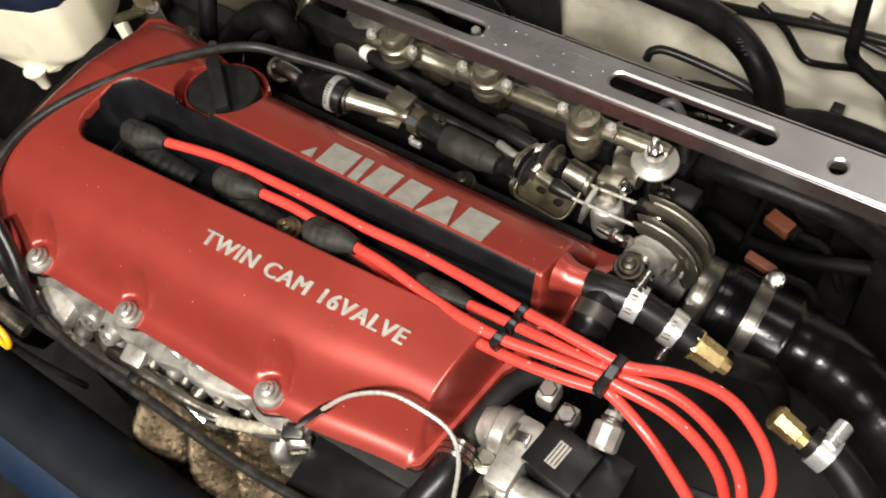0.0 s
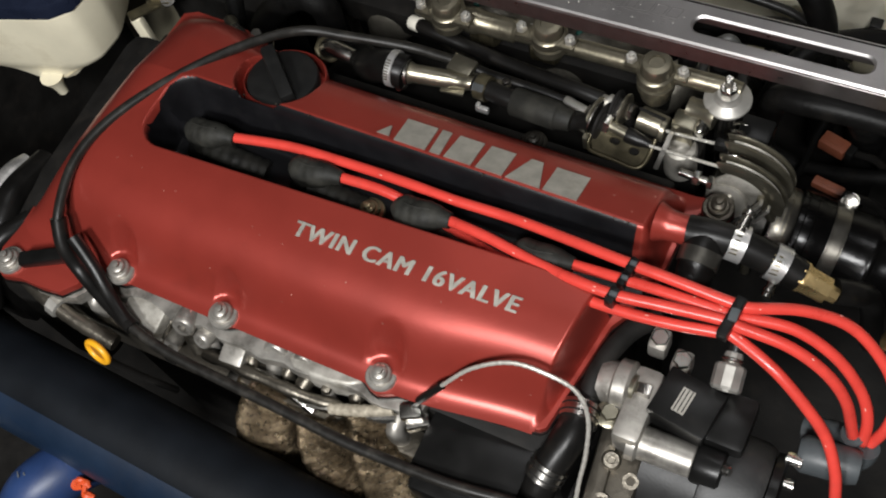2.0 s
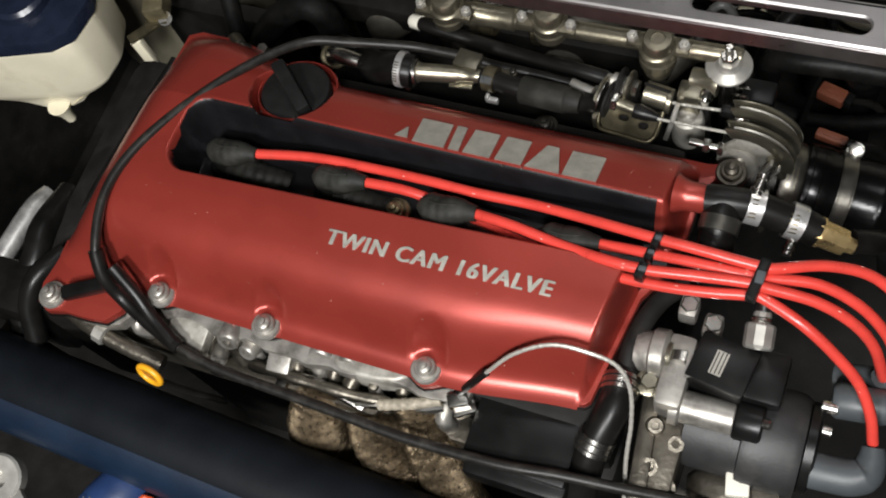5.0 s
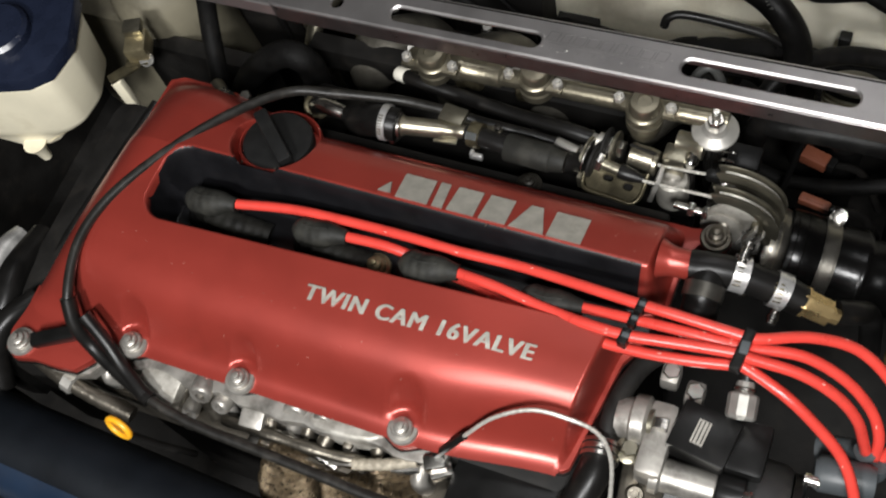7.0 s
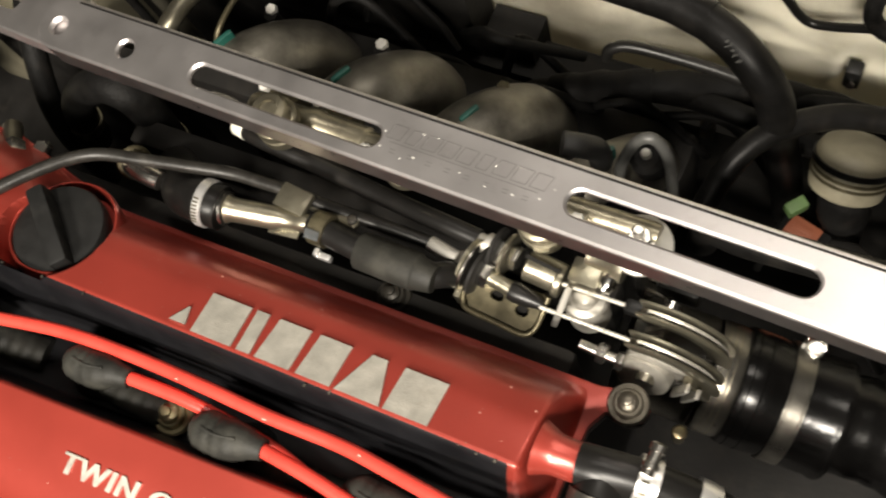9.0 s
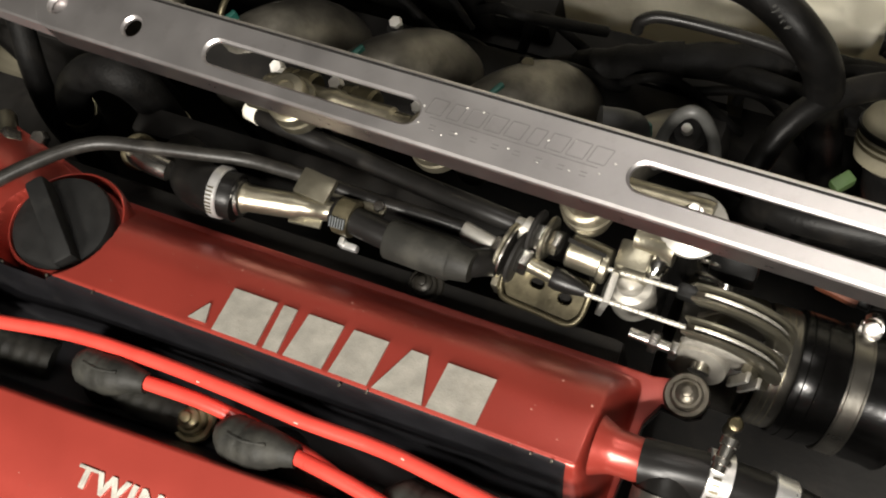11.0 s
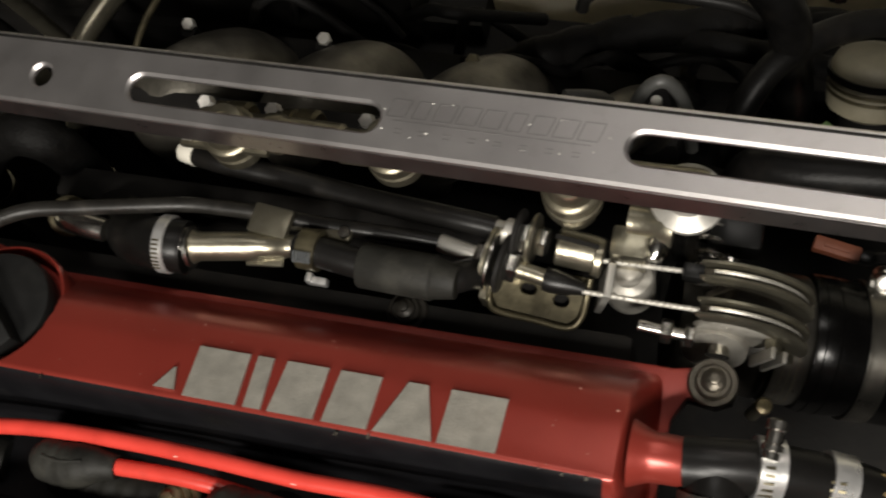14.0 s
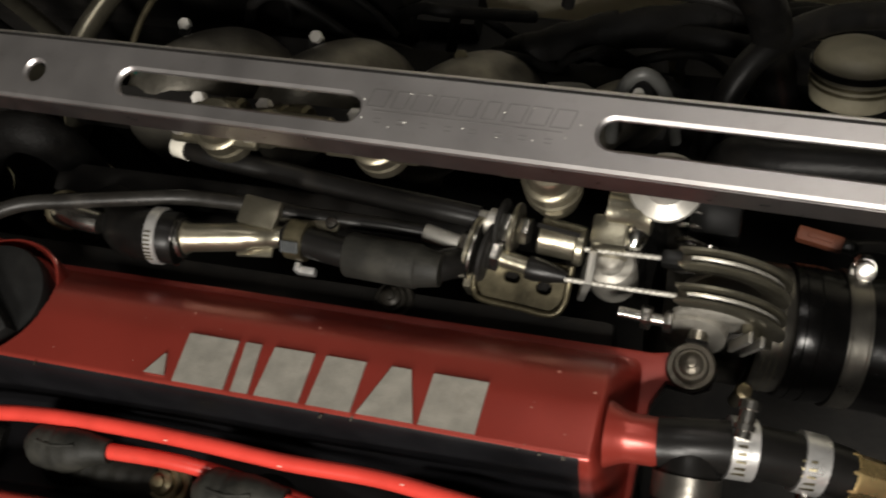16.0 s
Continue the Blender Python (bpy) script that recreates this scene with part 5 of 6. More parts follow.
strand = part("strand", tube([(0.173, 0.2700, 0.4410), (0.193, 0.2695, 0.4430), (0.214, 0.2690, 0.4460)], 0.0013, 8, 4), BRAID, second, "twisted steel strand")
part("lay", tube([(0.173 + 0.041 * k / 100, 0.2700 - 0.001 * k / 100 + 0.0011 * math.cos(k * 0.8), 0.4410 + 0.005 * k / 100 + 0.0011 * math.sin(k * 0.8)) for k in range(101)], 0.0005, 5, 1, raw=True), BRAID, strand)
part("strand_end", box(0.219, 0.2685, 0.4470, 0.012, 0.008, 0.009, 0.002), PLASTIC, second)


def cable_bracket():
    """A tray with a rolled lip and two holes, carrying a flanged ring at its end."""
    t = thing("cable_bracket", (0.145, 0.25, 0.42), "zinc plated tray bracket with flanged rings for throttle cables", "bracket")
    tray = holed_plate([[(-0.021, -0.011), (0.016, -0.011), (0.021, -0.005), (0.021, 0.014), (-0.025, 0.014), (-0.025, -0.006)], pill(-0.009, -0.006, 0.002, 0.0026), pill(0.009, 0.011, 0.000, 0.0030)], 0.0024, 0.0005)
    m = Matrix.Translation((0.146, 0.2490, 0.4345)) @ Matrix.Rotation(radians(-5), 4, "Z") @ Matrix.Rotation(radians(14), 4, "X")
    bmesh.ops.transform(tray, matrix=m, verts=tray.verts)
    part("tray", tray, TARNISH, t)
    lip = [(-0.0263, 0.013, 0.006), (-0.0266, -0.003, 0.0025), (-0.0255, -0.0080, 0.0010), (-0.0212, -0.0124, 0.0010), (0.000, -0.0126, 0.0012), (0.0162, -0.0125, 0.0012), (0.0218, -0.0065, 0.0015), (0.0224, 0.004, 0.002), (0.0224, 0.014, 0.005)]
    part("lip", tube([m @ Vector(p) for p in lip], 0.0018, 10, 5), TARNISH, t, "rolled lip")
    # Dark plate added as the shadow beneath the tray.
    part("tray_shade", box(0.144, 0.2550, 0.4260, 0.040, 0.022, 0.003, 0.001), DARK, t, "dark plate standing in for shade under the tray")
    for (x, y, z), r in (((0.1160, 0.2625, 0.4440), 0.0165), ((0.1235, 0.2605, 0.4440), 0.0155)):
        part("flange_ring", lathe((x, y, z), (1, -0.16, -0.05), [(0, r * 0.55), (0, r * 0.92), (0.0008, r), (0.0024, r), (0.0032, r * 0.92), (0.0032, r * 0.55)], 36), ZINC if x < 0.12 else DARK, t)
    part("ring_edge", lathe((0.1192, 0.2616, 0.4440), (1, -0.16, -0.05), [(0, 0.0160), (0.0005, 0.0172), (0.0016, 0.0172), (0.0021, 0.0160)], 36), STEEL, t, "bright edge of the ring")
    for (x, y, z) in ((0.1290, 0.2765, 0.4450), (0.1365, 0.2750, 0.4450)):
        part("flange_ring", lathe((x, y, z), (1, -0.12, 0.0), [(0, 0.006), (0, 0.0128), (0.0008, 0.0136), (0.0020, 0.0136), (0.0028, 0.0128), (0.0028, 0.006)], 30), DARK if x < 0.13 else ZINC, t)
    part("web", box(0.1175, 0.2560, 0.4345, 0.004, 0.030, 0.016, 0.001), ZINC, t)
    part("stay", box(0.1760, 0.2590, 0.4300, 0.004, 0.018, 0.034, 0.001, Matrix.Rotation(0.2, 4, "Y")), SATIN, t)
    return t


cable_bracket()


def throttle_body():
    t = thing("throttle_unit", (0.245, 0.27, 0.36), "cast aluminium throttle body with a double cable wheel", "throttle body")
    # Housing darkened so the space behind the cable wheel reads as shade.
    part("housing", lathe((0.2080, 0.2699, 0.3517), (1, 0.03, -0.188), [(0, 0.034), (0.01, 0.036), (0.030, 0.036), (0.050, 0.0365), (0.0515, 0.035), (0.0515, 0)], 40), DARKCAST, t)
    collar = part("collar", lathe((0.2595, 0.2714, 0.3420), (1, 0.03, -0.188), [(0, 0.031), (0.001, 0.0362), (0.003, 0.0370), (0.017, 0.0370), (0.019, 0.0360), (0.019, 0.031)], 56), SATIN_DULL, t, "dull turned alloy outlet ring")
    for k in range(3):
        o = Vector((0.2595, 0.2714, 0.3420)) + Vector((1, 0.03, -0.188)).normalized() * (0.0055 + 0.0036 * k)
        part("turned_line", lathe(o, (1, 0.03, -0.188), [(-0.0003, 0.0369), (-0.0003, 0.0372), (0.0003, 0.0372), (0.0003, 0.0369)], 56), OLIVE, collar)
    part("boss", lathe((0.2330, 0.2440, 0.4160), (0, -1, 0.35), [(0, 0.017), (0.006, 0.016), (0.008, 0.011), (0.008, 0)], 22), PALE, t)
    part("stub", lathe((0.1860, 0.2720, 0.3900), (0.0, -0.05, 1), [(0, 0.0135), (0.030, 0.0135), (0.034, 0.0120), (0.036, 0.0080), (0.040, 0.0070), (0.042, 0.0045), (0.042, 0)], 26), PALE, t, "pale cast stub")
    part("stub_cap", lathe((0.1860, 0.2800, 0.4200), (0.0, -0.05, 1), [(0, 0.0080), (0.006, 0.0080), (0.009, 0.005), (0.009, 0)], 16), BROWN, t)
    cx, cz, R = 0.2350, 0.4230, 0.0420
    for y, rr in ((0.2480, R), (0.2660, R * 1.02)):
        def quadrant(prof, a0, a1, n=28):
            bm = bmesh.new()
            rings = []
            for k in range(n + 1):
                a = radians(a0 + (a1 - a0) * k / n)
                rings.append([bm.verts.new((cx + r * math.cos(a), y + w, cz + r * math.sin(a))) for w, r in prof])
            for p, q in zip(rings, rings[1:]):
                for i in range(len(prof)):
                    j = (i + 1) % len(prof)
                    bm.faces.new((p[i], p[j], q[j], q[i]))
            bm.faces.new(rings[0])
            bm.faces.new(rings[-1][::-1])
            bmesh.ops.recalc_face_normals(bm, faces=bm.faces)
            return bm
        w = part("cable_wheel", quadrant([(-0.0018, rr * 0.62), (-0.0018, rr - 0.0055), (0.0018, rr - 0.0055), (0.0018, rr * 0.62)], 108, -14), DULLCAST, t, "dull core of the cable quadrant")
        for s in (-1, 1):
            part("rim", quadrant([(s * 0.0018, rr * 0.66), (s * 0.0030, rr - 0.0002), (s * 0.0042, rr), (s * 0.0048, rr - 0.0010), (s * 0.0036, rr * 0.66)], 108, -14), ZINC, w, "rolled rim of the quadrant")
        part("wheel_strand", tube([(cx + (rr - 0.0040) * math.cos(a), y, cz + (rr - 0.0040) * math.sin(a)) for a in [radians(100 - 92 * k / 12) for k in range(13)]], 0.0013, 8, 3), BRAID, w)
    part("wheel_web", box(0.2460, 0.2470, 0.4330, 0.040, 0.0035, 0.030, 0.001, Matrix.Rotation(0.6, 4, "Y")), PALE, t, "pale flat lever")
    part("wheel_web", box(0.2480, 0.2650, 0.4300, 0.034, 0.004, 0.034, 0.001, Matrix.Rotation(0.5, 4, "Y")), DULLCAST, t)
    part("shaft", lathe((cx, 0.235, cz), (0, 1, 0), [(0, 0.006), (0.05, 0.006), (0.05, 0)], 14), STEEL, t)
    for dx in (0.0, 0.006):
        part("lever_tab", box(0.2560 + dx, 0.2380, 0.4240 - dx, 0.0025, 0.006, 0.026, 0.0008, Matrix.Rotation(0.35, 4, "Y")), SATIN, t)
    part("stop_lever", box(0.264, 0.245, 0.420, 0.006, 0.010, 0.030, 0.002, Matrix.Rotation(-0.4, 4, "Y")), ZINC, t)
    part("adjust_screw", join(lathe((0.196, 0.2400, 0.4400), (1, -0.05, 0), [(0, 0.0032), (0.026, 0.0032), (0.026, 0)], 10), hexnut((0.207, 0.2395, 0.4400), (1, -0.05, 0), 0.0062, 0.0055), hexnut((0.2185, 0.2390, 0.4400), (1, -0.05, 0), 0.0058, 0.0045)), STEEL, t, "bright idle adjusting screw")
    part("return_spring", tube([(0.226 + 0.0085 * math.cos(k * 0.8), 0.268 + 0.0012 * k * 0.8, 0.425 + 0.0085 * math.sin(k * 0.8)) for k in range(36)], 0.0014, 6, 2), STEEL, t)
    part("sensor", box(0.236, 0.300, 0.424, 0.026, 0.022, 0.020, 0.003), PLASTIC, t)
    return t


throttle_body()


def fuel_rail():
    t = thing("fuel_rail", (0.12, 0.295, 0.42), "brassy fuel rail with stout injector cups", "fuel rail")
    part("rail", lathe((-0.056, 0.3130, 0.4480), (1, -0.02, 0.06), [(0, 0.0095), (0.004, 0.0110), (0.020, 0.0110), (0.022, 0.0098), (0.040, 0.0098), (0.042, 0.0112), (0.050, 0.0112), (0.052, 0.0098), (0.085, 0.0098), (0.087, 0.0078), (0.272, 0.0078), (0.276, 0.007), (0.276, 0)], 20), OLIVE, t)
    for x, y, z in ((-0.028, 0.2990, 0.4420), (0.065, 0.2965, 0.4540), (0.157, 0.2950, 0.4570)):
        low = 0.010 if x < 0.1 else 0.0
        cup = part("injector_cup", lathe((x, y + (0.004 if x < 0.1 else -0.004), z - 0.006), (0.02, -0.02, 1), [(low, 0.0100), (low + 0.004, 0.0118), (0.0160, 0.0122), (0.0165, 0.0146), (0.0240, 0.0148), (0.0245, 0.0130), (0.0270, 0.0130), (0.0275, 0.0148), (0.0350, 0.0148), (0.0360, 0.0138), (0.0365, 0.0122), (0.0450, 0.0118), (0.0465, 0.0105), (0.0470, 0.0060), (0.0455, 0.0055), (0.0455, 0)], 32), OLIVE, t, "stepped olive injector cup")
        part("cup_flange", box(x, y - 0.001, z + 0.0265, 0.050, 0.0130, 0.0050, 0.0016), OLIVE, cup, "two-bolt flange round the cup")
        for s in (-1, 1):
            part("cup_screw", join(hexnut((x + s * 0.0205, y - 0.001, z + 0.0288), (0, -0.05, 1), 0.0046, 0.0055), lathe((x + s * 0.0205, y - 0.001, z + 0.0340), (0, -0.05, 1), [(0, 0.0022), (0.003, 0.0022), (0.0035, 0)], 10)), SATIN, cup)
    part("end_union", lathe((0.184, 0.2905, 0.4490), (1, -0.03, 0.02), [(0, 0.0095), (0.014, 0.0095), (0.016, 0.011), (0.022, 0.011), (0.022, 0)], 16), ZINC, t)
    part("valve_block", box(0.186, 0.2780, 0.4400, 0.018, 0.016, 0.026, 0.002), ZINC, t, "pale brass valve block")
    part("cross_tube", lathe((0.198, 0.2720, 0.4460), (0.1, 1, 0.1), [(0, 0.0045), (0.004, 0.0065), (0.012, 0.0065), (0.013, 0.0045), (0.03, 0.0045), (0.03, 0)], 12), CHROME, t)
    return t


fuel_rail()


def damper_stud():
    t = thing("washer_stud", (0.211, 0.287, 0.40), "bright stud with a wide dished washer and nut", "stud")
    a = Vector((0.2108, 0.3015, 0.4560))
    d = Vector((0, -0.06, 1)).normalized()
    part("dished_washer", lathe(a, d, [(0, 0.0120), (0.0015, 0.0176), (0.003, 0.0184), (0.0045, 0.0178), (0.0075, 0.0112), (0.0085, 0.0098), (0.0085, 0.003)], 40), SATIN, t)
    part("flange_nut", lathe(a + d * 0.0070, d, [(0, 0.0108), (0.0015, 0.0108), (0.004, 0.0085), (0.006, 0.0080), (0.006, 0)], 28), SATIN, t)
    part("nut", hexnut(a + d * 0.0125, d, 0.0068, 0.008), STEEL, t)
    part("thread", lathe(a + d * 0.0200, d, [(0, 0.0034), (0.012, 0.0034), (0.013, 0.0024), (0.013, 0)], 12), STEEL, t)
    part("post", lathe((0.2108, 0.3035, 0.374), (0, 0, 1), [(0, 0.008), (0.083, 0.008), (0.083, 0)], 16), STEEL, t)
    return t


damper_stud()


def intake_manifold():
    t = thing("intake_manifold", (0.0, 0.37, 0.30), "dull cast aluminium intake manifold with round runners", "intake manifold")
    for x in (-0.137, -0.046, 0.046, 0.136):
        run = part("runner", tube([(x - 0.004, 0.350, 0.308), (x + 0.000, 0.354, 0.338), (x + 0.010, 0.366, 0.356), (x + 0.024, 0.386, 0.350), (x + 0.036, 0.410, 0.316), (x + 0.040, 0.420, 0.25)], 0.0295 if x < 0.1 else 0.019, 28, 8, lambda s: 0.45 + 0.55 * sstep(0.0, 0.36, s)), RUNNER, t)
        part("runner_gasket", box(x - 0.0045 + 0.09 * (x + 0.137), 0.3765, 0.3790, 0.004, 0.016, 0.018, 0.0015, Matrix.Rotation(-0.5, 4, "Z")), TEAL, run, "teal gasket edge")
    for x, y, z in ((-0.1436, 0.4300, 0.3380), (-0.0372, 0.4210, 0.3535), (0.066, 0.412, 0.362)):
        stud = part("runner_stud", lathe((x, y, z - 0.04), (0, -0.1, 1), [(0, 0.0055), (0.042, 0.0055), (0.042, 0)], 12), DARK, t)
        part("runner_nut", hexnut((x, y, z), (0, -0.25, 1), 0.0047, 0.0060), MACHINED if x < 0 else TARNISH, stud, "bright nut on the runner stud")
    # pale machined injector lands with bright bolts, seen through the brace slot
    for x in (-0.070, -0.028, 0.029):
        land = part("land", lathe((x + 0.003, 0.332, 0.410), (1, 0.0, 0.08), [(0, 0.010), (0.002, 0.0125), (0.008, 0.0125), (0.009, 0.0110), (0.011, 0.0110), (0.012, 0.0130), (0.022, 0.0130), (0.024, 0.011), (0.024, 0)], 24), TARNISH, t, "olive machined land")
        part("land_bolt", join(hexnut((x, 0.3390, 0.4185), (0, -0.3, 1), 0.0046, 0.008), lathe((x, 0.3400, 0.404), (0, -0.05, 1), [(0, 0.0035), (0.016, 0.0035), (0.016, 0)], 10)), MACHINED, land)
    # Added near-black plate: the darkness inside the brace slot is put into it.
    part("slot_shade", box(-0.02, 0.350, 0.368, 0.34, 0.020, 0.030, 0.003), DARK, t, "near-black plate added to darken the space below the fuel rail")
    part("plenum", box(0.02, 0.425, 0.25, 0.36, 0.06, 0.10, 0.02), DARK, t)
    # Flange in near-black, so the shade under the brace is in its colour.
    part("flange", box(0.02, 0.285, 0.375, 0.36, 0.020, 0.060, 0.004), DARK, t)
    return t


intake_manifold()


def intake_hose():
    t = thing("intake_hose", (0.33, 0.281, 0.29), "large black rubber intake hose with a wide metal clamp", "intake hose")
    d = Vector((1, 0.03, -0.188)).normalized()
    a = Vector((0.2783, 0.2720, 0.3385))
    cuff = [(0, 0.035), (0, 0.0382), (0.002, 0.0390), (0.020, 0.0390), (0.022, 0.0384), (0.043, 0.0384), (0.046, 0.0389), (0.060, 0.0389), (0.062, 0.0396), (0.065, 0.0400), (0.067, 0.0392), (0.067, 0.0335)]
    part("cuff", lathe(a, d, cuff, 64), HOSEBLACK, t, "black rubber end cuff with a rolled lip")
    for w in (0.005, 0.013):
        part("mould_line", lathe(a + d * w, d, [(-0.0006, 0.0388), (0, 0.0394), (0.0006, 0.0388)], 56), HOSEBLACK, t)
    p = a + d * 0.060
    part("hose_body", tube([p, p + d * 0.05, p + d * 0.11 + Vector((0, -0.02, -0.01)), p + d * 0.19 + Vector((0, -0.07, -0.03)), p + d * 0.28 + Vector((0, -0.14, -0.07))], 0.0330, 36, 10, lambda q: 1 + 0.012 * math.sin(q * 70)), HOSEBLACK, t)
    q = a + d * 0.034
    c = part("hose_clamp", lathe(q, d, [(-0.0062, 0.0380), (-0.0062, 0.0397), (0.0062, 0.0397), (0.0062, 0.0380)], 64), SATIN_DULL, t, "wide dull steel hose clamp")
    up = Vector((0.15, 0.84, 0.52)).normalized()
    part("screw", lathe(q + up * 0.0440 + Vector((0.000, -0.007, 0.010)), (0.05, 0.52, -0.84), [(0, 0.0045), (0.0005, 0.0058), (0.006, 0.0058), (0.0065, 0.0048), (0.009, 0.0045), (0.009, 0.0062), (0.022, 0.0062), (0.023, 0.004), (0.023, 0)], 14), STEEL, c)
    part("screw_seat", box(0, 0, 0, 0.013, 0.016, 0.004, 0.001, Matrix.Translation(q + up * 0.0410) @ up.to_track_quat("Z", "Y").to_matrix().to_4x4()), SATIN, c)
    for w in (-0.0048, 0.0048):
        part("rolled_edge", lathe(q + d * w, d, [(-0.0006, 0.0395), (0, 0.0400), (0.0006, 0.0395)], 64), SATIN_DULL, c)
    return t


intake_hose()


def breather_tee():
    t = thing("breather_tee", (0.24, 0.17, 0.455), "black rubber breather hose tee with clamps and a brass union", "hose")
    run = [(0.2265, 0.1712, 0.4880), (0.240, 0.1725, 0.4890), (0.262, 0.1750, 0.4850), (0.292, 0.1755, 0.4745), (0.305, 0.1745, 0.4690)]
    part("hose_body", tube(run, 0.0118, 20, 8), RUBBER, t)
    part("branch", tube([(0.241, 0.1720, 0.4830), (0.240, 0.1630, 0.4865), (0.240, 0.1530, 0.4850), (0.2405, 0.1430, 0.475), (0.241, 0.1390, 0.455), (0.242, 0.1380, 0.42)], 0.0132, 20, 6), RUBBER, t)
    part("label_band", lathe((0.2400, 0.1550, 0.4855), (0, -1, -0.25), [(-0.0055, 0.0134), (-0.0055, 0.0146), (0.0055, 0.0146), (0.0055, 0.0134)], 28), SATIN_DULL, t, "dull steel band")
    for (x, y, z), d, up in (((0.2600, 0.1750, 0.4865), (1, 0.05, -0.2), 0.0), ((0.2890, 0.1755, 0.4752), (1, -0.04, -0.3), 3.0)):
        c = part("hose_clamp", lathe((x, y, z), d, [(-0.0055, 0.0119), (-0.0055, 0.0136), (0.0055, 0.0136), (0.0055, 0.0119)], 26), BRIGHTCLAMP, t, "shiny worm-drive clamp")
        s = 1 if up == 0 else -1
        part("screw", lathe((x, y + 0.012 * s - 0.010, z + 0.013 * (1 if s > 0 else -0.9)), (0.1, 1, 0.1), [(0, 0.0036), (0.003, 0.0036), (0.0035, 0.0046), (0.006, 0.0046), (0.0065, 0.0036), (0.012, 0.0036), (0.0125, 0.0046), (0.016, 0.0046), (0.017, 0.003), (0.017, 0)], 10), STEEL, c)
        for k in range(5):
            a = 0.1 + 0.24 * k
            part("slot", box(x, y - 0.0138 * math.sin(a), z + 0.0138 * math.cos(a), 0.006, 0.0011, 0.0005, 0, Matrix.Rotation(a, 4, "X")), TARNISH, c)
    union = part("brass_union", lathe((0.300, 0.1748, 0.4712), (1, -0.04, -0.38), [(0, 0.0095), (0.004, 0.0118), (0.008, 0.0118), (0.0085, 0.0105), (0.0265, 0.0100), (0.027, 0.0065), (0.034, 0.0060), (0.034, 0)], 8), BRASS, t, "hexagonal brass union")
    return t


breather_tee()


def heater_union():
    t = thing("hose_union", (0.39, 0.16, 0.42), "brass union with a clamped black hose", "hose")
    part("brass_union", lathe((0.370, 0.1610, 0.4540), (1, -0.18, -0.35), [(0, 0.006), (0.003, 0.0100), (0.006, 0.0100), (0.0065, 0.0090), (0.021, 0.0090), (0.022, 0.0065), (0.030, 0.0062), (0.030, 0)], 8), BRASS, t, "hexagonal brass union")
    c = part("hose_clamp", lathe((0.4080, 0.1590, 0.4400), (1, -0.15, -0.3), [(-0.006, 0.0122), (-0.006, 0.0142), (0.006, 0.0142), (0.006, 0.0122)], 26), BRIGHTCLAMP, t, "shiny worm-drive clamp")
    part("screw", lathe((0.410, 0.158, 0.455), (0.2, 1, 0), [(0, 0.005), (0.005, 0.005), (0.006, 0.0062), (0.018, 0.0062), (0.020, 0.003), (0.020, 0)], 10), BRIGHTCLAMP, c)
    part("hose_body", tube([(0.396, 0.161, 0.443), (0.420, 0.157, 0.436), (0.45, 0.14, 0.42), (0.50, 0.09, 0.37), (0.56, 0.02, 0.3)], 0.0122, 18, 8), RUBBER, t)
    part("feed_hose", tube([(0.330, 0.178, 0.458), (0.345, 0.185, 0.450), (0.352, 0.195, 0.43), (0.36, 0.21, 0.38), (0.37, 0.22, 0.30)], 0.009, 14, 6), RUBBER, t)
    return t


heater_union()

# ---------------------------------------------------------------- bulkhead side


def heater_hose():
    t = thing("heater_hose", (0.18, 0.46, 0.40), "thick black heater hose with a worn white print", "hose")
    pts = [(-0.05, 0.49, 0.415), (0.03, 0.480, 0.428), (0.096, 0.471, 0.438), (0.145, 0.467, 0.440), (0.182, 0.462, 0.442), (0.210, 0.452, 0.441), (0.232, 0.441, 0.432), (0.248, 0.434, 0.408), (0.255, 0.433, 0.360), (0.262, 0.44, 0.30), (0.27, 0.45, 0.2)]
    part("hose_body", tube(pts, 0.0122, 22, 8), DULLHOSE, t)
    part("tape_band", lathe((0.186, 0.461, 0.442), (1, -0.25, 0), [(-0.012, 0.0122), (-0.012, 0.0128), (0.012, 0.0128), (0.012, 0.0122)], 24), DULLHOSE, t)
    rng = random.Random(8)
    for k in range(9):
        part("print_bar", box(0.2130 + 0.0016 * k, 0.4450 - 0.0012 * k + rng.uniform(-0.004, 0.004), 0.4512 - 0.0008 * k, rng.uniform(0.0006, 0.0014), rng.uniform(0.002, 0.006), 0.0005, 0, Matrix.Rotation(-0.55 + rng.uniform(-0.3, 0.3), 4, "Z") @ Matrix.Rotation(-0.35, 4, "X")), LOOPGREY, t, "worn pale printing")
    return t


heater_hose()
banded_run("wiring_loom", [(0.04, 0.435, 0.28), (0.10, 0.448, 0.315), (0.16, 0.458, 0.335), (0.24, 0.490, 0.310), (0.33, 0.500, 0.290), (0.45, 0.505, 0.30), (0.62, 0.51, 0.31)], 0.0115, LOOM, (0.15, 0.32, 0.48, 0.66), "tape_band", LOOM, "taped black wiring loom along the bulkhead", "wiring loom", lambda s: 1 + 0.08 * math.sin(s * 90))
flex_hose("vacuum_hose", [(0.10, 0.50, 0.20), (0.14, 0.475, 0.285), (0.20, 0.46, 0.328), (0.28, 0.455, 0.318), (0.36, 0.45, 0.315), (0.46, 0.47, 0.33)], 0.008, LOOM, "thin black vacuum hose across the bulkhead", "hose")
flex_hose("vacuum_hose", [(0.20, 0.42, 0.21), (0.225, 0.410, 0.228), (0.27, 0.400, 0.232), (0.33, 0.400, 0.250), (0.40, 0.42, 0.26)], 0.0075, LOOM, "thin black vacuum hose across the bulkhead", "hose")
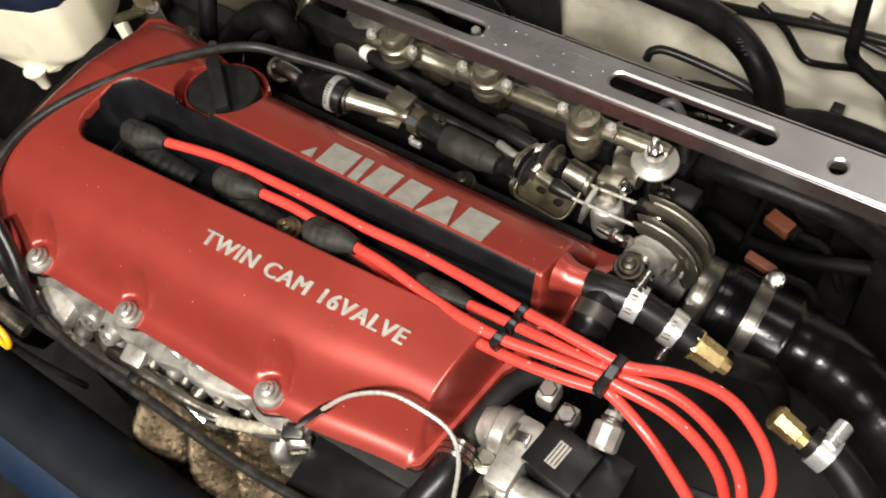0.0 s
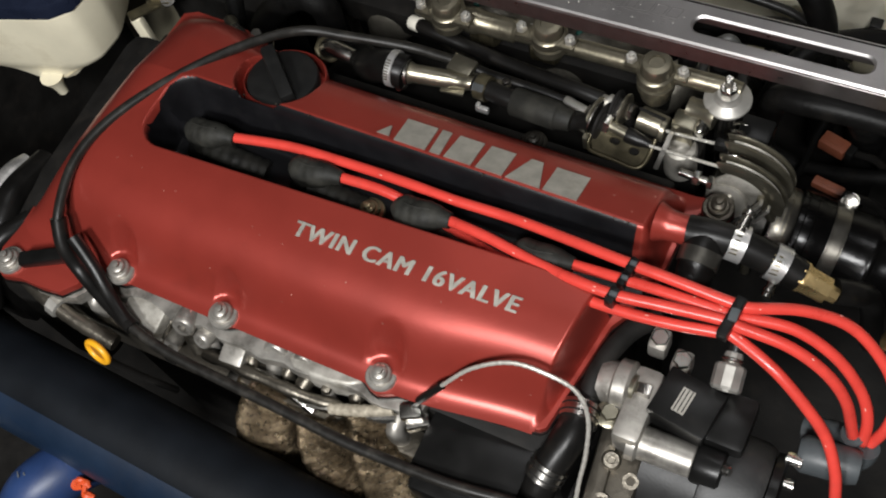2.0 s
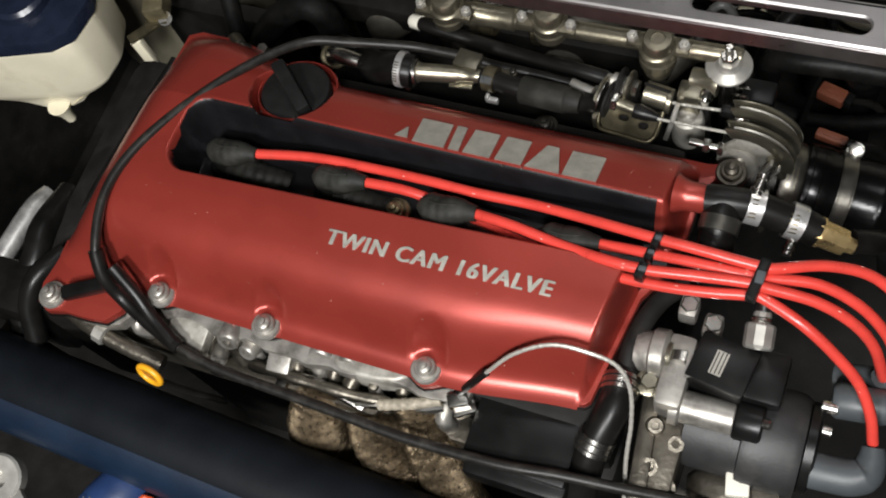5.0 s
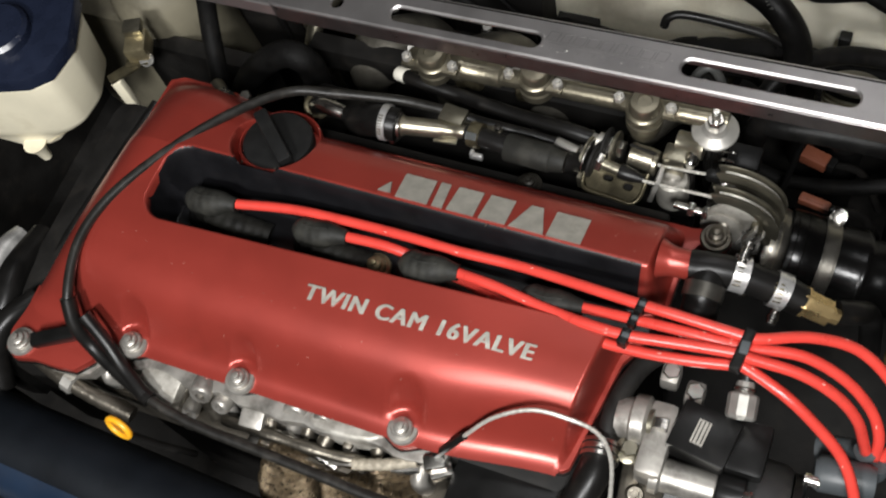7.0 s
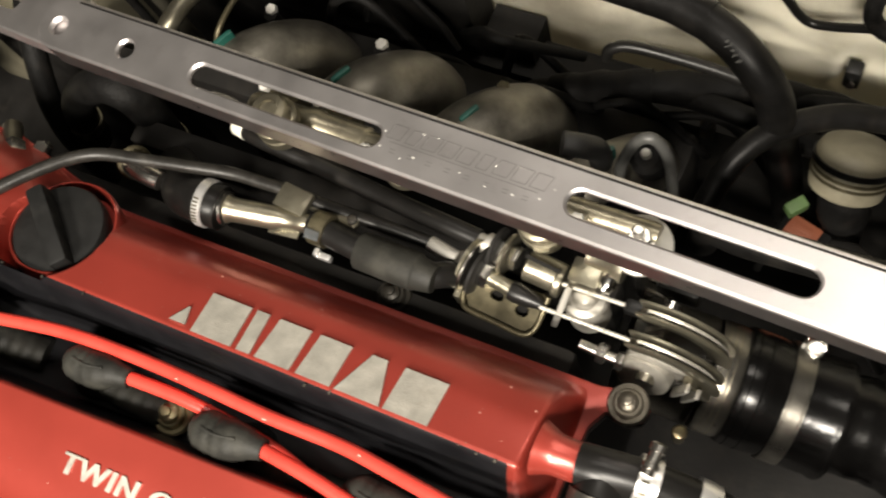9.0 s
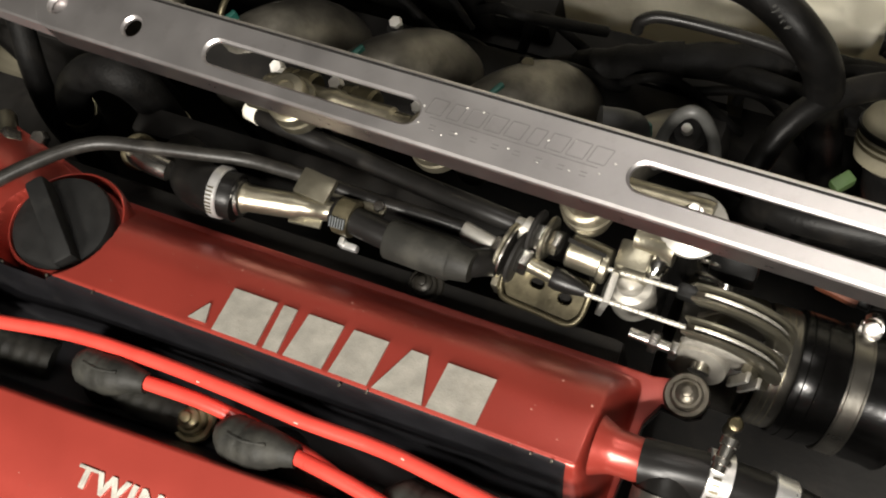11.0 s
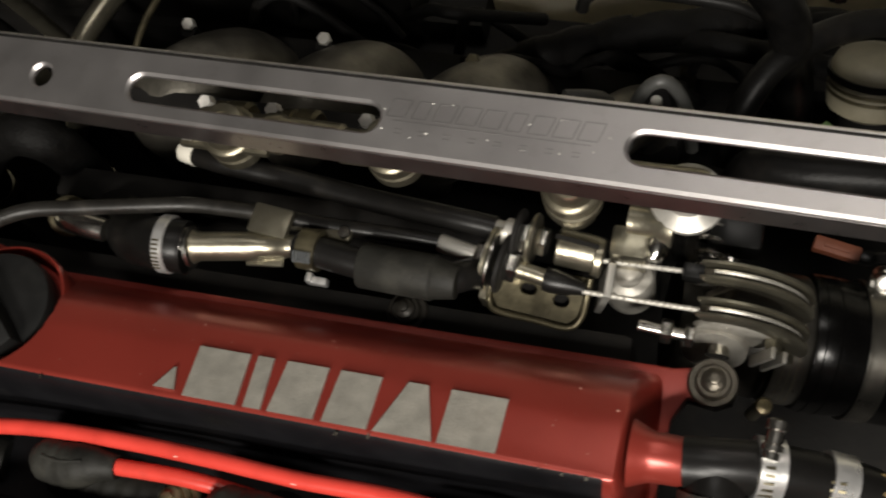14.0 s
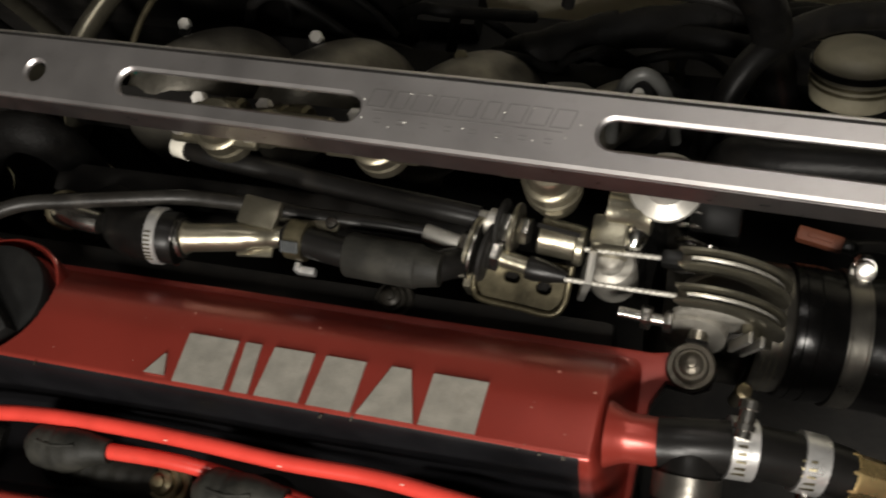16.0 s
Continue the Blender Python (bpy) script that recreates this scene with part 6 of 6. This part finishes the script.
flex_hose("vacuum_hose", [(0.06, 0.50, 0.20), (0.14, 0.478, 0.295), (0.22, 0.48, 0.31), (0.30, 0.50, 0.30), (0.36, 0.505, 0.22)], 0.006, LOOM, "thin black vacuum hose across the bulkhead", "hose")
for pts, r in (([(0.12, 0.535, 0.365), (0.203, 0.533, 0.383), (0.274, 0.533, 0.398), (0.343, 0.533, 0.407), (0.46, 0.535, 0.42)], 0.0050), ([(0.195, 0.535, 0.392), (0.222, 0.532, 0.376), (0.243, 0.530, 0.350), (0.262, 0.530, 0.350), (0.287, 0.530, 0.359), (0.318, 0.530, 0.366), (0.36, 0.53, 0.378), (0.46, 0.535, 0.40)], 0.0034), ([(0.24, 0.54, 0.395), (0.30, 0.537, 0.385), (0.345, 0.535, 0.384), (0.46, 0.54, 0.395)], 0.0034)):
    flex_hose("brake_pipe", pts, r, RUBBER, "thin black pipe clipped along the cream bulkhead", "pipe", "bulkhead pipes", 10)
flex_hose("wire_drop", [(0.284, 0.525, 0.47), (0.285, 0.521, 0.420), (0.287, 0.519, 0.388), (0.305, 0.518, 0.374), (0.327, 0.517, 0.360), (0.340, 0.516, 0.330), (0.345, 0.514, 0.292)], 0.0062, LOOM, "black taped wire hanging down the bulkhead", "wire", seg=12)
wc = thing("loom_clip", (0.284, 0.540, 0.275), "black loom clip on the cream bulkhead", "clip")
part("clip_body", box(0.284, 0.5365, 0.282, 0.012, 0.012, 0.022, 0.002), PLASTIC, wc)
part("clip_eye", lathe((0.284, 0.5300, 0.280), (0, -1, 0.5), [(0, 0.0035), (0.003, 0.0035), (0.003, 0)], 12), STEEL, wc)
yc = thing("connector", (0.347, 0.514, 0.28), "small yellow wiring connector on the loom", "connector", "wiring connectors")
part("connector_body", box(0.347, 0.512, 0.283, 0.014, 0.010, 0.010, 0.002), YELLOW, yc)
part("connector_end", box(0.338, 0.512, 0.283, 0.006, 0.009, 0.008, 0.001), PLASTIC, yc)


def grey_loop():
    t = thing("pipe_loop", (0.19, 0.375, 0.40), "grey plastic pipe loop beside the manifold", "pipe")
    part("loop", tube([(0.169, 0.364, 0.370), (0.171, 0.370, 0.398), (0.178, 0.377, 0.418), (0.187, 0.380, 0.425), (0.195, 0.380, 0.416), (0.202, 0.374, 0.400), (0.206, 0.366, 0.372)], 0.0038, 14, 8), LOOPGREY, t)
    part("core", lathe((0.184, 0.387, 0.372), (0, -0.3, 1), [(0, 0.013), (0.024, 0.012), (0.028, 0.008), (0.028, 0)], 20), LOOM, t)
    part("tip", lathe((0.184, 0.379, 0.400), (0, -0.2, 1), [(0, 0.0035), (0.006, 0.003), (0.006, 0)], 10), SATIN, t)
    part("elbow", tube([(0.155, 0.372, 0.385), (0.156, 0.368, 0.410), (0.150, 0.362, 0.425), (0.138, 0.358, 0.43)], 0.008, 12, 6), CAPGREY, t)
    return t


grey_loop()


def cream_canister():
    t = thing("canister", (0.302, 0.436, 0.20), "small cream round canister with dark bands on a black holder", "canister")
    c, d = Vector((0.3045, 0.442, 0.344)), Vector((0, 0.60, 0.80))
    # Body colour carries the shade that the hoses throw on the canister.
    part("canister_body", lathe(c, d, [(-0.0270, 0), (-0.0265, 0.0180), (-0.0220, 0.0248), (-0.0160, 0.0260), (0.0040, 0.0260), (0.0090, 0.0238), (0.0125, 0.0170), (0.0140, 0.0080), (0.0140, 0)], 36), DIMCREAM, t)
    part("holder", tube([c - d * 0.020, c - d * 0.050 + Vector((0.004, 0.01, 0)), (0.310, 0.448, 0.24), (0.312, 0.45, 0.12)], 0.0180, 20, 6), LOOM, t, "black rubber holder")
    for w, h, r in ((0.0, 0.0020, 0.0276), (-0.0062, 0.0010, 0.0268), (-0.0105, 0.0010, 0.0268)):
        part("band", lathe(c + d * w, d, [(-h, 0.0255), (-h, r), (h, r), (h, 0.0255)], 36), RUBBER if w == 0 else TARNISH, t)
    return t


cream_canister()
for at, size, rz, lab in (((0.2865, 0.4125, 0.264), (0.026, 0.015, 0.013), -0.28, "brown plastic wiring connector"), ((0.2965, 0.3370, 0.3165), (0.028, 0.0095, 0.0085), -0.18, "slim brown plastic wiring connector")):
    t = thing("connector", at, lab, "connector", "wiring connectors")
    turn = Matrix.Rotation(rz, 4, "Z")
    part("connector_body", join(box(*at, *size, 0.0022, turn), box(at[0], at[1], at[2] + size[2] * 0.5, size[0] * 0.55, size[1] * 0.35, 0.002, 0.0006, turn)), BROWN, t)
    part("connector_end", box(at[0] + size[0] * 0.5 + 0.003, at[1] - 0.003, at[2], 0.008, size[1] * 0.8, size[2] * 0.8, 0.002, turn), PLASTIC, t)
    part("tail", tube([(at[0] + 0.016, at[1] - 0.002, at[2]), (at[0] + 0.045, at[1] + 0.006, at[2] - 0.020), (at[0] + 0.07, at[1] + 0.0, at[2] - 0.07)], 0.004, 10, 6), RUBBER, t)
gt = thing("connector", (0.2790, 0.4020, 0.33), "small pale green wiring plug", "connector", "wiring connectors")
part("connector_body", box(0.2790, 0.4020, 0.333, 0.009, 0.015, 0.010, 0.002, Matrix.Rotation(-0.7, 4, "Z")), GREEN, gt)
part("tail", tube([(0.279, 0.402, 0.331), (0.272, 0.392, 0.31), (0.265, 0.38, 0.25)], 0.003, 8, 5), LOOM, gt)

# ---------------------------------------------------------------- far corner with the reservoir


def fluid_reservoir():
    t = thing("fluid_reservoir", (-0.45, 0.23, 0.20), "yellowed plastic fluid reservoir with a navy lid", "reservoir")
    out = [(-0.64, 0.193), (-0.552, 0.217), (-0.482, 0.240), (-0.463, 0.258), (-0.458, 0.298), (-0.480, 0.353), (-0.64, 0.353)]
    bm = bmesh.new()
    rings = []
    for z, k, cx, cy in ((0.222, 0.20, -0.537, 0.232), (0.238, 0.52, -0.540, 0.245), (0.254, 0.88, -0.540, 0.268), (0.346, 0.98, -0.54, 0.273)):
        rings.append([bm.verts.new((cx + (x - cx) * k, cy + (y - cy) * k, z)) for x, y in out])
    for p, q in zip(rings, rings[1:]):
        for i in range(7):
            bm.faces.new((p[i], p[(i + 1) % 7], q[(i + 1) % 7], q[i]))
    bm.faces.new(rings[0][::-1])
    bm.faces.new(rings[-1])
    bmesh.ops.bevel(bm, geom=bm.edges[:], offset=0.007, segments=3, affect="EDGES", profile=0.5)
    part("tank", bm, RESERVOIR, t, smooth=60)
    lid = prism(out, 0.344, 0.362, 0.006)
    l = part("lid", lid, NAVY, t, "glossy navy lid")
    part("cap", lathe((-0.535, 0.285, 0.362), (0, 0, 1), [(0, 0.034), (0.010, 0.034), (0.014, 0.030), (0.015, 0.0)], 32), NAVY, l)
    part("nipple", lathe((-0.537, 0.229, 0.203), (0, 0, 1), [(0, 0.006), (0.016, 0.008), (0.03, 0.014), (0.03, 0)], 16), RESERVOIR, t)
    return t


fluid_reservoir()


def strut_tower():
    t = thing("strut_tower", (-0.36, 0.42, 0.0), "cream painted strut tower top in a tone dimmed for shade", "strut tower", kind="structure")
    part("dome", lathe((-0.470, 0.462, 0.03), (0.03, -0.08, 1), [(0, 0.070), (0.22, 0.062), (0.255, 0.058), (0.262, 0.054), (0.280, 0.046), (0.292, 0.030), (0.296, 0.0)], 44), DIMCREAM, t)
    part("ledge", box(-0.56, 0.47, 0.12, 0.16, 0.14, 0.24, 0.03), DIMCREAM, t)
    return t


strut_tower()
br = thing("sensor_bracket", (-0.425, 0.305, 0.26), "bent pale bracket with a brass-coloured sensor plug", "bracket")
part("arm", box(-0.430, 0.312, 0.294, 0.036, 0.012, 0.004, 0.001, Matrix.Rotation(0.9, 4, "Z")), TARNISH, br)
part("arm", box(-0.418, 0.326, 0.297, 0.026, 0.010, 0.004, 0.001, Matrix.Rotation(0.35, 4, "Z")), TARNISH, br)
part("stay", box(-0.436, 0.302, 0.266, 0.012, 0.010, 0.052, 0.002, Matrix.Rotation(0.3, 4, "Z")), RESERVOIR, br)
part("plug", box(-0.420, 0.340, 0.306, 0.024, 0.030, 0.024, 0.003, Matrix.Rotation(0.4, 4, "Z")), OLDBRASS, br, "dull brass plug body")
part("plug_top", box(-0.426, 0.352, 0.322, 0.020, 0.018, 0.010, 0.002, Matrix.Rotation(0.4, 4, "Z")), ZINC, br)
part("washer", lathe((-0.408, 0.331, 0.298), (0.3, -0.5, 1), [(0, 0.008), (0.003, 0.008), (0.003, 0)], 16), STEEL, br)
flex_hose("drain_hose", [(-0.345, 0.405, 0.395), (-0.312, 0.368, 0.402), (-0.288, 0.325, 0.385), (-0.276, 0.290, 0.33), (-0.272, 0.28, 0.24)], 0.0095, LOOM, "dull black rubber hose by the strut tower", "hose")

# dark belt side of the engine
bc = thing("belt_cover", (-0.33, 0.10, 0.20), "dark plastic belt cover at the end of the engine", "belt cover")
part("cover_body", box(-0.315, 0.10, 0.30, 0.055, 0.27, 0.20, 0.02), DARK, bc)
part("cover_rib", tube([(-0.298, 0.235, 0.398), (-0.312, 0.12, 0.396), (-0.325, 0.02, 0.392)], 0.006, 12, 8), RUBBER, bc)
st = thing("metal_strip", (-0.45, 0.06, 0.29), "worn bright metal edge strip beside the belt cover", "strip")
part("strip_body", tube([(-0.440, 0.105, 0.298), (-0.443, 0.083, 0.304), (-0.450, 0.039, 0.303), (-0.456, -0.01, 0.300), (-0.460, -0.07, 0.29)], 0.0110, 10, 8, lambda s: 0.75 + 0.3 * math.sin(math.pi * min(1, s + 0.1))), SCUFFED, st)
part("strip_clip", box(-0.372, 0.020, 0.345, 0.03, 0.03, 0.03, 0.006), PLASTIC, st)
mt = thing("engine_mount", (-0.36, -0.02, 0.25), "black engine mount bracket at the belt end", "engine mount")
part("mount_body", box(-0.345, -0.020, 0.36, 0.070, 0.050, 0.10, 0.012), RUBBER, mt)
part("mount_foot", box(-0.335, -0.060, 0.335, 0.10, 0.025, 0.015, 0.003, Matrix.Rotation(-0.2, 4, "Z")), DULLCAST, mt)

# hoses and fittings around the filler end
banded_run("rear_hose", [(-0.275, 0.300, 0.28), (-0.256, 0.300, 0.340), (-0.222, 0.300, 0.392), (-0.180, 0.300, 0.430), (-0.158, 0.300, 0.420), (-0.160, 0.300, 0.375), (-0.170, 0.30, 0.30)], 0.0130, LOOM, (0.12, 0.9), "hose_clamp", TARNISH, "thick dull black hose arching behind the filler cap", "hose")
fit = thing("hose_fitting", (-0.205, 0.245, 0.42), "small zinc fittings behind the filler cap", "fitting")
part("hex_union", hexnut((-0.203, 0.232, 0.452), (0.6, -0.5, 0.4), 0.0095, 0.015), STEEL, fit)
part("hex_bolt", hexnut((-0.186, 0.2405, 0.443), (0.1, -0.3, 1), 0.0055, 0.008), STEEL, fit)
part("stem", lathe((-0.221, 0.247, 0.440), (0.6, -0.5, 0.4), [(0, 0.007), (0.03, 0.007), (0.03, 0)], 12), ZINC, fit)
# Made-up steel stub in place of a glint on the black hose.
cone = thing("glint_stub", (-0.120, 0.252, 0.42), "steel stub standing in for a glint behind the filler cap", "pipe stub")
part("stub_body", tube([(-0.130, 0.257, 0.425), (-0.122, 0.252, 0.440), (-0.112, 0.248, 0.449), (-0.100, 0.245, 0.4525), (-0.090, 0.244, 0.4520)], 0.0078, 20, 8, lambda q: 1.15 - 0.35 * q), STEEL, cone)
part("stub_collar", lathe((-0.128, 0.2555, 0.430), (0.5, -0.3, 0.8), [(0, 0.0100), (0.001, 0.0118), (0.004, 0.0118), (0.005, 0.0100)], 22), TARNISH, cone)
for k, pts in enumerate(([(-0.155, 0.365, 0.345), (-0.152, 0.384, 0.380), (-0.145, 0.430, 0.382), (-0.13, 0.48, 0.36)], [(-0.200, 0.345, 0.345), (-0.194, 0.372, 0.378), (-0.181, 0.419, 0.382), (-0.16, 0.48, 0.37)])):
    flex_hose("metal_pipe", pts, 0.0023 if k == 0 else 0.0078, TARNISH if k == 0 else ZINC, "slim metal pipe rising behind the manifold", "pipe", "pipes behind the manifold", 12)
bcap = thing("pipe_stopper", (-0.255, 0.405, 0.415), "small blue plastic cap on a metal pipe", "cap")
part("cap_body", lathe((-0.252, 0.408, 0.420), (-0.1, -0.1, 1), [(0, 0.012), (0.010, 0.012), (0.013, 0.009), (0.013, 0)], 18), HOSEBLUE, bcap)
part("stopper_pipe", tube([(-0.250, 0.409, 0.424), (-0.248, 0.415, 0.34), (-0.245, 0.42, 0.20), (-0.24, 0.42, 0.0)], 0.006, 10, 6), ZINC, bcap)
ycap = thing("amber_plug", (-0.275, 0.40, 0.36), "small dull amber plastic plug behind the manifold", "plug")
part("plug_body", lathe((-0.278, 0.402, 0.380), (-0.1, -0.3, 1), [(0, 0.0045), (0.006, 0.0045), (0.007, 0.003), (0.007, 0)], 16), AMBER, ycap)
part("plug_pipe", tube([(-0.277, 0.405, 0.383), (-0.275, 0.41, 0.30), (-0.27, 0.41, 0.15), (-0.27, 0.41, 0.0)], 0.004, 10, 6), LOOM, ycap)

# glossy black hoses and lumps at the belt end
for pts, r in (([(-0.352, 0.085, 0.380), (-0.345, 0.040, 0.400), (-0.340, 0.010, 0.398), (-0.345, -0.020, 0.385), (-0.340, -0.05, 0.36)], 0.013), ([(-0.300, 0.020, 0.415), (-0.312, -0.008, 0.420), (-0.318, -0.032, 0.405), (-0.312, -0.056, 0.38)], 0.010), ([(-0.385, 0.060, 0.345), (-0.380, 0.020, 0.352), (-0.372, -0.02, 0.35), (-0.36, -0.06, 0.335)], 0.009)):
    hose_with_clamps("belt_end_hose", pts, r, (), "glossy black hose bundle at the belt end")
panel_lip = thing("panel_lip", (-0.35, -0.06, 0.32), "thin grey folded panel edge beside the engine mount", "panel edge", kind="structure")
part("fold", tube([(-0.430, -0.045, 0.330), (-0.393, -0.057, 0.331), (-0.350, -0.064, 0.330), (-0.312, -0.066, 0.328)], 0.0035, 8, 8), CAST, panel_lip)

# made-up black box that darkens the space beyond the canister
rb = thing("dark_filler_box", (0.42, 0.45, 0.16), "black box added to darken the space beside the canister", "air box")
part("box_body", box(0.430, 0.455, 0.200, 0.120, 0.105, 0.190, 0.018), PLASTIC, rb)
part("spout", tube([(0.372, 0.430, 0.285), (0.392, 0.425, 0.305), (0.42, 0.42, 0.315), (0.47, 0.42, 0.31)], 0.022, 20, 8), RUBBER, rb)

# hoses behind the manifold
flex_hose("return_pipe", [(0.128, 0.450, 0.372), (0.132, 0.4535, 0.382), (0.150, 0.458, 0.384), (0.210, 0.463, 0.372), (0.235, 0.462, 0.362)], 0.0042, RUBBER, "black hairpin pipe behind the manifold", "pipe", "pipes behind the manifold", 10)
flex_hose("vacuum_hose", [(0.232, 0.350, 0.36), (0.241, 0.337, 0.425), (0.262, 0.330, 0.440), (0.310, 0.331, 0.442), (0.360, 0.335, 0.430), (0.43, 0.345, 0.37), (0.47, 0.35, 0.28)], 0.0105, DULLHOSE, "black vacuum hose running under the strut brace", "hose")
hose_with_clamps("servo_hose", [(0.222, 0.372, 0.345), (0.232, 0.398, 0.372), (0.248, 0.422, 0.384), (0.275, 0.445, 0.380), (0.305, 0.460, 0.370), (0.36, 0.472, 0.350), (0.46, 0.475, 0.31)], 0.0085, (0.9,), "black rubber servo hose curving over the canister", DULLHOSE)
mb = thing("pipe_bracket", (0.183, 0.490, 0.22), "dull metal pipe bracket low behind the manifold", "bracket")
part("strap", box(0.186, 0.486, 0.272, 0.042, 0.007, 0.006, 0.002, Matrix.Rotation(0.08, 4, "Z")), OLIVE, mb)
part("foot", box(0.190, 0.492, 0.235, 0.012, 0.004, 0.070, 0.001), TARNISH, mb)
part("bolt", hexnut((0.176, 0.484, 0.275), (0, -0.4, 1), 0.004, 0.004), STEEL, mb)
rng = random.Random(11)
for k in range(10):
    x, y = -0.12 + 0.034 * k + rng.uniform(-0.01, 0.01), 0.43 + rng.uniform(0.0, 0.05)
    z = 0.275 + rng.uniform(0.0, 0.04)
    flex_hose("loom_branch", [(x, y, z - 0.02), (x + rng.uniform(0.01, 0.03), y + rng.uniform(-0.02, 0.02), z + rng.uniform(0.0, 0.03)), (x + rng.uniform(0.04, 0.07), y + rng.uniform(-0.02, 0.03), z + rng.uniform(-0.01, 0.03)), (x + rng.uniform(0.08, 0.12), y + rng.uniform(-0.02, 0.02), z - 0.03)], rng.uniform(0.003, 0.007), LOOM, "tangled black wiring branch behind the manifold", "wiring", "wiring branches", 10)

kn = thing("brass_knob", (0.261, 0.222, 0.36), "small tarnished brass knob below the throttle", "knob")
part("knob_head", lathe((0.261, 0.222, 0.386), (0.1, -0.2, 1), [(0, 0.003), (0.002, 0.0042), (0.005, 0.0048), (0.008, 0.0038), (0.009, 0)], 16), OLDBRASS, kn)
part("knob_stem", lathe((0.259, 0.226, 0.340), (0.04, -0.08, 1), [(0, 0.004), (0.047, 0.0035), (0.047, 0)], 10), OLIVE, kn)

# lower right front
lc = thing("starter_fitting", (0.29, -0.03, 0.34), "dull metal fitting with a pale square plug under the distributor", "fitting")
part("fitting_body", lathe((0.262, -0.018, 0.385), (1, 0.22, 0.0), [(0, 0.015), (0.006, 0.020), (0.012, 0.022), (0.044, 0.022), (0.046, 0.024), (0.064, 0.024), (0.068, 0.020), (0.068, 0)], 28), DULLCAST, lc)
part("square_plug", box(0.2955, -0.005, 0.4095, 0.017, 0.017, 0.008, 0.002, Matrix.Rotation(0.2, 4, "Z")), WHITE, lc)
part("lug", lathe((0.232, -0.040, 0.392), (1, -0.1, 0), [(0, 0.012), (0.02, 0.012), (0.022, 0.008), (0.022, 0)], 18), CAST, lc)
